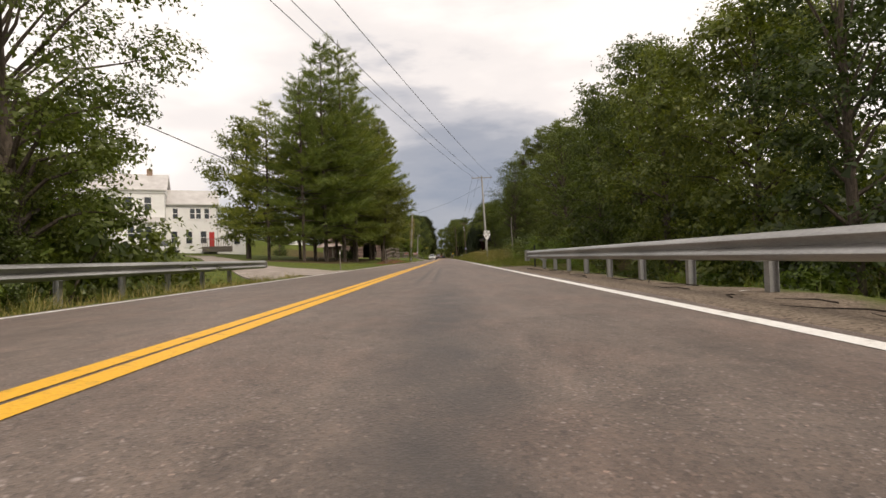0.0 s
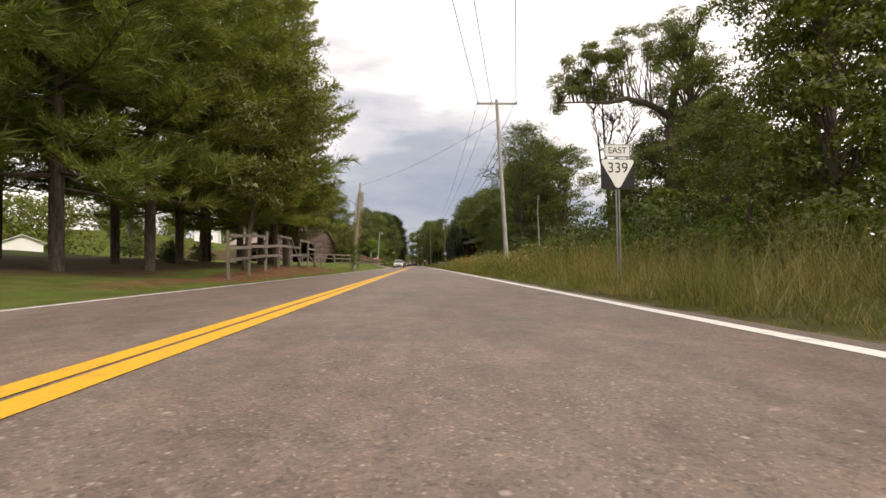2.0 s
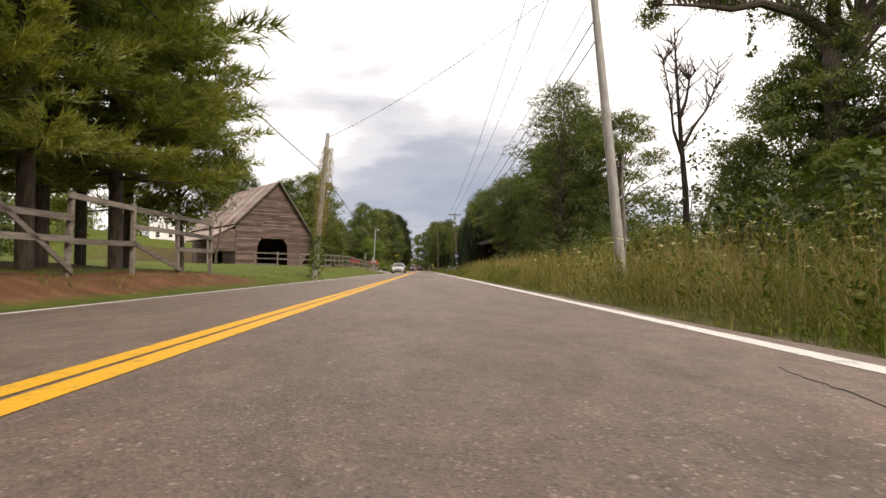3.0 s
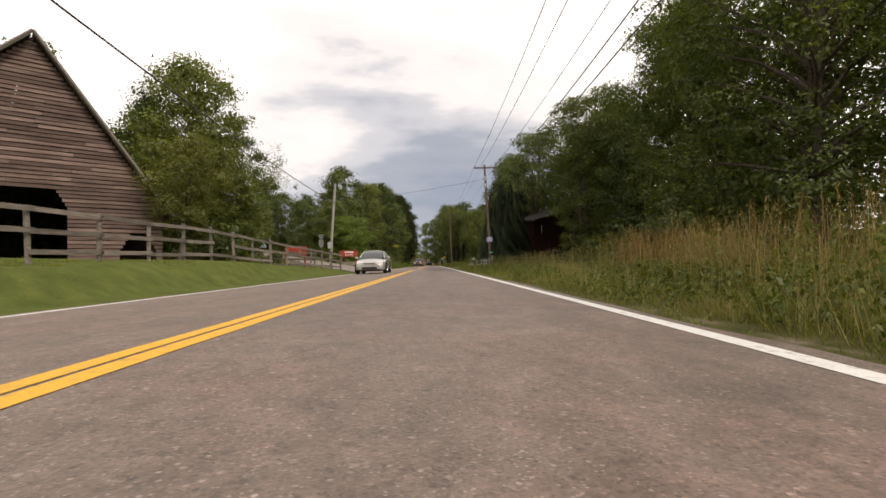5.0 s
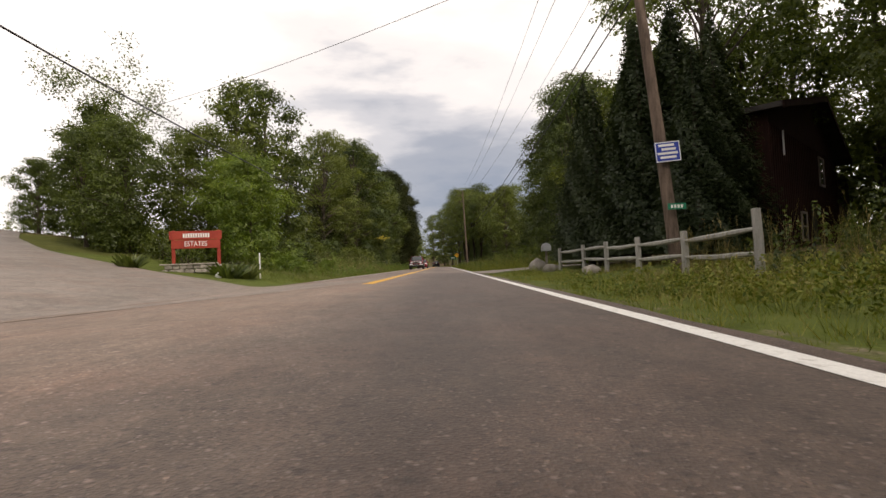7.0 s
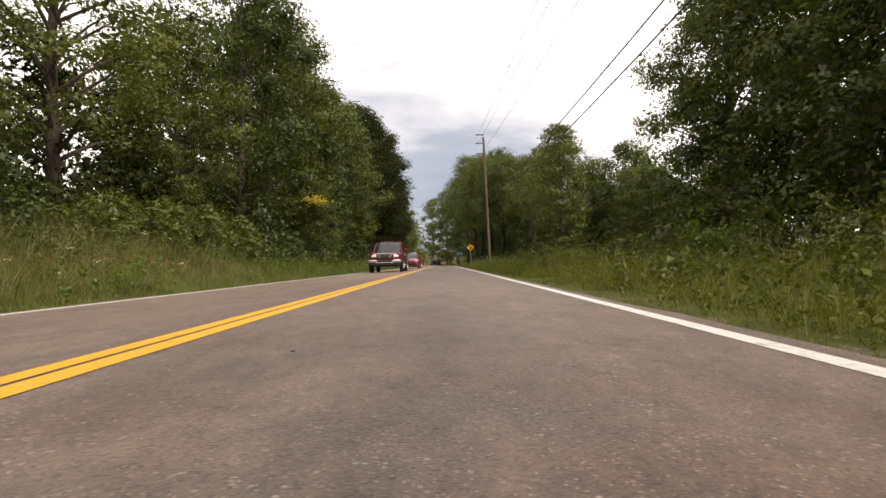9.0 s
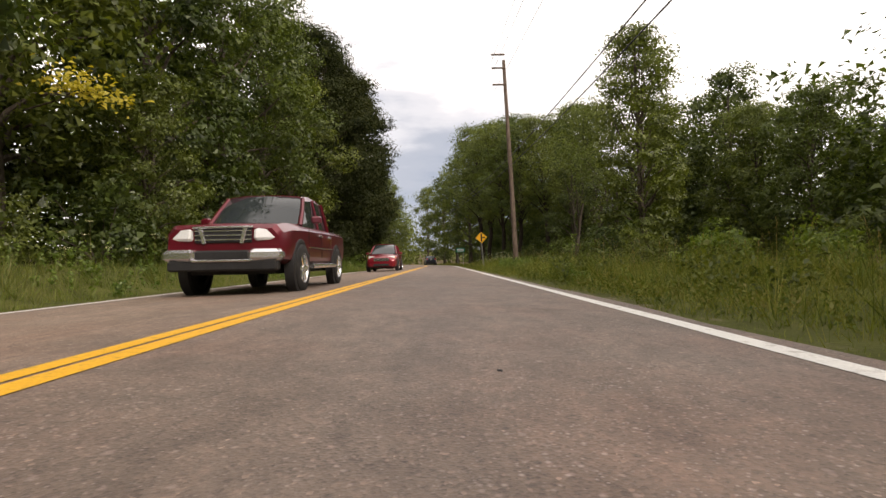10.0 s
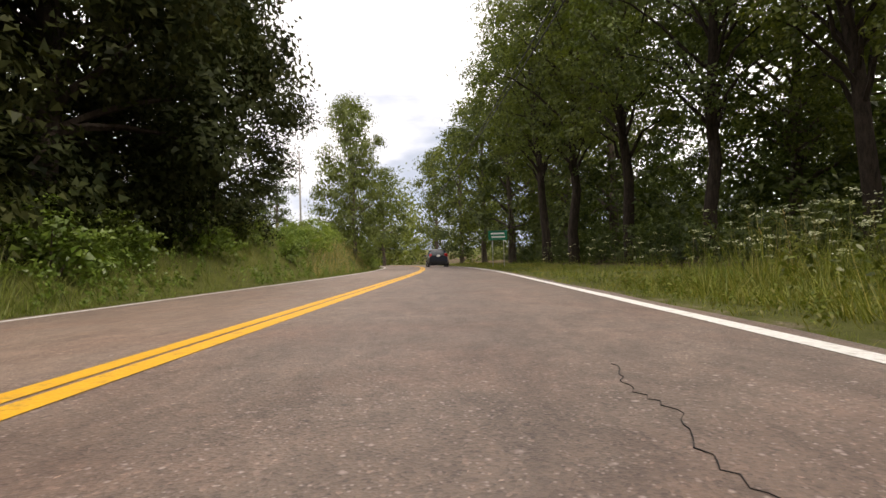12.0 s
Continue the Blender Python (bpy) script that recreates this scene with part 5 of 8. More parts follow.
hull_bank("far_woods", 19, 27, 206, 262, 10, 20, L_DEEP, "deep green thicket behind the roadside trees", 18, 0.4, 800)
hull_bank("far_woods", 16, 25, 262, 300, 10, 20, L_DEEP, "deep green woodland behind the roadside trees", 22, 0.5, 600)
hull_bank("far_woods", 10, 18, 270, 306, 8, 16, L_DEEP, "deep green thicket behind the roadside trees", 14, 0.3, 900)
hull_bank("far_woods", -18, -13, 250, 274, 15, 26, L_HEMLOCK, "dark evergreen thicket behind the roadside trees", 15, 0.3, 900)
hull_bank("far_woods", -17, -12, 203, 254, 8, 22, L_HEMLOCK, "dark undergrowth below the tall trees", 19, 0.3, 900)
hull_bank("far_woods", -32, -16, 208, 282, 17, 36, L_DEEP, "deep green woodland behind the roadside trees", 6, 0.6)
hull_bank("far_woods", -68, -44, 214, 244, 8, 16, L_BROAD, "distant green woodland beyond the side road", 17, 0.5)
hull_bank("far_woods", -80, -50, 150, 215, 10, 20, L_BROAD, "distant green woodland beyond the fields", 8, 0.7)
hull_bank("far_woods", -60, 60, 352, 390, 19, 44, L_BROAD, "distant wooded rise beyond the bend", 9, 0.8)
hull_bank("far_woods", -100, -56, 85, 150, 12, 24, L_BROAD, "distant green woodland beyond the house", 10, 0.8)


# ---- grass ----
def blades(name, n, xr, yr, lo, hi, wid, mat, label, seed, skip=None, tilt=0.35, per=9, spread=0.07):
    """Grass in tufts over a stretch beside the road: bent blades that lean out of their tuft."""
    g = np.random.default_rng(seed)
    m = int(n * 1.7) // per
    y = g.uniform(*yr, m)
    x = xr[0] + (xr[1] - xr[0]) * g.random(m)
    if skip is not None:
        keep = ~skip(x, y)
        x, y = x[keep], y[keep]
    m = len(x)
    patch = np.array([noise.noise(Vector((a * 0.6, b * 0.4, seed))) + 0.6 * noise.noise(Vector((a * 2.1, b * 1.7, seed + 9))) for a, b in zip(x, y)])
    tall = (lo + (hi - lo) * g.random(m) ** 1.5) * np.clip(0.9 + 1.5 * patch, 0.25, 1.9)
    off = np.minimum(np.abs(x - EDGE_R), np.abs(x - EDGE_L))
    tall = tall * np.clip(0.3 + off * np.interp(y, [50, 58, 85, 104, 148, 180, 190], [0.28, 0.45, 0.36, 0.24, 0.2, 0.3, 0.42]), 0.3, 1)
    tall = tall * np.interp(y, [100, 112, 128, 136, 150], [1.0, 0.85, 0.62, 0.52, 0.6]) if yr[1] < 170 and xr[0] > 0 else tall
    a = g.uniform(0, 2 * np.pi, m * per)
    rad = spread * np.sqrt(g.random(m * per)) * 1.6
    x, y = np.repeat(x, per) + np.cos(a) * rad, np.repeat(y, per) + np.sin(a) * rad
    x = np.where(x < 0, np.minimum(x, EDGE_L - 0.02), np.maximum(x, EDGE_R + 0.02))
    h = np.repeat(tall, per) * g.uniform(0.45, 1.15, m * per)
    n = m * per
    p = np.stack([x + bend(y), y, height(x + bend(y), y) - 0.03], 1)
    a = a + g.normal(0, 0.7, n)
    lean = np.stack([np.cos(a), np.sin(a), np.zeros(n)], 1) * (h * tilt * g.uniform(0.2, 2.2, n))[:, None]
    side = np.stack([-np.sin(a + 0.5), np.cos(a + 0.5), np.zeros(n)], 1) * (wid * g.uniform(0.6, 1.4, n))[:, None]
    up = np.stack([np.zeros(n), np.zeros(n), h], 1)
    co = np.stack([p - side, p + side, p + up * 0.95 + lean], 1).reshape(-1, 3)
    return single(name, fast_mesh(name, co, 3), mat, label, "grass", kind="stuff")


def stalks(name, n, xr, yr, lo, hi, mat, label, seed):
    """Thin flowering stalks with a loose seed head of several spikelets."""
    g = np.random.default_rng(seed)
    x, y = g.uniform(*xr, n), g.uniform(*yr, n)
    patch = np.array([noise.noise(Vector((a * 0.4, b * 0.25, seed))) for a, b in zip(x, y)])
    keep = patch > -0.12
    x, y, n = x[keep], y[keep], int(keep.sum())
    h = g.uniform(lo, hi, n)[:, None]
    p = np.stack([x, y, height(x, y) - 0.03], 1)
    up = np.array([0, 0, 1.0])
    a = g.uniform(0, 6.283, n)
    lean = np.stack([np.cos(a), np.sin(a), np.zeros(n)], 1) * h * g.uniform(0.03, 0.28, (n, 1))
    side = np.stack([-np.sin(a), np.cos(a), np.zeros(n)], 1) * 0.0022
    mid, tip = p + up * h * 0.6 + lean * 0.35, p + up * h + lean
    quads = [np.stack([p - side, p + side, mid + side, mid - side], 1), np.stack([mid - side, mid + side, tip + side * 0.6, tip - side * 0.6], 1)]
    for k in range(4):
        c = tip - (tip - mid) * (0.08 + 0.11 * k) + g.normal(0, 0.012, (n, 3))
        d = (tip - mid) / np.linalg.norm(tip - mid, axis=1, keepdims=True) + g.normal(0, 0.28, (n, 3))
        le = g.uniform(0.03, 0.075, (n, 1))
        quads.append(np.stack([c, c + d * le * 0.5 - side * 2.2, c + d * le, c + d * le * 0.5 + side * 2.2], 1))
    return single(name, fast_mesh(name, np.concatenate(quads).reshape(-1, 3), 4), mat, label, "grass", kind="stuff")


def weeds(n, xr, yr, lo, hi, leaf, mat, label, seed, skip=None, per=22):
    """Leafy weeds: leaves set along upright stems."""
    g = np.random.default_rng(seed)
    x, y = g.uniform(*xr, n), g.uniform(*yr, n)
    patch = np.array([noise.noise(Vector((a * 0.5, b * 0.22, seed))) for a, b in zip(x, y)])
    keep = patch > -0.05
    if skip is not None:
        keep &= ~skip(x, y)
    x, y, n = x[keep], y[keep], int(keep.sum())
    h = g.uniform(lo, hi, n)
    p = np.stack([x + bend(y), y, height(x + bend(y), y)], 1)
    f = g.random((n, per)) ** 0.8
    a = g.uniform(0, 6.283, (n, per))
    out = np.stack([np.cos(a), np.sin(a), np.full((n, per), 0.35)], -1)
    lean = g.normal(0, 0.14, (n, 1, 2)) * f[..., None] * h[:, None, None]
    c = p[:, None, :] + out * (leaf * (1.2 - 0.6 * f) * g.uniform(0.3, 1.0, (n, per)))[..., None]
    c[..., :2] += lean
    c[..., 2] += f * h[:, None]
    return single("leafy_weeds", fast_mesh("leafy_weeds", leaf_quads(c.reshape(-1, 3), out.reshape(-1, 3), leaf, leaf * 0.5, 0.5, seed), 4), mat, label, "weeds", kind="stuff")


def no_right(x, y):
    return ((y > 172) & (y < 181.5) & (x < 14)) | (y < 26) & (x < 4.2)


def no_left(x, y):
    drive = (y > 20.5) & (y < 33) & (x > -9) | (y > 25) & (y < 60) & (np.abs(x + 9 + (y - 28) * 0.60) < 2.9)
    side = (y > 147.5) & (y < 167) & (x > -13) | (y > 150) & (np.abs(y - 158.5 - np.maximum(-13 - x, 0) * 0.6) < 7) & (x < -9)
    clay = (y > 43) & (y < 84) & (x < np.interp(y, [43, 48, 62, 70, 80], [-10.5, -8.2, -7.0, -5.9, -6.0]) + 0.3 * np.sin(y * 1.3))
    return drive | side | clay


def mown(x, y):
    return (y > 144) & (x < 4.9) | (y < 43) & (x < 3.7)


blades("verge_grass", 88000, (2.12, 4.4), (22, 262), 0.10, 0.46, 0.0048, L_GRASS, "green grass on the road verge", 21, no_right, 0.5)
blades("verge_grass", 20000, (2.12, 6.5), (258, 325), 0.12, 0.45, 0.007, L_GRASS, "green grass on the road verge", 22, no_right, 0.5)
blades("tall_grass", 76000, (2.6, 8.0), (42, 158), 0.45, 1.2, 0.0052, L_TALL, "tall meadow grass with dry stalks", 23, lambda x, y: mown(x, y) | (x > 6.6) & (y > 118), 0.55, 12, 0.11)
blades("tall_grass", 60000, (2.9, 9.0), (181, 262), 0.3, 0.8, 0.0055, L_GRASS, "lush green roadside grass", 24, None, 0.55, 12, 0.11)
blades("tall_grass", 16000, (-13.0, -6.6), (183, 208), 0.3, 0.85, 0.006, L_TALL, "rank yellow-green grass on the bank", 71, None, 0.55, 11, 0.12)
weeds(500, (-12.5, -7.5), (184, 208), 0.3, 0.9, 0.09, L_OLIVE, "leafy weeds on the grassy bank", 72, None, 24)
blades("tall_grass", 9000, (5.2, 9.6), (143, 154.6), 0.5, 1.25, 0.0052, L_TALL, "tall meadow grass with dry stalks", 61, None, 0.55, 12, 0.11)
weeds(420, (4.9, 9.5), (143, 154.5), 0.4, 1.2, 0.07, L_DEEP, "dark leafy weeds before the fence", 62, None, 30)
blades("tall_grass", 3500, (5.0, 8.5), (154.8, 166), 0.25, 0.6, 0.0055, L_TALL, "rank grass round the fence", 63, None, 0.55, 10, 0.11)
weeds(900, (3.2, 5.6), (143, 154.5), 0.15, 0.5, 0.055, L_GRASS, "low leafy weeds along the road edge", 65, None, 20)
blades("verge_grass", 9000, (2.5, 5.3), (143, 158), 0.15, 0.5, 0.0052, L_TALL, "rank grass along the road edge", 66, None, 0.55, 10, 0.1)
blades("tall_grass", 9000, (-13.5, -6.4), (276, 312), 0.4, 1.1, 0.011, L_TALL, "tall yellow-green grass on the bank", 64, None, 0.55, 10, 0.14)
stalks("seed_heads", 4600, (3.3, 8.5), (56, 118), 0.65, 1.35, L_STRAW, "dry straw-coloured seed heads above the grass", 25)
stalks("seed_heads", 1700, (4.6, 9.5), (112, 158), 0.7, 1.25, L_STRAW, "dry straw-coloured seed heads above the grass", 36)
stalks("seed_heads", 2600, (5.2, 9.5), (100, 126), 0.95, 1.6, L_RUST, "rust-brown seed heads of tall meadow grass", 37)
stalks("seed_heads", 600, (4.6, 8.5), (184, 262), 0.7, 1.2, L_STRAW, "dry straw-coloured seed heads above the grass", 35)
weeds(1700, (2.5, 5.2), (100, 150), 0.15, 0.5, 0.075, L_BROAD, "low dark green weeds along the road edge", 68, None, 20)
weeds(1500, (2.7, 7.0), (56, 112), 0.3, 1.2, 0.075, L_GRASS, "leafy green weeds among the tall grass", 43)
weeds(800, (4.2, 8.0), (56, 112), 0.7, 1.4, 0.06, L_OLIVE, "tall leafy weeds along the verge", 48, None, 44)
weeds(1900, (2.8, 9.0), (184, 264), 0.25, 0.8, 0.09, L_BROAD, "leafy green weeds among the tall grass", 44)
weeds(420, (3.3, 5.6), (236, 243), 0.35, 0.75, 0.11, L_BRIGHT, "bright green leafy weeds on the verge", 45)
weeds(150, (5.5, 8.0), (227, 234), 1.0, 1.7, 0.09, L_OLIVE, "tall pale weeds standing over the grass", 50)
weeds(90, (6.0, 8.0), (194, 200), 1.0, 1.7, 0.09, L_OLIVE, "tall pale weeds standing over the grass", 51)
weeds(3600, (2.3, 3.5), (58, 264), 0.10, 0.34, 0.05, L_GRASS, "low broad-leaved weeds on the verge", 46, no_right, 14)
weeds(1500, (-9.0, -6.1), (172, 292), 0.2, 0.8, 0.09, L_BRIGHT, "leafy green weeds below the trees", 47)
blades("verge_grass", 18000, (3.3, 8), (2, 44), 0.2, 0.6, 0.006, L_GRASS, "rank grass beside the guard rail", 26, no_right, 0.5)
blades("lawn_grass", 52000, (-12.5, -5.62), (22, 147), 0.05, 0.12, 0.0055, L_LAWN, "short mown lawn grass", 27, no_left, 0.6)
blades("verge_grass", 60000, (-9.5, -5.62), (168, 300), 0.14, 0.62, 0.0055, L_GRASS, "green grass on the road verge", 28, None, 0.5)
blades("verge_grass", 9000, (-9.5, -5.62), (0, 22), 0.2, 0.6, 0.007, L_TALL, "dry rank grass below the guard rail", 29, None, 0.5)
blades("lawn_grass", 9000, (-40, -12), (30, 150), 0.05, 0.13, 0.014, L_LAWN, "short mown lawn grass", 30, no_left, 0.6)
blades("bank_tufts", 2200, (-7.6, -5.9), (62, 83), 0.06, 0.28, 0.005, L_GRASS, "sparse dry tufts on the eroded clay bank", 49, None, 0.7, 9, 0.09)


# ---- guard rails and roadside furniture ----
def guard_rail(name, x, y0, y1, face, label, post_gap=1.905):
    """A W-beam rail on steel posts; face is -1 or 1: the side that the beam bulges to."""
    z = -0.18
    t = thing(name, (x, y0, z), 0, label, "guard rail")
    prof = [(0.0, 0.45), (0.012, 0.452), (0.07, 0.49), (0.085, 0.52), (0.075, 0.55), (0.012, 0.592), (0.0, 0.605), (0.012, 0.618), (0.075, 0.66), (0.085, 0.69), (0.07, 0.72), (0.012, 0.758), (0.0, 0.76)]
    ring = [(face * a, b) for a, b in prof] + [(face * (a - 0.006), b) for a, b in reversed(prof)]
    n = int((y1 - y0) / 3.81) + 1
    for i in range(n):
        a, b = i * 3.81, min((i + 1) * 3.81 + 0.15, y1 - y0)
        if b - a < 0.3:
            continue
        k = 0.004 * (i % 2) * face
        mb = MB().loft([[(px + k, a, pz) for px, pz in ring], [(px + k, b, pz) for px, pz in ring]])
        part("beam", mb, M_GALV, t, "dull galvanised beam", True)
    # posts with a flange
    mb = MB()
    mb.box(-0.05, -0.003, -0.4, 0.05, 0.003, 0.72).box(-0.055, -0.05, -0.4, -0.049, 0.05, 0.72).box(0.049, -0.05, -0.4, 0.055, 0.05, 0.72)
    me = mb.mesh("post")
    mb2 = MB().box(-0.06, -0.05, 0.44, 0.06, 0.05, 0.75)
    me2 = mb2.mesh("spacer")
    for i in range(int((y1 - y0) / post_gap)):
        for nm, msh, dx in (("post", me, -face * 0.19), ("spacer", me2, -face * 0.07)):
            ob = part(nm, msh, M_GALV, t)
            ob.location = (dx, 0.25 + i * post_gap, 0)
    return t, y1 - y0


rail, le = guard_rail("guard_rail", 3.2, -30.0, 22.2, -1, "dull galvanised steel guard rail on short posts")
# crumpled end of the rail
mb = MB()
mb.loft([[(-0.10 + 0.25 * k, le - 0.1 + 0.5 * s, z) for s, z in ((0, 0.36), (1, 0.34), (1, 0.78), (0, 0.8))] for k in (0, 0.06, 0.5, 0.55)])
part("end_shoe", mb, M_GALV, rail, "bent rail end plate")
part("end_post", MB().box(0.34, le + 0.6, -0.3, 0.4, le + 0.66, 1.0, None, 0.008), M_PLASTIC, rail, "thin black marker post")
rail2, le2 = guard_rail("guard_rail", -7.45, -30.0, 20.6, 1, "galvanised guard rail over dry grass")
part("end_shoe", MB().loft([[(0.0 + 0.03 * k, le2 + 0.02 * k + 0.35 * s, z) for s, z in ((0, 0.45), (1, 0.5), (1, 0.71), (0, 0.76))] for k in (0, 1)]), M_GALV, rail2, "flared rail end")


def mailbox_fallen(x, y):
    """A dented box tipped over on the verge, on its leaning post."""
    t = thing("mailbox", (x, y, hgt(x, y)), 6, "dented white metal mailbox tipped over on the verge", "mailbox")
    arch = [(-0.11, 0), (0.11, 0)] + [(0.11 * math.cos(a), 0.15 + 0.11 * math.sin(a)) for a in np.linspace(0, math.pi, 9)]
    m = pose(0, 0, 0.2, 14, 38, 0)
    mb = MB()
    mb.loft([[tuple(m @ Vector((px, py, pz))) for px, pz in arch] for py in (-0.21, -0.08, 0.09, 0.21)])
    box = part("box", mb, M_SIGNBACK, t, "dented pale box", True)
    for i, w in enumerate((0.05, 0.045, 0.05)):
        part("text_bar", MB().box(-0.02 + i * 0.001, -0.13 + i * 0.1, 0.06, 0.0, -0.13 + i * 0.1 + w * 0.8, 0.15, m @ pose(-0.1, 0, 0.0)), M_SIGNBLACK, box)
    part("post", MB().box(-0.04, -0.04, -0.25, 0.04, 0.04, 0.3, pose(0.1, 0.06, 0, 0, -14, 0), 0.01), M_WOODGREY, t)


mailbox_fallen(4.85, 27.9)


def sign_post(t, h, twin=False, lean=0.0):
    mb = MB()
    for dx in ((-0.034, 0.034) if twin else (0,)):
        mb.box(dx - 0.016, -0.012, -0.9, dx + 0.016, 0.012, h, pose(0, 0, 0, 0, lean, 0))
    part("post", mb, M_GALV, t, "galvanised channel post")


def route_sign(x, y):
    t = thing("route_sign", (x, y, hgt(x, y) + 0.4), 4, "route marker sign, white shield on black, on a steel post", "road sign")
    sign_post(t, 2.55, True)
    plate = part("marker_plate", MB().box(-0.40, -0.03, 1.78, 0.40, -0.02, 2.46), M_SIGNBLACK, t, "black square plate")
    tri = [(-0.37, 2.44), (-0.30, 2.45), (0.30, 2.45), (0.37, 2.44), (0.385, 2.38), (0.06, 1.83), (0.0, 1.80), (-0.06, 1.83), (-0.385, 2.38)]
    part("shield", MB().prism(tri, -0.036, -0.031), M_SIGNWHITE, plate, "white triangular shield")
    up = Matrix.Rotation(radians(90), 4, "X")
    text_part("route_number", "339", 0.33, M_SIGNBLACK, plate, Matrix.Translation((0, -0.039, 2.25)) @ up, "black numerals")
    tab = part("direction_plate", MB().box(-0.31, -0.03, 2.50, 0.31, -0.02, 2.80), M_SIGNWHITE, t, "white plate")
    for a, b, c, d in ((-0.30, 2.51, 0.30, 2.522), (-0.30, 2.778, 0.30, 2.79), (-0.30, 2.51, -0.288, 2.79), (0.288, 2.51, 0.30, 2.79)):
        part("border", MB().box(a, -0.034, b, c, -0.0305, d), M_SIGNBLACK, tab)
    text_part("direction_word", "EAST", 0.20, M_SIGNBLACK, tab, Matrix.Translation((0, -0.034, 2.65)) @ up, "black lettering")
    return t


route_sign(4.05, 53.9)


def diamond_sign(x, y):
    t = thing("warning_sign", (x, y, hgt(x, y)), 3, "yellow diamond side-road warning sign on a steel post", "road sign")
    t.matrix_world = pose(x, y, hgt(x, y), 0, -4, 3)
    sign_post(t, 2.5, True, -1.0)
    c, k = 2.38, 0.45
    dia = [(0, c - k), (k, c), (0, c + k), (-k, c)]
    d = part("diamond_plate", MB().prism(dia, -0.035, -0.025), M_SIGNYELLOW, t, "yellow diamond plate")
    part("arrow_bar", MB().box(-0.055, -0.041, c - 0.30, 0.055, -0.0365, c + 0.32), M_SIGNBLACK, d)
    part("arrow_branch", MB().box(0.056, -0.041, c - 0.06, 0.28, -0.0365, c + 0.05), M_SIGNBLACK, d)
    kk, w = k - 0.025, 0.012
    for s in range(4):
        m = Matrix.Translation((0, 0, c)) @ Matrix.Rotation(radians(90 * s), 4, "Y")
        a, b = Vector((0, -0.0385, kk)), Vector((kk, -0.0385, 0))
        n = Vector((-1, 0, -1)).normalized() * w
        part("border", MB().add([m @ p for p in (a, b, b + n, a + n)], [(0, 1, 2, 3)]), M_SIGNBLACK, d)
    return t


diamond_sign(3.25, 248.6)


def board_sign(name, x, y, w, h, z, mat, label, bars, posts=2):
    t = thing(name, (x, y, hgt(x, y)), 2, label, "road sign")
    for dx in ((-w * 0.3, w * 0.3) if posts == 2 else (0,)):
        part("post", MB().box(dx - 0.03, -0.015, -0.4, dx + 0.03, 0.015, z + h), M_GALV, t)
    p = part("plate", MB().box(-w / 2, -0.035, z, w / 2, -0.02, z + h), mat, t)
    for f in bars:
        part("text_bar", MB().box(-w * f[1], -0.041, z + h * f[0] - h * 0.08, w * f[2], -0.0365, z + h * f[0] + h * 0.08), M_SIGNWHITE, p)
    return t


board_sign("guide_sign", 4.1 + float(bend(292)), 292, 1.45, 0.72, 2.1, M_SIGNGREEN, "green guide sign with two lines of white lettering", ((0.68, 0.38, 0.35), (0.32, 0.33, 0.38)))


# ---- poles and cables ----
def wood_pole(x, y, h, r, mat, label, lean=(0.0, 0.0), arm=True, double=False, reach=1.2):
    """A utility pole with cross-arm, braces and insulators."""
    t = thing("utility_pole", (x, y, hgt(x, y)), 0, label, "utility pole")
    top = Vector((lean[0], lean[1], h))
    part("pole", MB().tube([Vector((0, 0, -0.5)), top * 0.33, top * 0.66, top], [r * 1.1, r, r * 0.86, r * 0.72], 14), mat, t, smooth=True)
    ends = []
    if arm:
        m = Matrix.Translation(top * ((h - 0.35) / h))
        a = part("crossarm", MB().box(-reach, -0.18, -0.07, reach, -0.06, 0.07, m, 0.012), mat, t, "weathered wooden crossarm")
        for s in (-1, 1):
            part("brace", MB().tube([m @ Vector((s * 0.65, -0.19, -0.04)), m @ Vector((0, -0.19, -0.62))], [0.015, 0.015], 6), M_GALV, t)
        for dx in (0.1 - reach, -0.45, reach - 0.1) if not double else (0.1 - reach, -0.4, 0.5, reach - 0.1):
            part("insulator", MB().lathe([(0.0, 0.06), (0.02, 0.06), (0.045, 0.09), (0.03, 0.12), (0.05, 0.15), (0.035, 0.2), (0.0, 0.22)], 10, m @ pose(dx, -0.115, 0)), M_PORCELAIN, a)
            ends.append(t.matrix_world @ (m @ Vector((dx, -0.115, 0.22))))
    return t, ends, lambda f: t.matrix_world @ (top * f)


poleA, endA, onA = wood_pole(6.1, 79.8, 13.3, 0.16, M_POLE, "tall weathered grey utility pole with a crossarm", (-0.25, 2.2), reach=1.6)
poleB, endB, onB = wood_pole(5.95, 158.5, 11.2, 0.142, M_POLEBROWN, "brown utility pole with crossarm and small posters", (-0.3, 1.6), double=True)
poleC, endC, onC = wood_pole(4.95, 243.4, 14.6, 0.155, M_POLEBROWN, "tall dark brown utility pole among the trees", (-0.3, 2.0), False)
pole0, end0, on0 = wood_pole(-15.8, -30, 13.0, 0.17, M_POLE, "tall weathered grey utility pole with a crossarm", (0, 0))
poleL, endL, onL = wood_pole(-6.75, 93.5, 8.9, 0.16, M_POLE, "old grey pole overgrown with withered vines", (0.55, 1.2), False)
poleZ, endZ, onZ = wood_pole(-14.5, 300, 9.3, 0.09, M_POLE, "thin grey utility pole on the far bank", (0, 0), False)
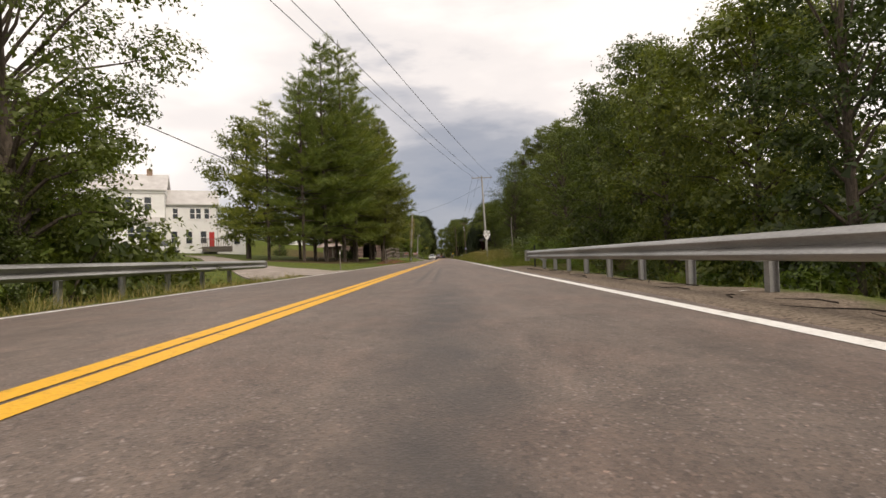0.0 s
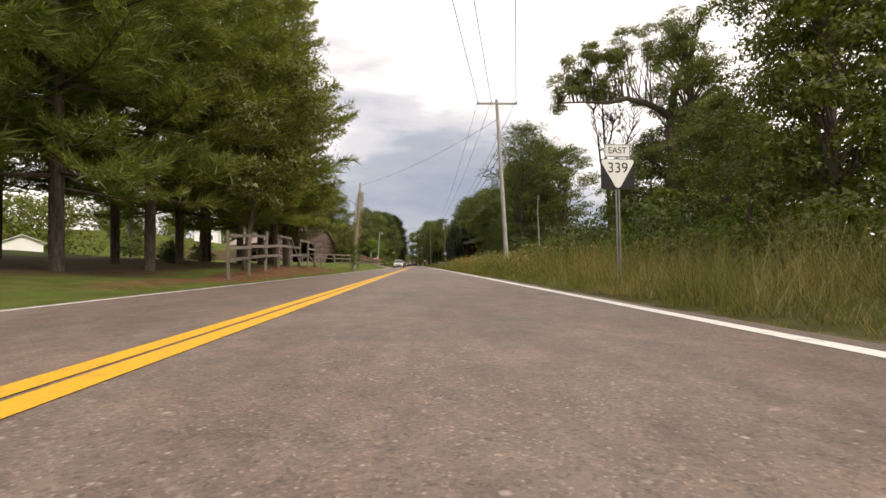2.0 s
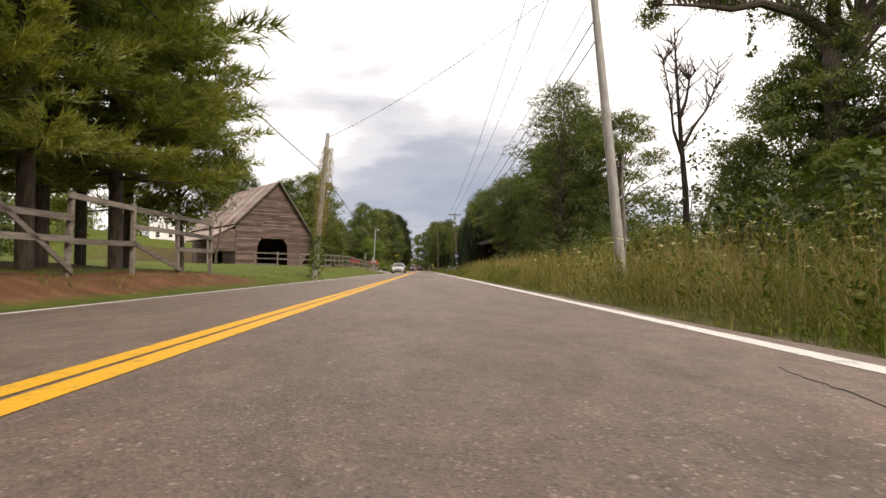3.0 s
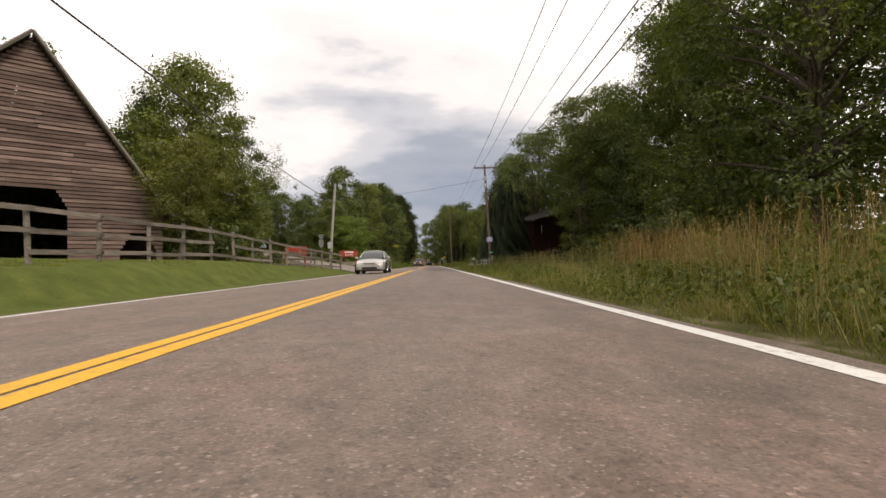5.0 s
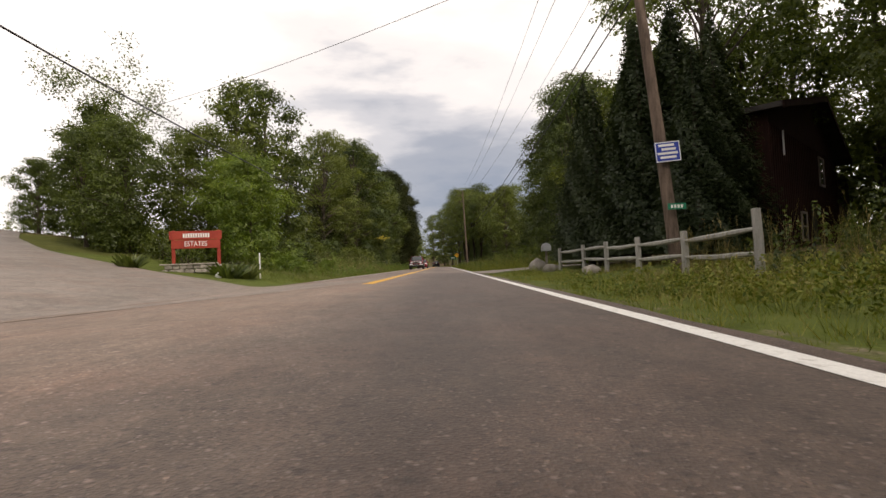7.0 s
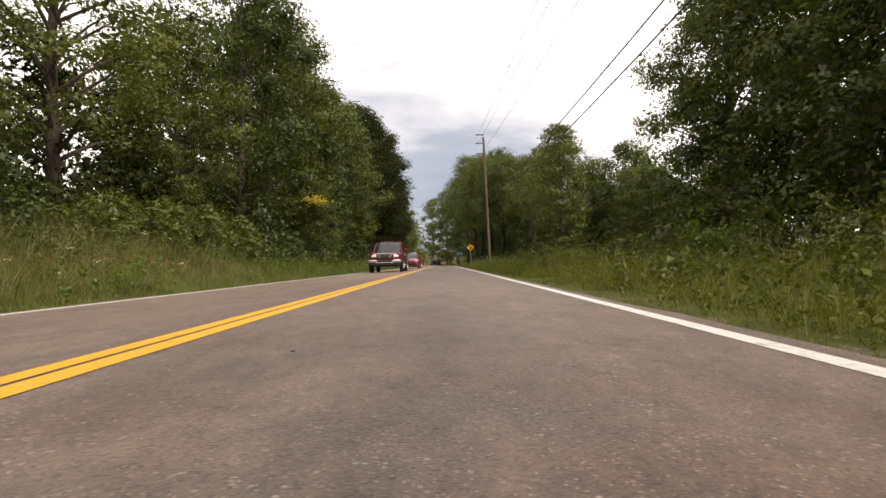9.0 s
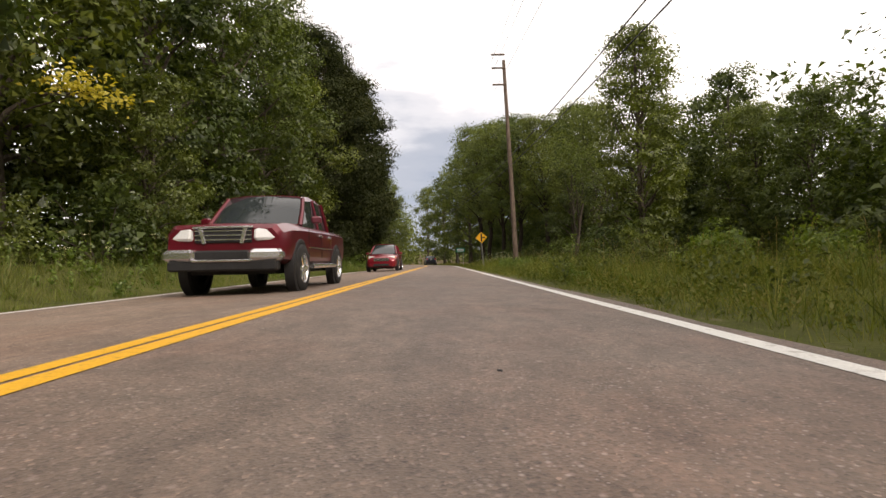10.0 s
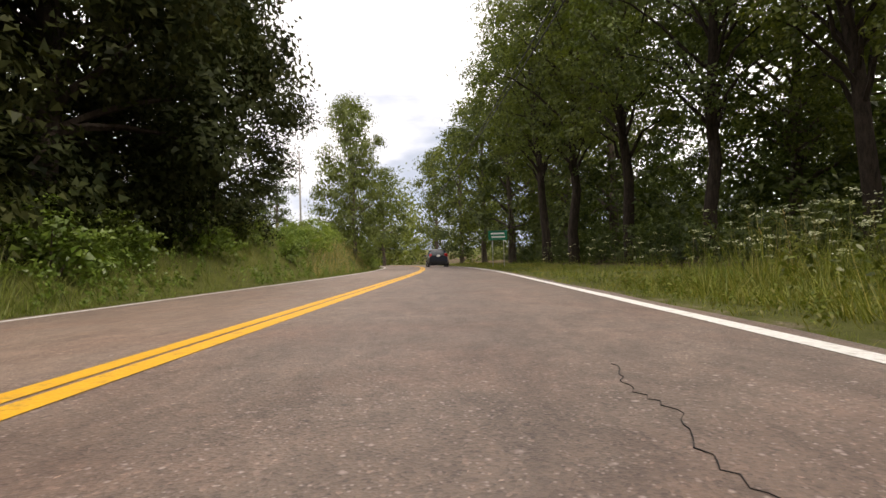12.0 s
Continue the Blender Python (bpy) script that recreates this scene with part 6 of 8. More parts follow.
for p, q in ((1.55, M_TIN), (2.35, M_TIN)):
    z = 11.2 - p
    part("transformer", MB().lathe([(0.0, -0.22), (0.13, -0.22), (0.15, -0.19), (0.15, 0.17), (0.12, 0.22), (0.0, 0.24)], 16, pose(-0.3 * z / 11.2 - 0.12, 1.6 * z / 11.2 - 0.3, z)), q, poleB, "grey equipment can", True)
for k, fz in enumerate((0.985, 0.92, 0.84)):
    m = pose(-0.3 * fz, 1.6 * fz - 0.18, 15.0 * fz)
    part("crossarm", MB().box(-0.95, -0.05, -0.05, 0.0, 0.05, 0.05, m, 0.01), M_POLEBROWN, poleC)
# posters on the brown pole
pb = part("poster", MB().box(-0.31, -0.02, 0, 0.31, 0.0, 0.5, pose(-0.05, 0.15, 2.75, 0, -4, 0)), M_SIGNBLUE, poleB, "blue poster with white lines of lettering")
for i, (a, b) in enumerate(((-0.22, 0.17), (-0.15, 0.2), (-0.26, 0.24), (-0.2, 0.2))):
    part("text_bar", MB().box(a, -0.026, 0.385 - i * 0.1, b, -0.0215, 0.44 - i * 0.1, pose(-0.05, 0.15, 2.75, 0, -4, 0)), M_SIGNWHITE, pb)
for a, b, c, d in ((-0.305, 0.005, 0.305, 0.025), (-0.305, 0.475, 0.305, 0.495), (-0.305, 0.025, -0.285, 0.475), (0.285, 0.025, 0.305, 0.475)):
    part("border", MB().box(a, -0.026, b, c, -0.0215, d, pose(-0.05, 0.15, 2.75, 0, -4, 0)), M_SIGNWHITE, pb)
pg = part("number_plate", MB().box(-0.22, -0.02, 0, 0.22, 0.0, 0.15, pose(0.0, -0.03, 1.55)), M_SIGNGREEN, poleB, "small green plate")
for i in range(4):
    part("number_bar", MB().box(-0.15 + i * 0.08, -0.026, 0.035, -0.10 + i * 0.08, -0.0215, 0.115, pose(0.0, -0.03, 1.55)), M_SIGNWHITE, pg)

# withered vines on the old pole
g = np.random.default_rng(77)
cv, ov = [], []
for i in range(2600):
    f = g.uniform(0.0, 1.0) ** 0.8
    a = g.uniform(0, 2 * np.pi)
    rr = 0.2 + (0.32 if 0.42 < f < 0.92 else 0.16 if f > 0.2 else 0.34) * g.random()
    cv.append((0.55 * f + np.cos(a) * rr, 1.2 * f + np.sin(a) * rr, f * 8.0))
    ov.append((np.cos(a), np.sin(a), 0.1))
cv, ov = np.array(cv), np.array(ov)
low = cv[:, 2] < 2.6
part("creeper", fast_mesh("creeper", leaf_quads(cv[low], ov[low], 0.15, 0.12, 0.3, 5), 4), L_BROAD, poleL, "green creeper leaves")
part("dry_vine", fast_mesh("dry_vine", leaf_quads(cv[~low], ov[~low], 0.26, 0.03, 0.4, 6), 4), L_STRAW, poleL, "withered brown vine")


def cable(a, b, sag, r=0.014, label="black overhead cable slung between poles"):
    a, b = Vector(a), Vector(b)
    pts = [a.lerp(b, i / 18) - Vector((0, 0, sag * 4 * (i / 18) * (1 - i / 18))) for i in range(19)]
    single("overhead_cable", MB().tube(pts, [r] * 19, 5, False), M_WIRE, label, "cable", "overhead cables", smooth=True)


for i in range(3):
    cable(end0[i], endA[i], 1.2, 0.018)
    cable(endA[i], endB[min(i + (i > 1), 3)], 1.3, 0.015)
    cable(endB[min(i + (i > 1), 3)], onC((0.99, 0.93, 0.83)[i]) + Vector((-0.9, 0, 0)), 1.5, 0.010)
for dz, fa in ((0.0, 0.72), (0.5, 0.66)):
    cable(onA(fa), onB(fa + 0.02), 1.1, 0.022)
    cable(onB(fa + 0.02), onC(fa * 0.72), 1.3, 0.022)
    cable(onC(fa * 0.72), (2.0 + float(bend(330)), 335, 9.5 + dz), 1.0, 0.02)
cable(onA(0.88), onL(0.97), 0.5, 0.011)
cable((-13.2, -45, 7.2), (-13.0, 54, 7.0), 0.5, 0.024)
cable(onL(0.72), (-8.6, 64, 8.6), 0.3, 0.022)
lamp_top = Vector((-8.15, 147.2, 7.6))
cable(onL(0.72), lamp_top - Vector((0, 0, 1.9)), 0.7, 0.022)
cable(onB(0.86), lamp_top + Vector((-16, 30, 2)), 0.8, 0.010)
cable(lamp_top - Vector((0, 0, 1.9)), (-8.2, 177, 5.4), 0.25, 0.024)


def yard_lamp(x, y):
    t = thing("street_lamp", (x, y, hgt(x, y)), 0, "grey wooden pole with a small street lamp", "street lamp")
    part("pole", MB().tube([(0, 0, -0.5), (0.12, 0.2, 2.6), (0.26, 0.5, 5.2), (0.36, 0.7, 7.1)], [0.125, 0.115, 0.10, 0.085], 12), M_POLE, t, smooth=True)
    part("arm", MB().tube([(0.36, 0.65, 6.9), (0.56, 0.6, 7.02), (0.79, 0.55, 6.95)], [0.022, 0.022, 0.022], 8), M_GALV, t)
    head = part("lamp_head", MB().lathe([(0.0, 0.14), (0.06, 0.13), (0.10, 0.05), (0.17, 0.0), (0.17, -0.03)], 16, pose(0.81, 0.55, 6.82)), M_TIN, t, "grey lamp hood", True)
    part("globe", MB().lathe([(0.14, -0.03), (0.14, -0.12), (0.09, -0.22), (0.0, -0.25)], 16, pose(0.81, 0.55, 6.82)), M_LAMPGLASS, head, "clear glass globe", True)
    part("meter_box", MB().box(-0.13, -0.26, 1.7, 0.13, -0.14, 2.2, None, 0.015), M_TIN, t, "grey meter box")


yard_lamp(-8.5, 146.5)


def stop_sign(x, y):
    t = thing("stop_sign", (x, y, hgt(x, y)), 68, "grey back of a stop sign with street name blades", "road sign")
    sign_post(t, 2.75)
    octa = [(0.38 * math.cos(a) / math.cos(math.pi / 8), 2.2 + 0.38 * math.sin(a) / math.cos(math.pi / 8)) for a in (math.pi / 8 + i * math.pi / 4 for i in range(8))]
    p = part("plate", MB().prism(octa, 0.014, 0.02), M_SIGNBACK, t, "bare aluminium back")
    part("face", MB().prism([(a * 0.995, 2.2 + (b - 2.2) * 0.995) for a, b in octa], 0.0205, 0.023), M_REDPAINT, p, "red face")
    part("name_blade", MB().box(-0.3, -0.01, 2.64, 0.3, 0.0, 2.79), M_SIGNBACK, t, "weathered pale street name blade")
    part("name_blade", MB().box(-0.01, -0.3, 2.82, 0.0, 0.3, 2.97), M_SIGNBACK, t, "weathered pale street name blade")


stop_sign(-10.3, 151.6)


def estate_sign(x, y, rz, words):
    t = thing("estate_sign", (x, y, hgt(x, y)), rz, "red wooden entrance sign with pale lettering on two posts", "sign", "estate entrance signs")
    for s in (-1, 1):
        part("post", MB().box(s * 1.12 - 0.08, -0.07, -0.3, s * 1.12 + 0.08, 0.07, 1.75, None, 0.015), M_REDPAINT, t)
    b1 = part("board", MB().box(-1.3, -0.115, 1.36, 1.3, -0.072, 1.72, None, 0.008), M_REDPAINT, t)
    b2 = part("board", MB().box(-1.2, -0.115, 0.98, 1.2, -0.072, 1.34, None, 0.008), M_REDPAINT, t)
    if words:
        up = Matrix.Rotation(radians(90), 4, "X")
        xs = -0.62
        for i in range(11):
            w = 0.085
            part("letter_bar", MB().box(xs, -0.125, 1.44, xs + w, -0.116, 1.62), M_SIGNWHITE, b1)
            xs += 0.122
        text_part("sign_word", "ESTATES", 0.30, M_SIGNWHITE, b2, Matrix.Translation((0.0, -0.120, 1.17)) @ up, "pale raised letters")
    return t


estate_sign(-10.6, 168.6, 14, True).scale = (0.82, 0.9, 1.04)
estate_sign(-11.8, 148.4, 60, False)


def stone_bed(x, y):
    t = thing("stone_wall", (x, y, hgt(x, y)), 14, "low dry-stone wall under the entrance sign", "wall")
    r = random.Random(4)
    for row in range(2):
        k = -1.2 + row * 0.1
        while k < 1.1:
            w = r.uniform(0.22, 0.42)
            m = pose(k + w / 2, r.uniform(-0.04, 0.04), 0.02 + row * 0.2, r.uniform(-4, 4), r.uniform(-4, 4), r.uniform(-8, 8))
            part("stone", MB().box(-w / 2, -0.16, 0, w / 2, 0.16, 0.19, m, 0.035), M_STONE, t)
            k += w + 0.015
    for i in range(2):
        part("capstone", MB().box(-1.3 + i * 1.25, -0.2, 0.42, -0.08 + i * 1.25, 0.2, 0.49, None, 0.02), M_STONE, t)
    t.scale = (0.9, 0.9, 0.85)


stone_bed(-10.3, 167.5)


def sword_plant(x, y, k):
    g = np.random.default_rng(int(x * -10 + y))
    n = 130
    a = g.uniform(0, 2 * np.pi, n)
    d = np.stack([np.cos(a), np.sin(a), g.uniform(0.6, 2.2, n)], 1)
    d /= np.linalg.norm(d, axis=1, keepdims=True)
    le = g.uniform(0.5, 1.0, (n, 1)) * k
    b = np.stack([np.cos(a), np.sin(a), np.zeros(n)], 1) * g.uniform(0, 0.35, (n, 1)) * k
    s = np.stack([-np.sin(a), np.cos(a), np.zeros(n)], 1) * 0.028
    co = np.stack([b - s, b + s, b + d * le * 0.6 + s * 0.9 + [0, 0, 0.05], b + d * le - [0, 0, 0.06]], 1).reshape(-1, 3)
    t = thing("yucca_plant", (x, y, hgt(x, y) - 0.02), 0, "clump of stiff sword-leaved yucca", "plant")
    part("leaves", fast_mesh("leaves", co, 4), L_OLIVE, t)


for x, y, k in ((-8.6, 167.2, 1.0), (-8.2, 168.0, 0.85), (-9.1, 167.8, 0.8), (-12.3, 166.6, 0.9)):
    sword_plant(x, y, k)


def marker_stake(x, y, h, mat, label):
    t = thing("marker_stake", (x, y, hgt(x, y)), 0, label, "marker stake")
    part("stake", MB().tube([(0, 0, -0.2), (0, 0, h * 0.96), (0, 0, h)], [0.03, 0.03, 0.018], 8), mat, t, smooth=True)
    part("band", MB().tube([(0, 0, h * 0.78), (0, 0, h * 0.9)], [0.0325, 0.0325], 8), M_SIGNWHITE, t)


marker_stake(-7.9, 168.8, 1.15, M_TRIM, "white plastic marker stake in the grass")
marker_stake(-6.6, 31.0, 1.25, M_WOODGREY, "thin grey marker stake on the lawn edge")


# ---- fences ----
def board_fence(name, pts, label, h=1.25, rails=3, broken=(), gap=2.4, wonk=0.03, lone=(), drop=0.74):
    """Posts along a line with boards between them; broken holds (bay, rail) pairs that are missing, lone those with one end fallen."""
    t = thing(name, (pts[0][0], pts[0][1], hgt(*pts[0])), 0, label, "fence")
    base = Vector(t.location)
    r = random.Random(len(pts) + int(pts[0][1]))
    posts = []
    for a, b in zip(pts, pts[1:]):
        d = Vector(b) - Vector(a)
        n = max(1, round(d.length / gap))
        posts += [Vector(a) + d * (i / n) for i in range(n)]
    posts.append(Vector(pts[-1]))
    tops = []
    for p in posts:
        z = hgt(p.x, p.y)
        hh = h * r.uniform(0.97, 1.08)
        lx, ly = r.uniform(-wonk, wonk), r.uniform(-wonk, wonk)
        part("post", MB().box(-0.05, -0.05, -0.4, 0.05, 0.05, hh, Matrix.Translation(Vector((p.x, p.y, z)) - base) @ pose(0, 0, 0, degrees(lx), degrees(ly), r.uniform(-6, 6)), 0.01), M_WOODGREY, t)
        tops.append(Vector((p.x, p.y, z)) - base)
    for i, (a, b) in enumerate(zip(tops, tops[1:])):
        for k in range(rails):
            if (i, k) in broken:
                continue
            f = h * (0.93 - k * (drop / max(rails - 1, 1)))
            ja, jb = r.uniform(-0.03, 0.03), r.uniform(-0.03, 0.03)
            if (i, k) in lone:
                jb = -f + 0.12
            p, q = a + Vector((0.075, 0, f + ja)), b + Vector((0.075, 0, f + jb))
            d = (q - p)
            side = Vector((d.y, -d.x, 0)).normalized() * 0.018
            up = Vector((0, 0, 0.062))
            e = d.normalized() * 0.08
            vs = [p - e - side - up, q + e - side - up, q + e + side - up, p - e + side - up, p - e - side + up, q + e - side + up, q + e + side + up, p - e + side + up]
            part("rail", MB().add(vs, [(0, 3, 2, 1), (4, 5, 6, 7), (0, 1, 5, 4), (1, 2, 6, 5), (2, 3, 7, 6), (3, 0, 4, 7)]), M_WOODGREY, t)
    return t


def degrees(v):
    return v * 180 / math.pi


board_fence("paddock_fence", [(-7.6, 62.2), (-7.75, 81.4)], "weathered grey board fence with broken rails on a clay bank", 1.8, 3, {(2, 0), (5, 1), (3, 2)}, 2.4, 0.06, {(4, 0), (6, 2)}, 0.52)
board_fence("paddock_fence", [(-15.5, 110), (-11.0, 108.0), (-9.6, 112)], "weathered grey paddock fence by the barn", 1.3, 3, {(1, 2)}, 2.3)
board_fence("paddock_fence", [(-9.6, 112), (-9.55, 122), (-9.3, 131), (-8.5, 140), (-7.7, 146.6)], "weathered grey board fence along the pasture", 1.35, 3, {(1, 2), (6, 1), (9, 2)}, 2.5)
board_fence("paddock_fence", [(-8.6, 141.5), (-13, 143.6), (-20, 146)], "grey board fence turning along the side road", 1.2, 3, {(2, 1)}, 2.5)


def split_rail(pts):
    t = thing("split_rail_fence", (*pts[0], hgt(*pts[0])), 0, "grey split-rail fence with two rough rails", "fence")
    base = Vector(t.location)
    r = random.Random(9)
    posts = []
    for a, b in zip(pts, pts[1:]):
        d = Vector(b) - Vector(a)
        n = max(1, round(d.length / 2.7))
        posts += [Vector(a) + d * (i / n) for i in range(n)]
    posts.append(Vector(pts[-1]))
    P = [Vector((p.x, p.y, hgt(p.x, p.y))) - base for p in posts]
    for i, p in enumerate(P):
        part("post", MB().tube([p + Vector((0, 0, -0.4)), p + Vector((0.01, 0, 0.6)), p + Vector((0, 0.02, 1.2 if i == 0 else 1.0))], [0.085, 0.08, 0.075], 7), M_POLE, t)
    for a, b in zip(P, P[1:]):
        for h in (0.42, 0.82):
            p, q = a + Vector((0, 0, h + r.uniform(-0.04, 0.04))), b + Vector((0, 0, h + r.uniform(-0.05, 0.05)))
            m = p.lerp(q, 0.5) + Vector((0, 0, r.uniform(-0.05, 0.02)))
            part("rail", MB().tube([p, p.lerp(m, 0.5), m, m.lerp(q, 0.5), q], [0.03, 0.055, 0.06, 0.055, 0.03], 6), M_POLE, t)


split_rail([(5.72, 155.0), (5.62, 160.2), (5.6, 165.6), (5.3, 168.2)])


def boulder(x, y, s, seed, mat=None, label="rounded grey boulder at the entrance"):
    bm = bmesh.new()
    bmesh.ops.create_icosphere(bm, subdivisions=3, radius=1)
    for v in bm.verts:
        k = 1 + 0.22 * noise.noise(v.co * 1.3 + Vector((seed, 0, 0))) + 0.06 * noise.noise(v.co * 4 + Vector((0, seed, 0)))
        v.co = Vector((v.co.x * s[0], v.co.y * s[1], v.co.z * s[2])) * k
    me = bpy.data.meshes.new("boulder")
    bm.to_mesh(me)
    bm.free()
    me.shade_smooth()
    ob = single("boulder", me, mat or M_STONE, label, "rock", "entrance boulders")
    ob.location = (x, y, hgt(x, y) + s[2] * 0.45)


boulder(4.75, 170.6, (0.42, 0.38, 0.42), 1)
boulder(4.95, 168.6, (0.36, 0.32, 0.26), 2)
boulder(-8.9, 166.9, (0.13, 0.12, 0.15), 4, M_SIGNWHITE, "small white painted stone beside the entrance wall")
boulder(5.25, 163.4, (0.30, 0.3, 0.2), 3)


def entrance_box(x, y):
    t = thing("mailbox", (x, y, hgt(x, y)), -6, "grey mailbox on a wooden post by the boulders", "mailbox")
    part("post", MB().box(-0.05, -0.05, -0.3, 0.05, 0.05, 0.95, None, 0.01), M_WOODGREY, t)
    arch = [(-0.2, 0.95), (0.2, 0.95)] + [(0.2 * math.cos(a), 1.12 + 0.18 * math.sin(a)) for a in np.linspace(0, math.pi, 9)]
    box = part("box", MB().prism(arch, -0.3, 0.3), M_SIGNBACK, t, "dull metal box", True)
    part("lid", MB().prism([(a * 0.97, 0.955 + (b - 0.95) * 0.97) for a, b in arch], -0.315, -0.301), M_TIN, box)


entrance_box(5.0, 169.6)


# ---- white farmhouse ----
def sash_window(t, m, w, h, trim=None, label="white sash frame"):
    """A two-sash window, set into the wall's face; m stands at its middle, y outwards is -."""
    f = part("window", MB().box(-w / 2 - 0.09, -0.05, -h / 2 - 0.09, -w / 2, 0.02, h / 2 + 0.09, m).box(w / 2, -0.05, -h / 2 - 0.09, w / 2 + 0.09, 0.02, h / 2 + 0.09, m).box(-w / 2, -0.05, h / 2, w / 2, 0.02, h / 2 + 0.09, m).box(-w / 2, -0.07, -h / 2 - 0.09, w / 2, 0.02, -h / 2, m).box(-w / 2, -0.035, -0.03, w / 2, 0.01, 0.03, m), trim or M_TRIM, t, label)
    for a, b in ((-h / 2, -0.03), (0.03, h / 2)):
        part("pane", MB().box(-w / 2, -0.02, a, w / 2, -0.012, b, m), M_PANE, f)
    return f


def gable_roof(t, x0, x1, y0, y1, z, rise, mat, along="x", over=0.4, name="roof"):
    mb = MB()
    th = 0.12
    if along == "x":
        ym = (y0 + y1) / 2
        out = [(y0 - over, z - over * rise / (ym - y0)), (ym, z + rise), (y1 + over, z - over * rise / (ym - y0)), (y1 + over, z - over * rise / (ym - y0) + th), (ym, z + rise + th), (y0 - over, z - over * rise / (ym - y0) + th)]
        mb.loft([[(x, a, b) for a, b in out] for x in (x0 - over, x1 + over)])
    else:
        xm = (x0 + x1) / 2
        out = [(x0 - over, z - over * rise / (xm - x0)), (xm, z + rise), (x1 + over, z - over * rise / (xm - x0)), (x1 + over, z - over * rise / (xm - x0) + th), (xm, z + rise + th), (x0 - over, z - over * rise / (xm - x0) + th)]
        mb.loft([[(a, y, b) for a, b in out] for y in (y0 - over, y1 + over)])
    return part(name, mb, mat, t)


def farmhouse():
    X, Y = -41.5, 65.6
    z0 = 3.06
    t = thing("farmhouse", (X, Y, z0), 25, "white two-storey farmhouse with a pale metal roof", "house")
    t.scale = (0.95, 1.0, 1.1)
    # main block, lower rear wing and small side addition
    part("wall", MB().box(-5.0, 0, -1.5, 5.0, 8, 7.0), M_SIDING, t, "white lapped siding")
    part("cornice", MB().box(-5.15, -0.18, 6.55, 5.15, 8.15, 7.0), M_TRIM, t)
    part("gable", MB().add([(-5, 0.0, 7.0), (-5, 8, 7.0), (-5, 4, 9.1), (5, 0.0, 7.0), (5, 8, 7.0), (5, 4, 9.1)], [(0, 1, 2), (3, 5, 4), (0, 2, 5, 3), (1, 4, 5, 2)]), M_SIDING, t)
    gable_roof(t, -5, 5, 0, 8, 7.05, 2.2, M_ROOFTIN)
    part("wall", MB().box(5.0, 2.2, -1.5, 11.6, 8.5, 5.6), M_SIDING, t, "white lapped siding")
    gable_roof(t, 5.4, 11.6, 2.2, 8.5, 5.6, 1.9, M_ROOFTIN)
    part("wall", MB().prism([(11.6, -1.5), (15.6, -1.5), (15.6, 1.75), (11.6, 3.0)], 3.2, 7.2), M_SIDING, t, "white lapped siding")
    part("roof", MB().prism([(11.5, 3.05), (15.9, 1.7), (15.9, 1.82), (11.5, 3.17)], 3.0, 7.4), M_ROOFTIN, t, "pale lean-to roof")
    # clapboards of the main faces
    lap = MB().box(-5.0, -0.03, 0, 5.0, 0.0, 0.03)
    me = lap.mesh("clapboard")
    for i in range(44):
        ob = part("clapboard", me, M_SIDING, t)
        ob.location = (0, 0, 0.1 + i * 0.15)
    me = MB().box(5.03, 2.17, 0, 11.6, 2.2, 0.03).mesh("clapboard")
    for i in range(36):
        ob = part("clapboard", me, M_SIDING, t)
        ob.location = (0, 0, 0.1 + i * 0.15)
    for dx in (-3.8, -1.6, 0.7, 3.0):
        sash_window(t, pose(dx, -0.03, 5.3), 0.8, 1.5)
    for dx in (6.2, 8.4, 9.2, 10.3):
        sash_window(t, pose(dx, 2.15, 4.3), 0.6, 1.25)
    for dx in (6.0, 7.9, 9.8):
        sash_window(t, pose(dx, 2.15, 1.3), 0.75, 1.5)
    sash_window(t, pose(14.4, 3.17, 0.9), 0.8, 1.0)
    # enclosed front porch
    part("porch_wall", MB().box(-4.6, -2.2, -1.5, 4.7, -0.05, 2.9), M_SIDING, t, "white enclosed porch")
    part("porch_roof", MB().loft([[(-4.9, -2.6, 2.85), (-4.9, -0.05, 3.6), (-4.9, -0.05, 3.72), (-4.9, -2.6, 2.97)], [(5.0, -2.6, 2.85), (5.0, -0.05, 3.6), (5.0, -0.05, 3.72), (5.0, -2.6, 2.97)]]), M_ROOFTIN, t, "shallow porch roof")
    for dx in (-3.6, -2.7, -1.8, 1.2, 2.2, 3.2):
        sash_window(t, pose(dx, -2.2, 1.65), 0.72, 1.5)
    part("porch_door", MB().box(-0.75, -2.26, -0.1, 0.15, -2.2, 2.1), M_TRIM, t)
    part("foundation_box", MB().box(-4.0, -3.4, -1.2, -1.6, -2.25, 0.35, None, 0.03), M_BRICK, t, "brown brick steps")
    part("red_door", MB().box(10.55, 2.12, -0.1, 11.25, 2.19, 1.95), M_RED_DOOR, t, "red entrance door")
    part("chimney", MB().box(2.6, 3.6, 8.2, 3.3, 4.4, 10.0, None, 0.02), M_BRICK, t)
    part("downpipe", MB().tube([(11.72, 2.1, 5.5), (11.72, 2.1, -0.5)], [0.05, 0.05], 8), M_TIN, t)
    deck = part("deck", MB().box(9.6, 0.2, -0.6, 13.6, 2.1, 0.05), M_WOODGREY, t, "weathered timber deck")
    for i in range(14):
        part("baluster", MB().box(9.65 + i * 0.3, 0.2, 0.05, 9.7 + i * 0.3, 0.25, 0.95), M_WOODGREY, deck)
    part("handrail", MB().box(9.6, 0.17, 0.95, 13.65, 0.28, 1.03), M_WOODGREY, deck)


farmhouse()


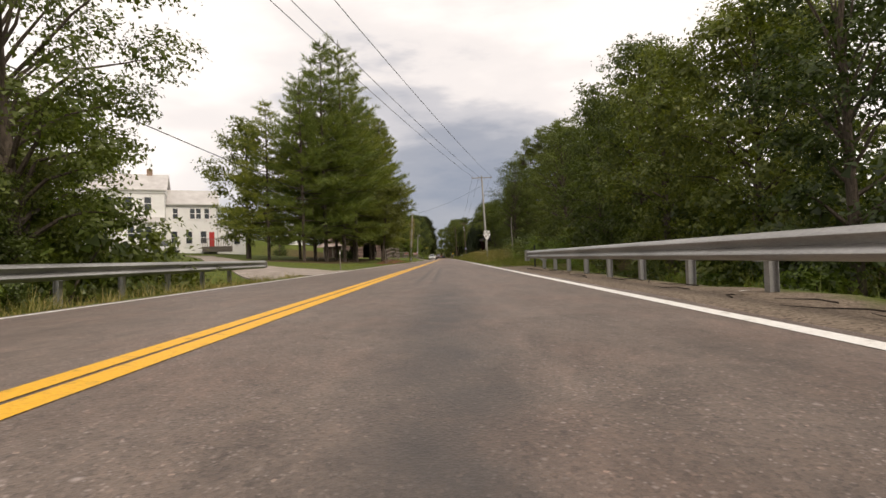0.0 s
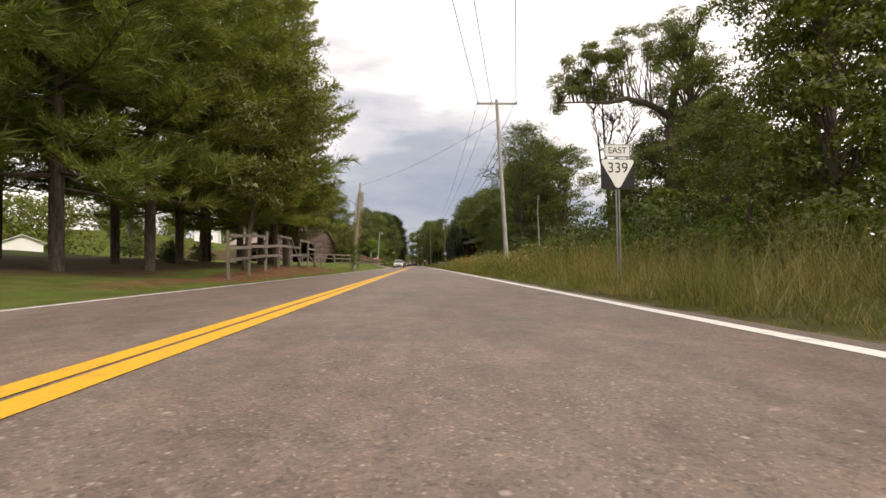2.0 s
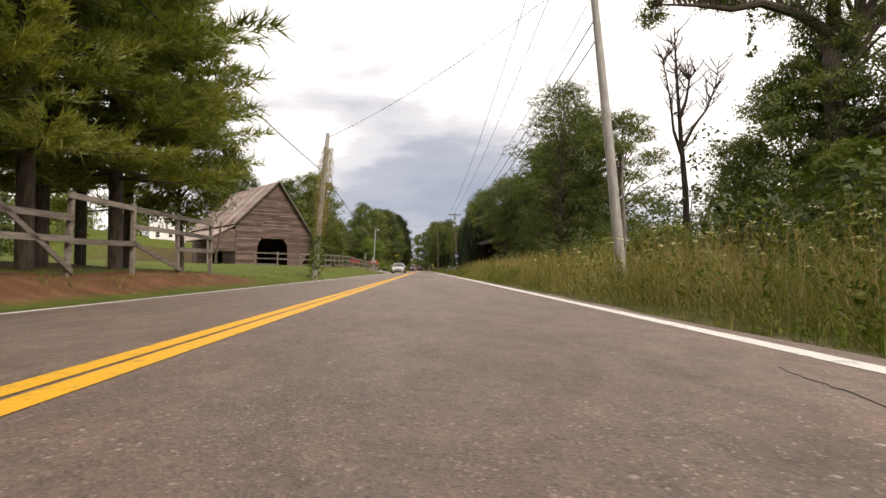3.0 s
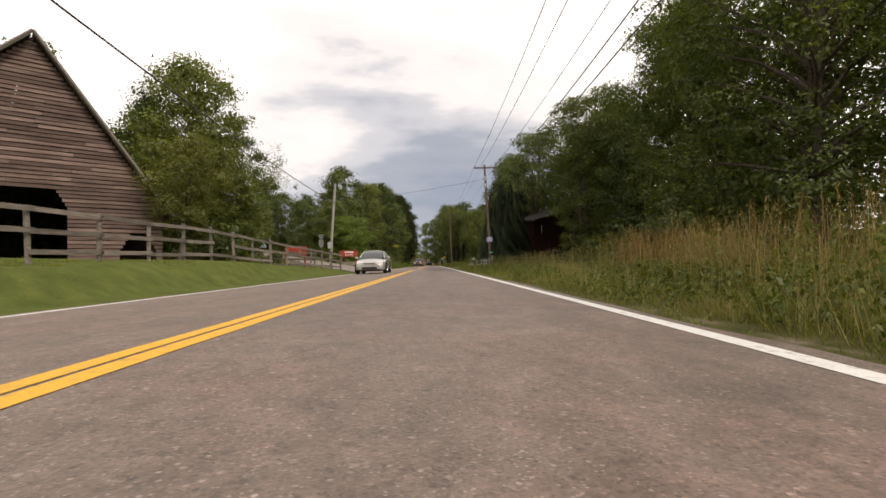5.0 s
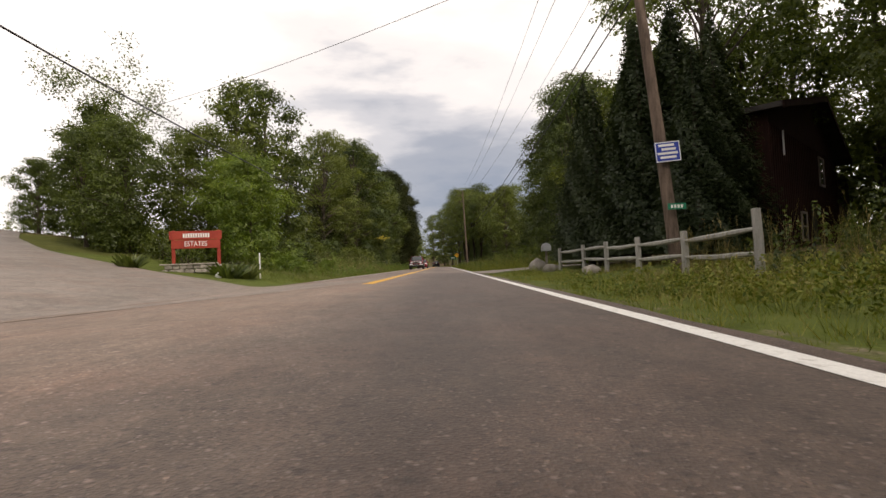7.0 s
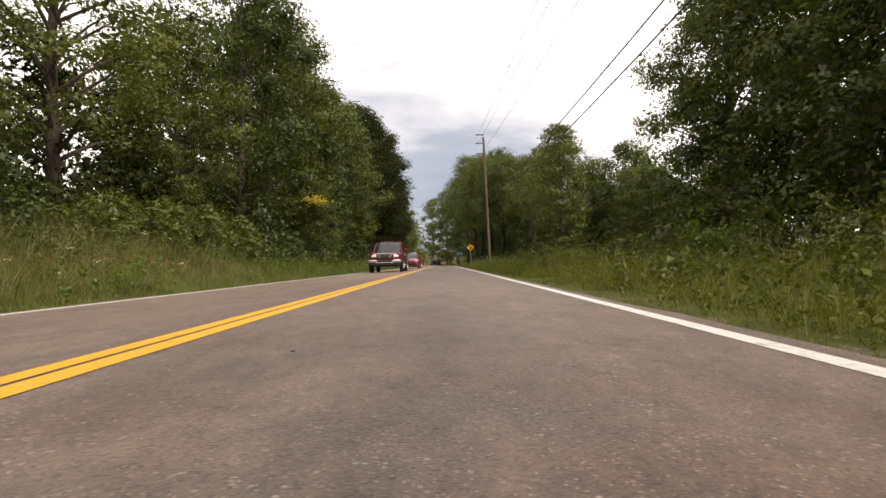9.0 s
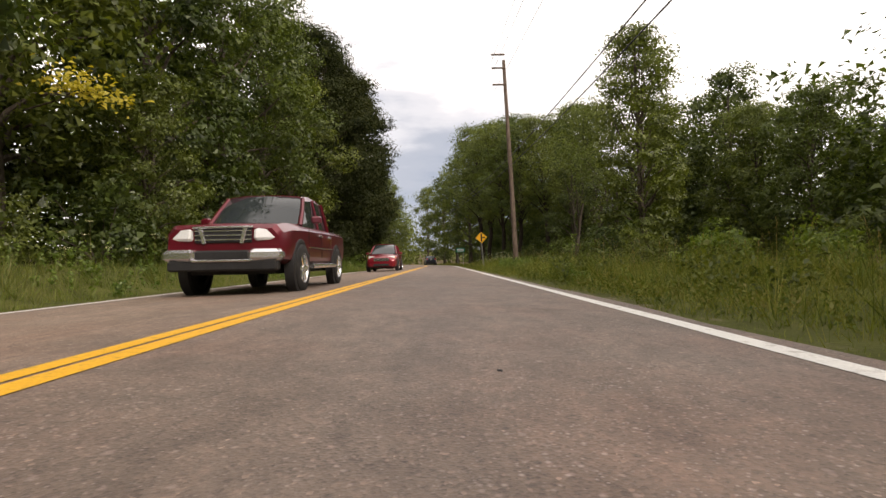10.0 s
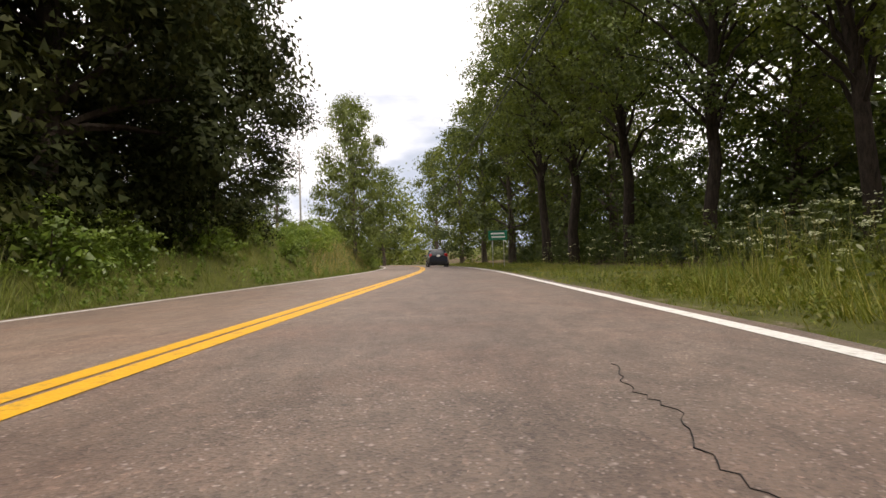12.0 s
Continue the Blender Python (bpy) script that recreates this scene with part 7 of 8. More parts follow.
def outbuilding(x, y, w, d, h, rise, label, rz=0, win=True, mat=None, size=1.0):
    t = thing("farm_building", (x, y, hgt(x, y) - 0.3), rz, label, "house")
    t.scale = (size, size, size)
    part("wall", MB().loft([[(-w / 2, k, 0), (w / 2, k, 0), (w / 2, k, h), (0, k, h + rise), (-w / 2, k, h)] for k in (0, d)]), mat or M_SIDING, t)
    gable_roof(t, -w / 2, w / 2, 0, d, h + 0.03, rise, M_ROOFTIN, "y", 0.3)
    if win:
        for dx in (-w * 0.22, w * 0.22):
            for z in ((1.6, h - 1.2) if h > 4 else (1.6,)):
                sash_window(t, pose(dx, -0.02, z), 0.85, 1.3)


outbuilding(-46, 155, 6.5, 8, 7.6, 2.4, "white two-storey house beyond the barn", 14, size=0.72)
outbuilding(-47, 94, 5.0, 6.0, 2.8, 1.2, "small white farm building with two windows", 38)
outbuilding(-42.5, 99, 3.6, 5.0, 1.9, 0.8, "low white shed beside the farm building", 38, False)


# ---- weathered barn ----
def barn():
    t = thing("barn", (-19.0, 129.2, 0.75), 42, "weathered grey-brown board barn with a rusty metal roof", "barn")
    r = random.Random(12)
    pk, el, er = 11.0, (-5.3, 5.6), (5.6, 3.1)        # peak, left and right eaves (x, z)

    def span(z):
        lo = -5.3 if z < el[1] else el[0] * (pk - z) / (pk - el[1])
        hi = 5.6 if z < er[1] else er[0] * (pk - z) / (pk - er[1])
        return lo, hi

    doors = [(-2.6, 1.4, 0.0, 3.6), (3.6, 5.3, 0.0, 1.5)]
    z, step = 0.02, 0.205
    while z < pk - 0.1:
        lo, hi = span(z + step)
        cuts = [lo + 0.02]
        for a, b, c, d in doors:
            if z < d and c - 0.1 < z:
                in_ = 0.0 if z < d - 0.9 else (z - d + 0.9) * 0.55
                cuts += [a + in_, b - in_]
        cuts.append(hi - 0.02)
        for a, b in zip(cuts[::2], cuts[1::2]):
            while b - a > 0.15:
                e = min(b, a + r.uniform(2.6, 4.6))
                if b - e < 0.6:
                    e = b
                k = r.uniform(-0.012, 0.012)
                dz = r.uniform(-0.012, 0.012)
                part("board", MB().add([(a, -0.01 + k, z + dz), (e, -0.01 + k, z + dz), (e, 0.03 + k, z + dz + step * 0.84), (a, 0.03 + k, z + dz + step * 0.84), (a, 0.05, z + dz), (e, 0.05, z + dz), (e, 0.05, z + step * 0.84), (a, 0.05, z + step * 0.84)], [(0, 1, 2, 3), (4, 7, 6, 5), (0, 4, 5, 1), (3, 2, 6, 7), (0, 3, 7, 4), (1, 5, 6, 2)]), M_BARN, t)
                a = e + 0.012
        z += step
    L = 15.0
    # side and rear walls, boarded
    z = 0.02
    while z < el[1] - 0.1:
        for a, b in ((0.0, 4.0), (4.02, 9.0), (9.02, L)):
            if a == 4.02 and z < 2.2:
                continue
            k = r.uniform(-0.012, 0.012)
            part("board", MB().box(-5.33 + k, a, z, -5.29 + k, b, z + 0.19), M_BARN, t)
        z += 0.205
    part("wall", MB().box(5.55, 0.06, 0, 5.6, L, er[1]), M_BARN, t)
    part("wall", MB().add([(-5.3, L, 0), (5.6, L, 0), (5.6, L, er[1]), (0, L, pk), (-5.3, L, el[1]), (-5.3, L - 0.05, 0), (5.6, L - 0.05, 0), (5.6, L - 0.05, er[1]), (0, L - 0.05, pk), (-5.3, L - 0.05, el[1])], [(0, 1, 2, 3, 4), (9, 8, 7, 6, 5), (0, 5, 6, 1), (1, 6, 7, 2), (4, 3, 8, 9)]), M_BARN, t)
    part("barn_floor", MB().box(-5.25, 0.06, -0.2, 5.54, L - 0.06, 0.02), M_INSIDE_SHADE, t, "earth floor coloured near-black for the shade inside")
    # sills
    part("sill", MB().box(1.6, -0.05, -0.3, 3.8, 0.2, 0.0, None, 0.02), M_POLE, t, "pale foundation timber")
    # roof sheets
    for ex, ez in (el, er):
        n = 12
        dx, dz = ex * 1.07, (pk - (pk - ez) * 1.07)
        ln = math.hypot(dx, pk - dz)
        nx, nz = (pk - dz) / ln, abs(dx) / ln
        if dx < 0:
            nx = -nx
        for i in range(n):
            a, b = -0.45 + i * (L + 0.9) / n, -0.45 + (i + 1) * (L + 0.9) / n + 0.05
            lift = 0.05 + 0.02 * (i % 2)
            vs = []
            for yy in np.linspace(a, b, 9):
                w = 0.014 * math.sin(yy * 2 * math.pi / 0.3)
                for q in (0, 1):
                    vs += [(dx * q + nx * (lift + w), yy, pk + (dz - pk) * q + nz * (lift + w)), (dx * q + nx * (lift + w - 0.02), yy, pk + (dz - pk) * q + nz * (lift + w - 0.02))]
            fs = []
            for j in range(8):
                o = j * 4
                fs += [(o, o + 4, o + 6, o + 2), (o + 1, o + 3, o + 7, o + 5), (o + 2, o + 6, o + 7, o + 3), (o, o + 1, o + 5, o + 4)]
            part("roof_sheet", MB().add(vs, fs), M_RUST, t, smooth=True)
        part("rake_board", MB().tube([(0, -0.5, pk + 0.03), (dx, -0.5, dz + 0.03)], [0.09, 0.09], 4), M_WOODGREY, t, "grey rake board")
    # lean-to on the left
    part("lean_to_roof", MB().prism([(-5.35, 5.1), (-8.6, 3.4), (-8.6, 3.5), (-5.35, 5.2)], -0.2, L - 2), M_RUST, t, "rusty lean-to roof")
    for yy in (0.2, 4.5, 9.0):
        part("post", MB().box(-8.5, yy, -0.6, -8.3, yy + 0.2, 3.4), M_WOODGREY, t)
    z = 2.0
    while z < 4.6:
        part("board", MB().box(-8.35 + max(0, (z - 3.3) * 1.8), -0.02, z, -5.4, 0.03, z + 0.19), M_BARN, t)
        z += 0.205


barn()


# ---- red cabin among the trees ----
def cabin():
    """A long gabled cabin with a lean-to, standing askew to the road."""
    t = thing("cabin", (15.46, 167.2, hgt(13.0, 165.0) - 0.3), 44, "red two-storey wooden cabin, deep shade put into its boards", "cabin")
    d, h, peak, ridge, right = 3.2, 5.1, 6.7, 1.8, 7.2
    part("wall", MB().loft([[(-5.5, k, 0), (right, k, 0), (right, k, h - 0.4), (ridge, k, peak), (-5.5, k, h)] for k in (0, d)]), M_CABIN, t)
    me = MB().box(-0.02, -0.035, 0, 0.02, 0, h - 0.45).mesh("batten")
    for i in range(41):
        ob = part("batten", me, M_CABIN, t)
        ob.location = (-5.42 + i * 0.31, 0, 0)
    part("roof", MB().prism([(-6.0, h - 0.09), (ridge, peak + 0.02), (ridge, peak + 0.2), (-6.0, h + 0.09)], -0.55, d + 0.4), M_SHINGLE, t, "dark shingled roof slope")
    part("roof", MB().prism([(ridge, peak + 0.02), (right + 0.5, h - 0.55), (right + 0.5, h - 0.3), (ridge, peak + 0.2)], -0.55, d + 0.4), M_SHINGLE, t, "dark shingled roof slope")
    part("fascia", MB().prism([(-6.0, h - 0.16), (ridge, peak - 0.06), (ridge, peak + 0.19), (-6.0, h + 0.08)], -0.6, -0.56), M_CABIN, t)
    part("fascia", MB().prism([(ridge, peak - 0.06), (right + 0.5, h - 0.63), (right + 0.5, h - 0.32), (ridge, peak + 0.19)], -0.6, -0.56), M_CABIN, t)
    sash_window(t, pose(2.9, -0.04, 3.75), 0.9, 1.15, M_WOODGREY, "grey sash frame")
    sash_window(t, pose(-1.2, -0.04, 1.2), 0.8, 1.0, M_WOODGREY, "grey sash frame")
    part("lean_to_roof", MB().prism([(right, 3.9), (right + 3.0, 2.5), (right + 3.0, 2.64), (right, 4.05)], -0.3, d + 0.2), M_SHINGLE, t, "low sloping lean-to roof")
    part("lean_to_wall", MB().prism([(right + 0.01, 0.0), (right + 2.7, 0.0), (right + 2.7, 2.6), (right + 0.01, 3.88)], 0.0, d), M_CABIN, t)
    # a near-black slab on the wall stands for the doorway's shade
    part("door", MB().box(0.4, -0.06, 0.2, 1.3, -0.036, 2.2), M_INSIDE_SHADE, t, "near-black slab standing for the shade in a doorway")
    part("pale_pipe", MB().tube([(-4.0, -0.1, 3.7), (-4.0, -0.1, 4.6)], [0.03, 0.03], 6), M_TRIM, t)


cabin()


# ---- vehicles ----
def wheel(parent, x, y, r, w, side, spokes=5):
    tyre_prof = [(r * 0.62, -w / 2), (r * 0.9, -w / 2), (r * 0.985, -w * 0.36), (r, -w * 0.2), (r, w * 0.2), (r * 0.985, w * 0.36), (r * 0.9, w / 2), (r * 0.62, w / 2)]
    m = pose(x, y, r, 0, 90 * side, 0)
    wh = part("wheel", MB().lathe(tyre_prof, 28, m), M_TYRE, parent, "black tyre", True)
    part("rim", MB().lathe([(r * 0.63, -w * 0.1), (r * 0.68, w * 0.46), (r * 0.61, w * 0.5), (r * 0.58, w * 0.3)], 28, m), M_CHROME, wh, "alloy rim", True)
    part("hub_shadow", MB().lathe([(0.0, w * 0.3), (r * 0.62, w * 0.3)], 20, m), M_PLASTIC, wh)
    for i in range(spokes):
        mm = m @ pose(0, 0, 0, 0, 0, 360 / spokes * i)
        part("spoke", MB().box(-r * 0.085, 0.0, w * 0.32, r * 0.085, r * 0.62, w * 0.47, mm, 0.008), M_CHROME, wh)
    part("hub", MB().lathe([(0.0, w * 0.52), (r * 0.15, w * 0.51), (r * 0.17, w * 0.34)], 14, m), M_CHROME, wh)


def ring_body(y, w, zb, zs, zt, crown=0.62):
    """One cross-section of a car body from sill to bonnet."""
    pts = [(-w * 0.86, zb), (-w * 0.97, zb + 0.07), (-w, zb + (zs - zb) * 0.42), (-w * 0.985, zs - 0.06), (-w * 0.93, zs), (-w * crown, zt - 0.01), (0, zt + 0.012)]
    ring = pts + [(-x, z) for x, z in reversed(pts[:-1])]
    return [(x, y, z) for x, z in ring]


def ring_cabin(y, wb, zb, wt, zt):
    pts = [(-wb, zb), (-wb * 0.98, zb + 0.04), (-wt * 1.03, zt - 0.10), (-wt * 0.92, zt - 0.02), (-wt * 0.5, zt + 0.015), (0, zt + 0.02)]
    return [(x, y, z) for x, z in pts + [(-x, z) for x, z in reversed(pts[:-1])]]


def car(name, at, rz, paint, label, spec):
    """A car facing -y; spec gives its stations."""
    t = thing(name, at, rz, label, "car")
    w, L, r = spec["w"], spec["len"], spec["r"]
    part("body", MB().loft([ring_body(y, w * k, zb, zs, zt, spec.get("crown", 0.62)) for y, k, zb, zs, zt in spec["body"]]), paint, t, "", 34)
    part("greenhouse", MB().loft([ring_cabin(y, w * a, zb, w * b, zt) for y, a, zb, b, zt in spec["cabin"]]), M_GLASS, t, "dark tinted glass", 34)
    cab = spec["cabin"]
    # roof skin and pillars in body colour
    rf = [c for c in cab if c[4] > cab[0][4] + (max(q[4] for q in cab) - cab[0][4]) * 0.9]
    mb = MB()
    rings = []
    for y, a, zb, b, zt in rf:
        ww = w * b
        rings.append([(-ww * 1.035, y, zt - 0.10), (-ww * 0.93, y, zt - 0.008), (-ww * 0.5, y, zt + 0.028), (0, y, zt + 0.034), (ww * 0.5, y, zt + 0.028), (ww * 0.93, y, zt - 0.008), (ww * 1.035, y, zt - 0.10), (ww * 0.9, y, zt - 0.07), (0, y, zt - 0.01), (-ww * 0.9, y, zt - 0.07)])
    part("roof", mb.loft(rings), paint, t, "", 40)
    for s in (-1, 1):
        for (y0, a0, z0), (y1, b1, z1), k in spec["pillars"]:
            p, q = Vector((s * w * a0, y0, z0)), Vector((s * w * b1, y1, z1))
            part("pillar", MB().tube([p, p.lerp(q, 0.5) + Vector((s * 0.012, 0, 0)), q], [k, k * 0.9, k * 0.85], 6), paint, t, smooth=True)
        for y in spec["wheels"]:
            part("wheel_arch", MB().lathe([(r * 0.98, -0.16), (r * 1.19, -0.15), (r * 1.19, 0.012), (r * 1.1, 0.03), (r * 0.99, 0.02)], 28, pose(s * (w - 0.005), y, r + 0.01, 0, 90 * s, 0)), M_PLASTIC, t, "dark wheel arch", True)
            part("arch_shadow", MB().lathe([(0.0, -0.03), (r * 1.1, -0.03), (r * 1.1, 0.004), (0.0, 0.004)], 24, pose(s * w, y, r + 0.01, 0, 90 * s, 0)), M_TYRE, t)
            wheel(t, s * (w - 0.045), y, r, 0.21, s, spec.get("spokes", 5))
        my, mz = spec["mirror"]
        part("mirror", MB().box(-0.1, -0.06, -0.07, 0.1, 0.06, 0.07, pose(s * (w + 0.1), my, mz, 0, 0, s * 10), 0.03), paint, t, "door mirror")
        for hy in spec["handles"]:
            part("door_handle", MB().box(-0.015, -0.11, -0.02, 0.02, 0.11, 0.02, pose(s * (w + 0.005), hy, spec["belt"] - 0.12), 0.008), M_CHROME if spec.get("chrome") else paint, t)
        for sy in spec["seams"]:
            part("door_seam", MB().box(-0.004, -0.004, spec["sill"] + 0.1, 0.004, 0.004, spec["belt"] - 0.02, pose(s * (w + 0.001), sy, 0)), M_PLASTIC, t)
        part("side_strip", MB().box(-0.012, spec["wheels"][0] + r * 1.25, -0.02, 0.012, spec["wheels"][1] - r * 1.25, 0.02, pose(s * (w + 0.004), 0, spec["sill"] + 0.33)), paint, t)
        fy, fz, fw, fh = spec["head"]
        hd = part("headlight", MB().box(-fw / 2, -0.02, -fh / 2, fw / 2, 0.16, fh / 2, pose(s * (w - fw / 2 - 0.12), fy + 0.02, fz, -14, 0, s * 14), 0.03), M_HEAD, t, "clear headlight")
        part("indicator", MB().box(-0.05, -0.025, -fh * 0.4, 0.05, 0.16, fh * 0.4, pose(s * (w - 0.12), fy + 0.12, fz, -14, 0, s * 40), 0.02), M_AMBER, hd, "amber indicator")
        ty, tz, tw, th = spec["tail"]
        part("tail_light", MB().box(-tw / 2, -0.12, -th / 2, tw / 2, 0.02, th / 2, pose(s * (w * 0.9 - tw / 2), ty, tz, 6, 0, -s * 6), 0.02), M_TAIL, t, "red tail light")
    gz, gh, gw = spec["grille"]
    gr = part("grille", MB().box(-gw / 2, -0.03, gz - gh / 2, gw / 2, 0.05, gz + gh / 2, pose(0, spec["nose"], 0), 0.015), M_PLASTIC, t, "black grille")
    for i in range(3):
        part("grille_bar", MB().box(-gw / 2, -0.045, 0, gw / 2, -0.03, 0.018, pose(0, spec["nose"], gz - gh * 0.32 + i * gh * 0.3)), M_CHROME, gr)
    if "front" in spec:
        bz, bh = spec["front"]
        for sd in (-1, 1):
            part("grille_bar", MB().box(-0.035, -0.06, -gh / 2 - 0.02, 0.035, 0.0, gh / 2 + 0.02, pose(sd * gw * 0.36, spec["nose"], gz, 0, sd * 14, 0), 0.012), M_CHROME, gr, "slanted chrome bar")
            part("bumper_end", MB().box(-w * 0.28, -0.13, -bh / 2, w * 0.28, 0.16, bh / 2, pose(sd * w * 0.7, spec["nose"], bz, 0, 0, sd * 6), 0.05), M_CHROME, t, "chrome bumper end")
            part("running_board", MB().tube([(sd * (w + 0.06), spec["wheels"][0] + r * 1.3, spec["sill"] - 0.06), (sd * (w + 0.06), spec["wheels"][1] - r * 1.3, spec["sill"] - 0.06)], [0.05, 0.05], 8), M_CHROME, t, "chrome running board", True)
            part("trim_line", MB().box(-0.006, spec["wheels"][0] + r * 1.25, -0.008, 0.008, spec["wheels"][1] - r * 1.25, 0.008, pose(sd * (w + 0.006), 0, spec["sill"] + 0.3)), M_CHROME, t, "thin bright trim line")
        part("grille_frame", MB().box(-gw / 2 - 0.03, -0.06, gz + gh / 2 - 0.005, gw / 2 + 0.03, 0.0, gz + gh / 2 + 0.03, pose(0, spec["nose"], 0), 0.01), M_CHROME, gr, "chrome upper grille edge")
        part("bumper_intake", MB().box(-w * 0.46, -0.11, bz - bh * 0.42, w * 0.46, 0.12, bz + bh * 0.42, pose(0, spec["nose"], 0), 0.03), M_PLASTIC, t, "black bumper intake")
        part("bumper_rim", MB().box(-w * 0.5, -0.125, bz - bh * 0.56, w * 0.5, 0.1, bz - bh * 0.36, pose(0, spec["nose"], 0), 0.012), M_CHROME, t, "thin chrome lip")
        part("air_dam", MB().box(-w * 0.9, -0.1, bz - bh / 2 - 0.16, w * 0.9, 0.12, bz - bh / 2 + 0.01, pose(0, spec["nose"], 0), 0.03), M_PLASTIC, t, "black lower valance")
    part("lower_intake", MB().box(-w * 0.5, -0.02, spec["sill"] + 0.06, w * 0.5, 0.06, spec["sill"] + 0.2, pose(0, spec["nose"] - 0.02, 0), 0.012), M_PLASTIC, t)
    if "front" not in spec:
        for sd in (-1, 1):
            part("fog_lamp", MB().box(-0.13, -0.03, -0.045, 0.13, 0.08, 0.045, pose(sd * w * 0.66, spec["nose"] + 0.07, spec["sill"] + 0.15, 0, 0, sd * 22), 0.02), M_PLASTIC, t, "black fog lamp recess")
            part("fog_trim", MB().box(-0.12, -0.04, -0.012, 0.12, 0.0, 0.012, pose(sd * w * 0.66, spec["nose"] + 0.06, spec["sill"] + 0.1, 0, 0, sd * 22)), M_CHROME, t, "bright fog lamp trim")
    part("rear_plate", MB().box(-0.15, 0.02, 0, 0.15, 0.035, 0.15, pose(0, L - 0.01, spec["plate_z"])), M_SIGNWHITE, t, "white plate")
    part("rear_bumper", MB().box(-w * 0.86, -0.16, -0.11, w * 0.86, 0.03, 0.11, pose(0, L - 0.02, spec["sill"] + 0.2), 0.05), spec.get("bumper", paint), t)
    part("underbody", MB().box(-w * 0.72, 0.35, spec.get("under", 0.16), w * 0.72, L - 0.35, spec["sill"] + 0.03), M_TYRE, t)
    return t


SEDAN = dict(w=0.92, len=5.0, r=0.335, sill=0.22, belt=0.92, nose=0.03, plate_z=0.78, chrome=False,
             body=[(0.0, 0.72, 0.28, 0.50, 0.62), (0.10, 0.88, 0.22, 0.60, 0.70), (0.45, 0.97, 0.2, 0.72, 0.80), (1.0, 1.0, 0.2, 0.82, 0.90), (1.6, 1.0, 0.2, 0.90, 0.97), (2.6, 1.0, 0.2, 0.92, 0.97), (3.6, 1.0, 0.2, 0.94, 1.0), (4.4, 0.98, 0.22, 0.95, 1.06), (4.85, 0.92, 0.26, 0.92, 1.05), (5.0, 0.80, 0.34, 0.80, 0.95)],
             cabin=[(1.35, 0.86, 0.93, 0.80, 0.95), (1.75, 0.88, 0.94, 0.72, 1.18), (2.2, 0.89, 0.94, 0.66, 1.41), (2.7, 0.89, 0.95, 0.66, 1.465), (3.3, 0.89, 0.96, 0.65, 1.45), (3.75, 0.88, 0.97, 0.64, 1.36), (4.15, 0.86, 0.99, 0.70, 1.16), (4.5, 0.84, 1.02, 0.76, 1.05)],
             pillars=[((1.45, 0.85, 0.95), (2.25, 0.67, 1.38), 0.04), ((2.85, 0.90, 0.95), (2.9, 0.68, 1.40), 0.032), ((3.85, 0.88, 0.97), (3.5, 0.67, 1.37), 0.035), ((4.4, 0.84, 1.0), (3.75, 0.66, 1.34), 0.06)],
             wheels=(0.98, 3.82), mirror=(1.75, 1.0), handles=(2.55, 3.55), seams=(1.55, 2.85, 3.75), head=(0.14, 0.66, 0.42, 0.2), tail=(4.93, 0.85, 0.34, 0.22), grille=(0.62, 0.09, 0.72))
SUV = dict(w=0.92, len=4.5, r=0.345, sill=0.26, belt=1.02, nose=0.02, plate_z=0.95,
           body=[(0.0, 0.74, 0.32, 0.62, 0.78), (0.12, 0.9, 0.26, 0.74, 0.86), (0.5, 0.98, 0.24, 0.88, 0.97), (1.05, 1.0, 0.24, 0.98, 1.06), (1.6, 1.0, 0.24, 1.02, 1.10), (3.0, 1.0, 0.24, 1.05, 1.10), (3.9, 1.0, 0.26, 1.06, 1.12), (4.3, 0.96, 0.3, 1.04, 1.12), (4.5, 0.88, 0.36, 0.95, 1.06)],
           cabin=[(1.05, 0.88, 1.03, 0.84, 1.06), (1.5, 0.9, 1.04, 0.76, 1.36), (1.95, 0.9, 1.04, 0.70, 1.60), (2.6, 0.9, 1.05, 0.70, 1.68), (3.4, 0.9, 1.06, 0.70, 1.67), (3.95, 0.89, 1.06, 0.69, 1.60), (4.3, 0.87, 1.07, 0.74, 1.30), (4.42, 0.85, 1.07, 0.8, 1.10)],
           pillars=[((1.12, 0.87, 1.05), (2.0, 0.71, 1.57), 0.045), ((2.55, 0.91, 1.04), (2.6, 0.72, 1.60), 0.035), ((3.55, 0.9, 1.05), (3.5, 0.72, 1.60), 0.04), ((4.28, 0.80, 1.08), (3.95, 0.655, 1.54), 0.055)],
           wheels=(0.92, 3.6), mirror=(1.55, 1.1), handles=(2.35, 3.3), seams=(1.5, 2.55, 3.5), head=(0.18, 0.82, 0.4, 0.2), tail=(4.44, 1.05, 0.26, 0.36), grille=(0.7, 0.2, 0.9), bumper=M_PLASTIC)
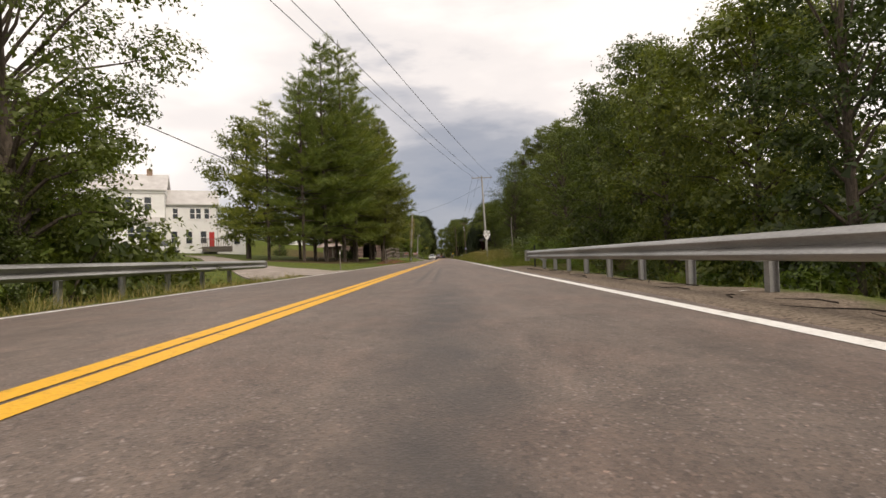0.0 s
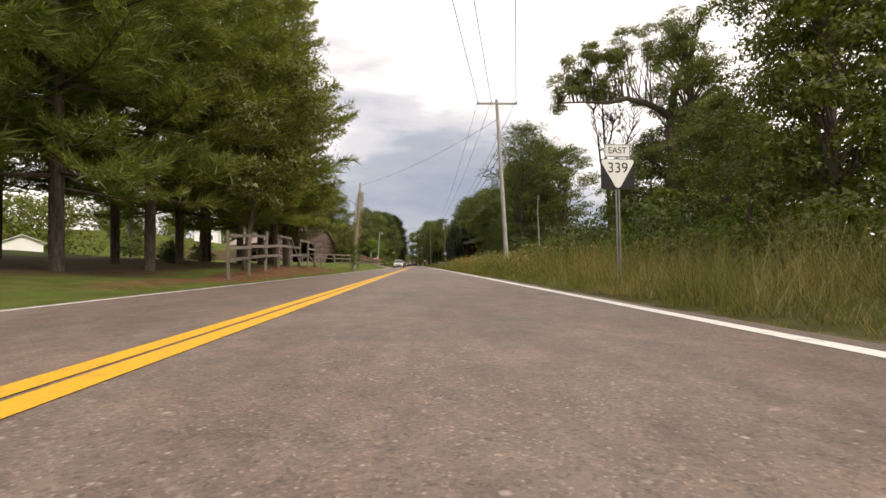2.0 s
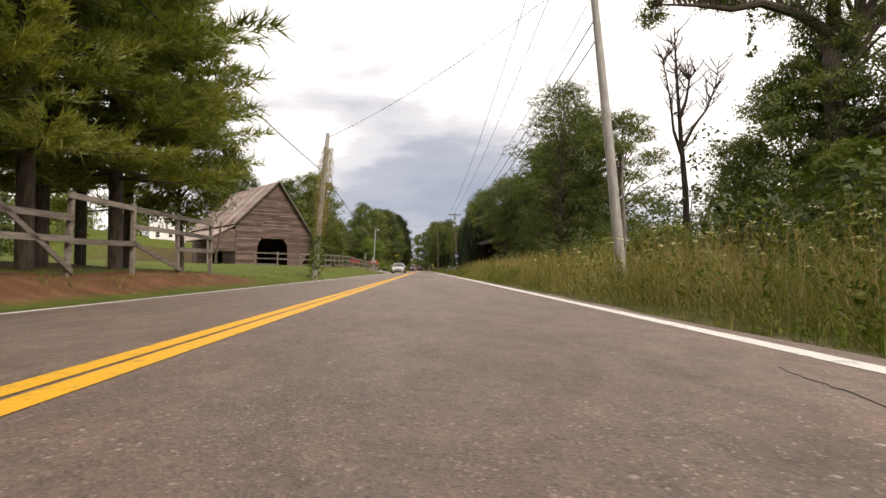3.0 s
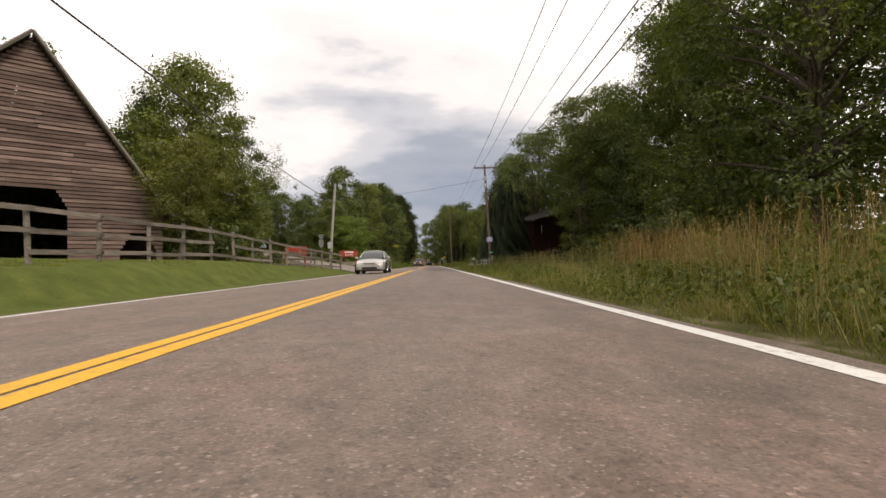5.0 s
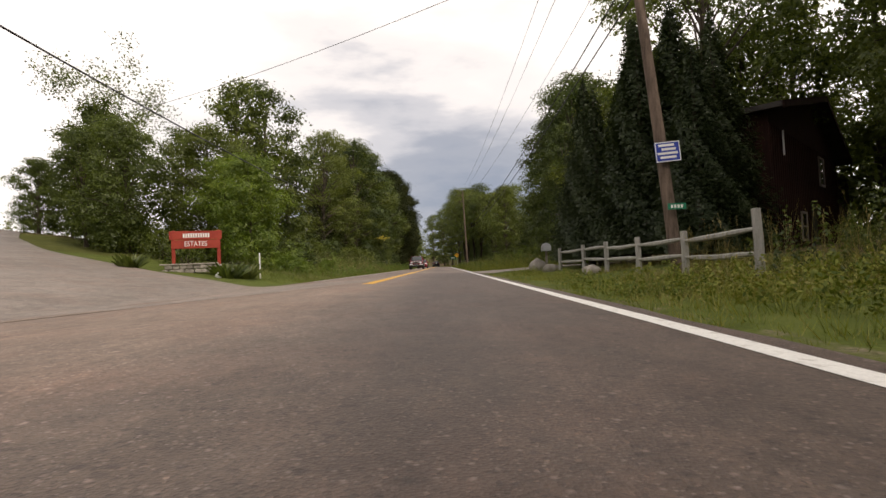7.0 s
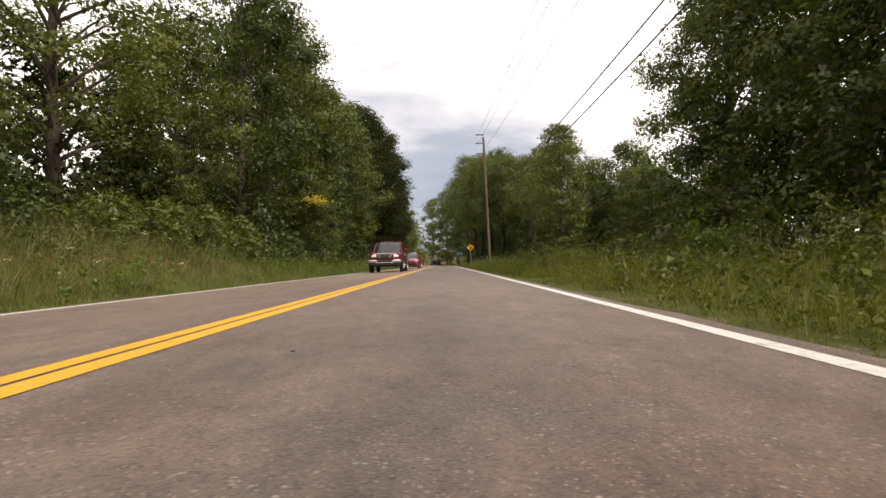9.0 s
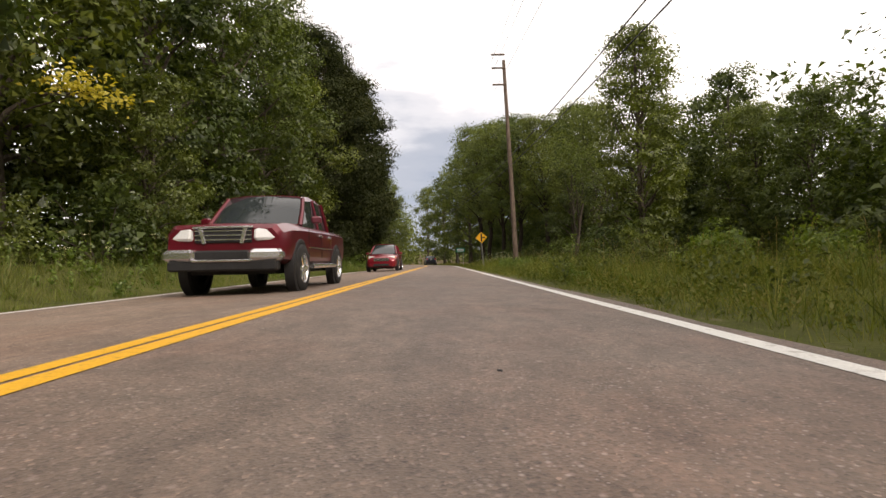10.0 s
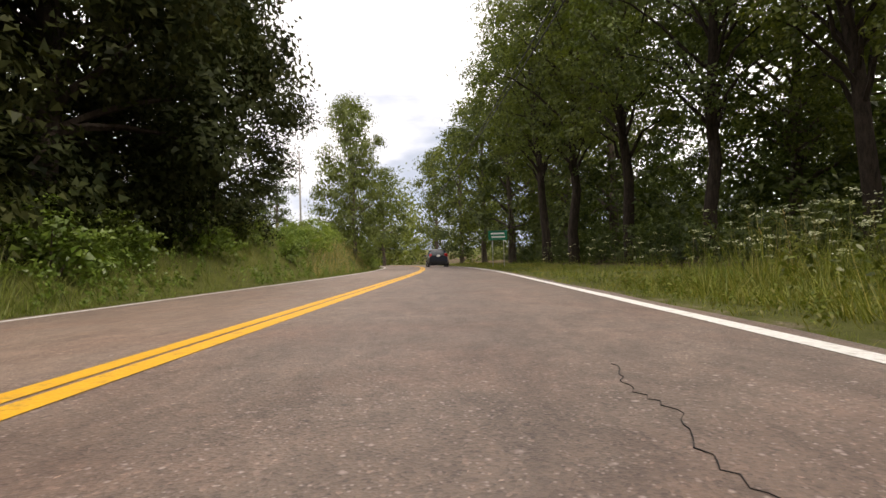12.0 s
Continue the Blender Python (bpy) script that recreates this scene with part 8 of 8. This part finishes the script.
TRUCK = dict(w=0.98, len=5.15, r=0.43, sill=0.52, belt=1.2, nose=0.0, plate_z=0.72, crown=0.86, chrome=True, spokes=6, under=0.34,
             body=[(0.0, 0.92, 0.60, 1.02, 1.10), (0.08, 0.98, 0.52, 1.08, 1.17), (0.5, 1.0, 0.50, 1.14, 1.22), (1.4, 1.0, 0.48, 1.18, 1.26), (3.5, 1.0, 0.48, 1.22, 1.25), (3.55, 1.0, 0.48, 1.22, 1.26), (4.95, 1.0, 0.52, 1.22, 1.26), (5.15, 0.98, 0.56, 1.20, 1.24)],
             cabin=[(1.30, 0.9, 1.2, 0.86, 1.23), (1.70, 0.91, 1.21, 0.80, 1.60), (2.0, 0.91, 1.21, 0.76, 1.86), (2.6, 0.91, 1.22, 0.76, 1.93), (3.35, 0.91, 1.22, 0.76, 1.91), (3.52, 0.9, 1.22, 0.8, 1.65), (3.6, 0.88, 1.22, 0.84, 1.27)],
             pillars=[((1.36, 0.88, 1.22), (2.02, 0.76, 1.82), 0.045), ((2.6, 0.91, 1.21), (2.62, 0.775, 1.84), 0.04), ((3.55, 0.89, 1.23), (3.38, 0.775, 1.84), 0.06)],
             wheels=(0.98, 4.1), mirror=(1.75, 1.36), handles=(2.5, 3.3), seams=(1.55, 2.6, 3.5), head=(-0.02, 1.0, 0.36, 0.2), tail=(5.11, 1.0, 0.16, 0.42), grille=(0.98, 0.24, 0.92), bumper=M_CHROME, front=(0.66, 0.19))


def lane(u, y):
    return (u + float(bend(y)), y, -0.02 * abs(u - CENTRE) - 0.004)


car("sedan", lane(-3.95, 135.5), 0, M_SILVER, "silver-grey four-door sedan on the road", SEDAN)
car("pickup_truck", lane(-3.55, 218.2), 0, M_MAROON, "maroon pickup truck with a chrome grille", TRUCK)
car("suv", lane(-3.55, 240.1), 0, M_CHERRY, "cherry-red compact SUV on the road", SUV)
car("suv", (lane(-0.2, 303)[0], 303, -0.05), 180 + 6, M_NAVY, "dark navy SUV driving ahead towards the bend", SUV)
car("parked_pickup", (-33.6, 62.6, hgt(-33, 62.6) + 0.05), 62, M_CARWHITE, "white pickup truck parked beside the house", TRUCK)
car("parked_van", (-41, 190, hgt(-41, 192) + 0.05), 40, M_CARWHITE, "white car far up the side road", SUV)


# ---- wild flowers, saplings and litter ----
def flowers(n, xr, yr, seed):
    g = np.random.default_rng(seed)
    x, y = g.uniform(*xr, n), g.uniform(*yr, n)
    h = g.uniform(0.45, 1.35, n)
    base = np.stack([x + bend(y), y, height(x + bend(y), y) + h], 1)
    per = 14
    c = np.repeat(base, per, 0) + g.normal(0, 1, (n * per, 3)) * np.array([0.042, 0.042, 0.012])
    single("wild_flowers", fast_mesh("wild_flowers", leaf_quads(c, np.tile([0, 0, 1.5], (n * per, 1)), 0.036, 0.03, 0, seed), 4), L_FLOWER, "white wild carrot flowers over the grass", "flowers", kind="stuff")
    foot = base - np.stack([g.normal(0, 0.1, n), g.normal(0, 0.1, n), h], 1)
    half = np.array([0.0022, 0, 0])
    st = np.stack([base - half, base + half, foot + half, foot - half], 1).reshape(-1, 3)
    single("flower_stalks", fast_mesh("flower_stalks", st, 4), L_TALL, "thin green stalks of wild flowers", "flowers", kind="stuff")


flowers(150, (4.4, 7.2), (256, 263), 31)
flowers(50, (4.4, 7.0), (264, 282), 32)
flowers(260, (3.6, 9), (62, 100), 33)
flowers(60, (-8.6, -6.5), (176, 260), 34)
# a yellowing branch on the left-hand woods
g = np.random.default_rng(51)
cy = np.array([-8.7, 222.5, 4.9]) + g.normal(0, 1, (320, 3)) * [0.35, 0.6, 0.16]
t = thing("yellow_branch", (-8.9, 222.5, 4.6), 0, "branch with yellowing leaves at the wood's edge", "branch")
tagged(part("leaf_cluster", fast_mesh("leaf_cluster", leaf_quads(cy - np.array([-8.9, 222.5, 4.6]), np.tile([0.5, -0.5, 0.5], (320, 1)), 0.16, 0.1, 0.4, 52), 4), L_YELLOW, t), kind="stuff")
part("twig", MB().tube([(-1.6, 0.3, -0.1), (-0.5, 0.1, 0.1), (0.3, 0, 0.3)], [0.03, 0.02, 0.008], 6), M_BARK, t)
for x, y in ((3.05, 6.4), (2.75, 19.5), (1.35, 128.4), (1.4, 138.4)):
    single("paper_scrap", MB().add([(-0.09, -0.05, 0.0), (0.08, -0.06, 0.01), (0.1, 0.05, 0.03), (-0.07, 0.06, 0.015)], [(0, 1, 2, 3)]), M_SIGNWHITE, "white paper scrap lying on the shoulder", "litter").matrix_basis = pose(x, y, hgt(x, y) + 0.05 if x > EDGE_R else -0.055, 0, 0, x * 200) @ Matrix.Diagonal((1.0 if x > EDGE_R else 0.3,) * 3 + (1,))

# dead twigs along the foot of the rail
rt = random.Random(91)
for i in range(22):
    x, y = 3.05 + rt.uniform(-0.35, 0.3), 2.0 + i * 0.9 + rt.uniform(-0.4, 0.4)
    le = rt.uniform(0.15, 0.5)
    tw = single("twig", MB().tube([(-le, 0, 0.0), (-le * 0.3, rt.uniform(-0.05, 0.05), 0.02), (le * 0.4, rt.uniform(-0.06, 0.06), 0.01), (le, rt.uniform(-0.1, 0.1), 0.015)], [0.009, 0.008, 0.006, 0.003], 5), M_BARKDARK, "dead dark twig lying on the dirt shoulder", "twig", "twigs by the rail")
    tw.matrix_basis = pose(x, y, hgt(x, y) + 0.012, 0, 0, 90 + rt.uniform(-35, 35))


def road_crack(pts):
    """A narrow crack, drawn as a thin black strip on the asphalt."""
    r = random.Random(77)
    rings = []
    for i, (x, y) in enumerate(pts):
        w = 0.0003 + 0.0019 * r.random() ** 2
        z = -0.02 * abs(x - CENTRE) + 0.004
        rings.append([(x - w, y, z), (x + w, y, z), (x + w, y + 0.001, z - 0.003), (x - w, y + 0.001, z - 0.003)])
    single("road_crack", MB().loft(rings), M_PLASTIC, "jagged crack in the worn asphalt", "crack", kind="structure")


def tar_blot(x, y, s, seed):
    """A flattened clot of tar on the lane."""
    r = random.Random(seed)
    z = -0.02 * abs(x - CENTRE)
    out = [(x + math.cos(a) * s * r.uniform(0.5, 1.2), y + math.sin(a) * s * r.uniform(0.6, 1.6)) for a in np.linspace(0, 5.7, 11)]
    single("tar_blot", MB().loft([[(px, py, z - 0.002) for px, py in out], [(x + (px - x) * 0.8, y + (py - y) * 0.8, z + 0.005) for px, py in out]]), M_PLASTIC, "small dark clot of tar on the asphalt", "tar", "tar blots").location = (0, 0, 0)


for i, (x, y, s) in enumerate(((-1.27, 23.9, 0.035), (-1.35, 23.67, 0.02), (-1.36, 23.33, 0.015), (-1.59, 23.67, 0.018), (-1.31, 26.3, 0.05), (-0.14, 23.4, 0.02), (0.1, 33.6, 0.02), (0.35, 34.2, 0.025), (0.2, 212.2, 0.02), (-0.9, 190.9, 0.016))):
    tar_blot(x, y, s, i)

rc = random.Random(78)
road_crack([(1.32 - 0.009 * i + rc.uniform(-0.015, 0.015), 65.9 - i * 0.055 + rc.uniform(-0.02, 0.02)) for i in range(22)])
road_crack([(0.41 + 0.09 * i / 37 + 0.03 * math.sin(i * 0.4) + rc.uniform(-0.02, 0.02), 253.3 + i * 0.046 + rc.uniform(-0.014, 0.014)) for i in range(38)])
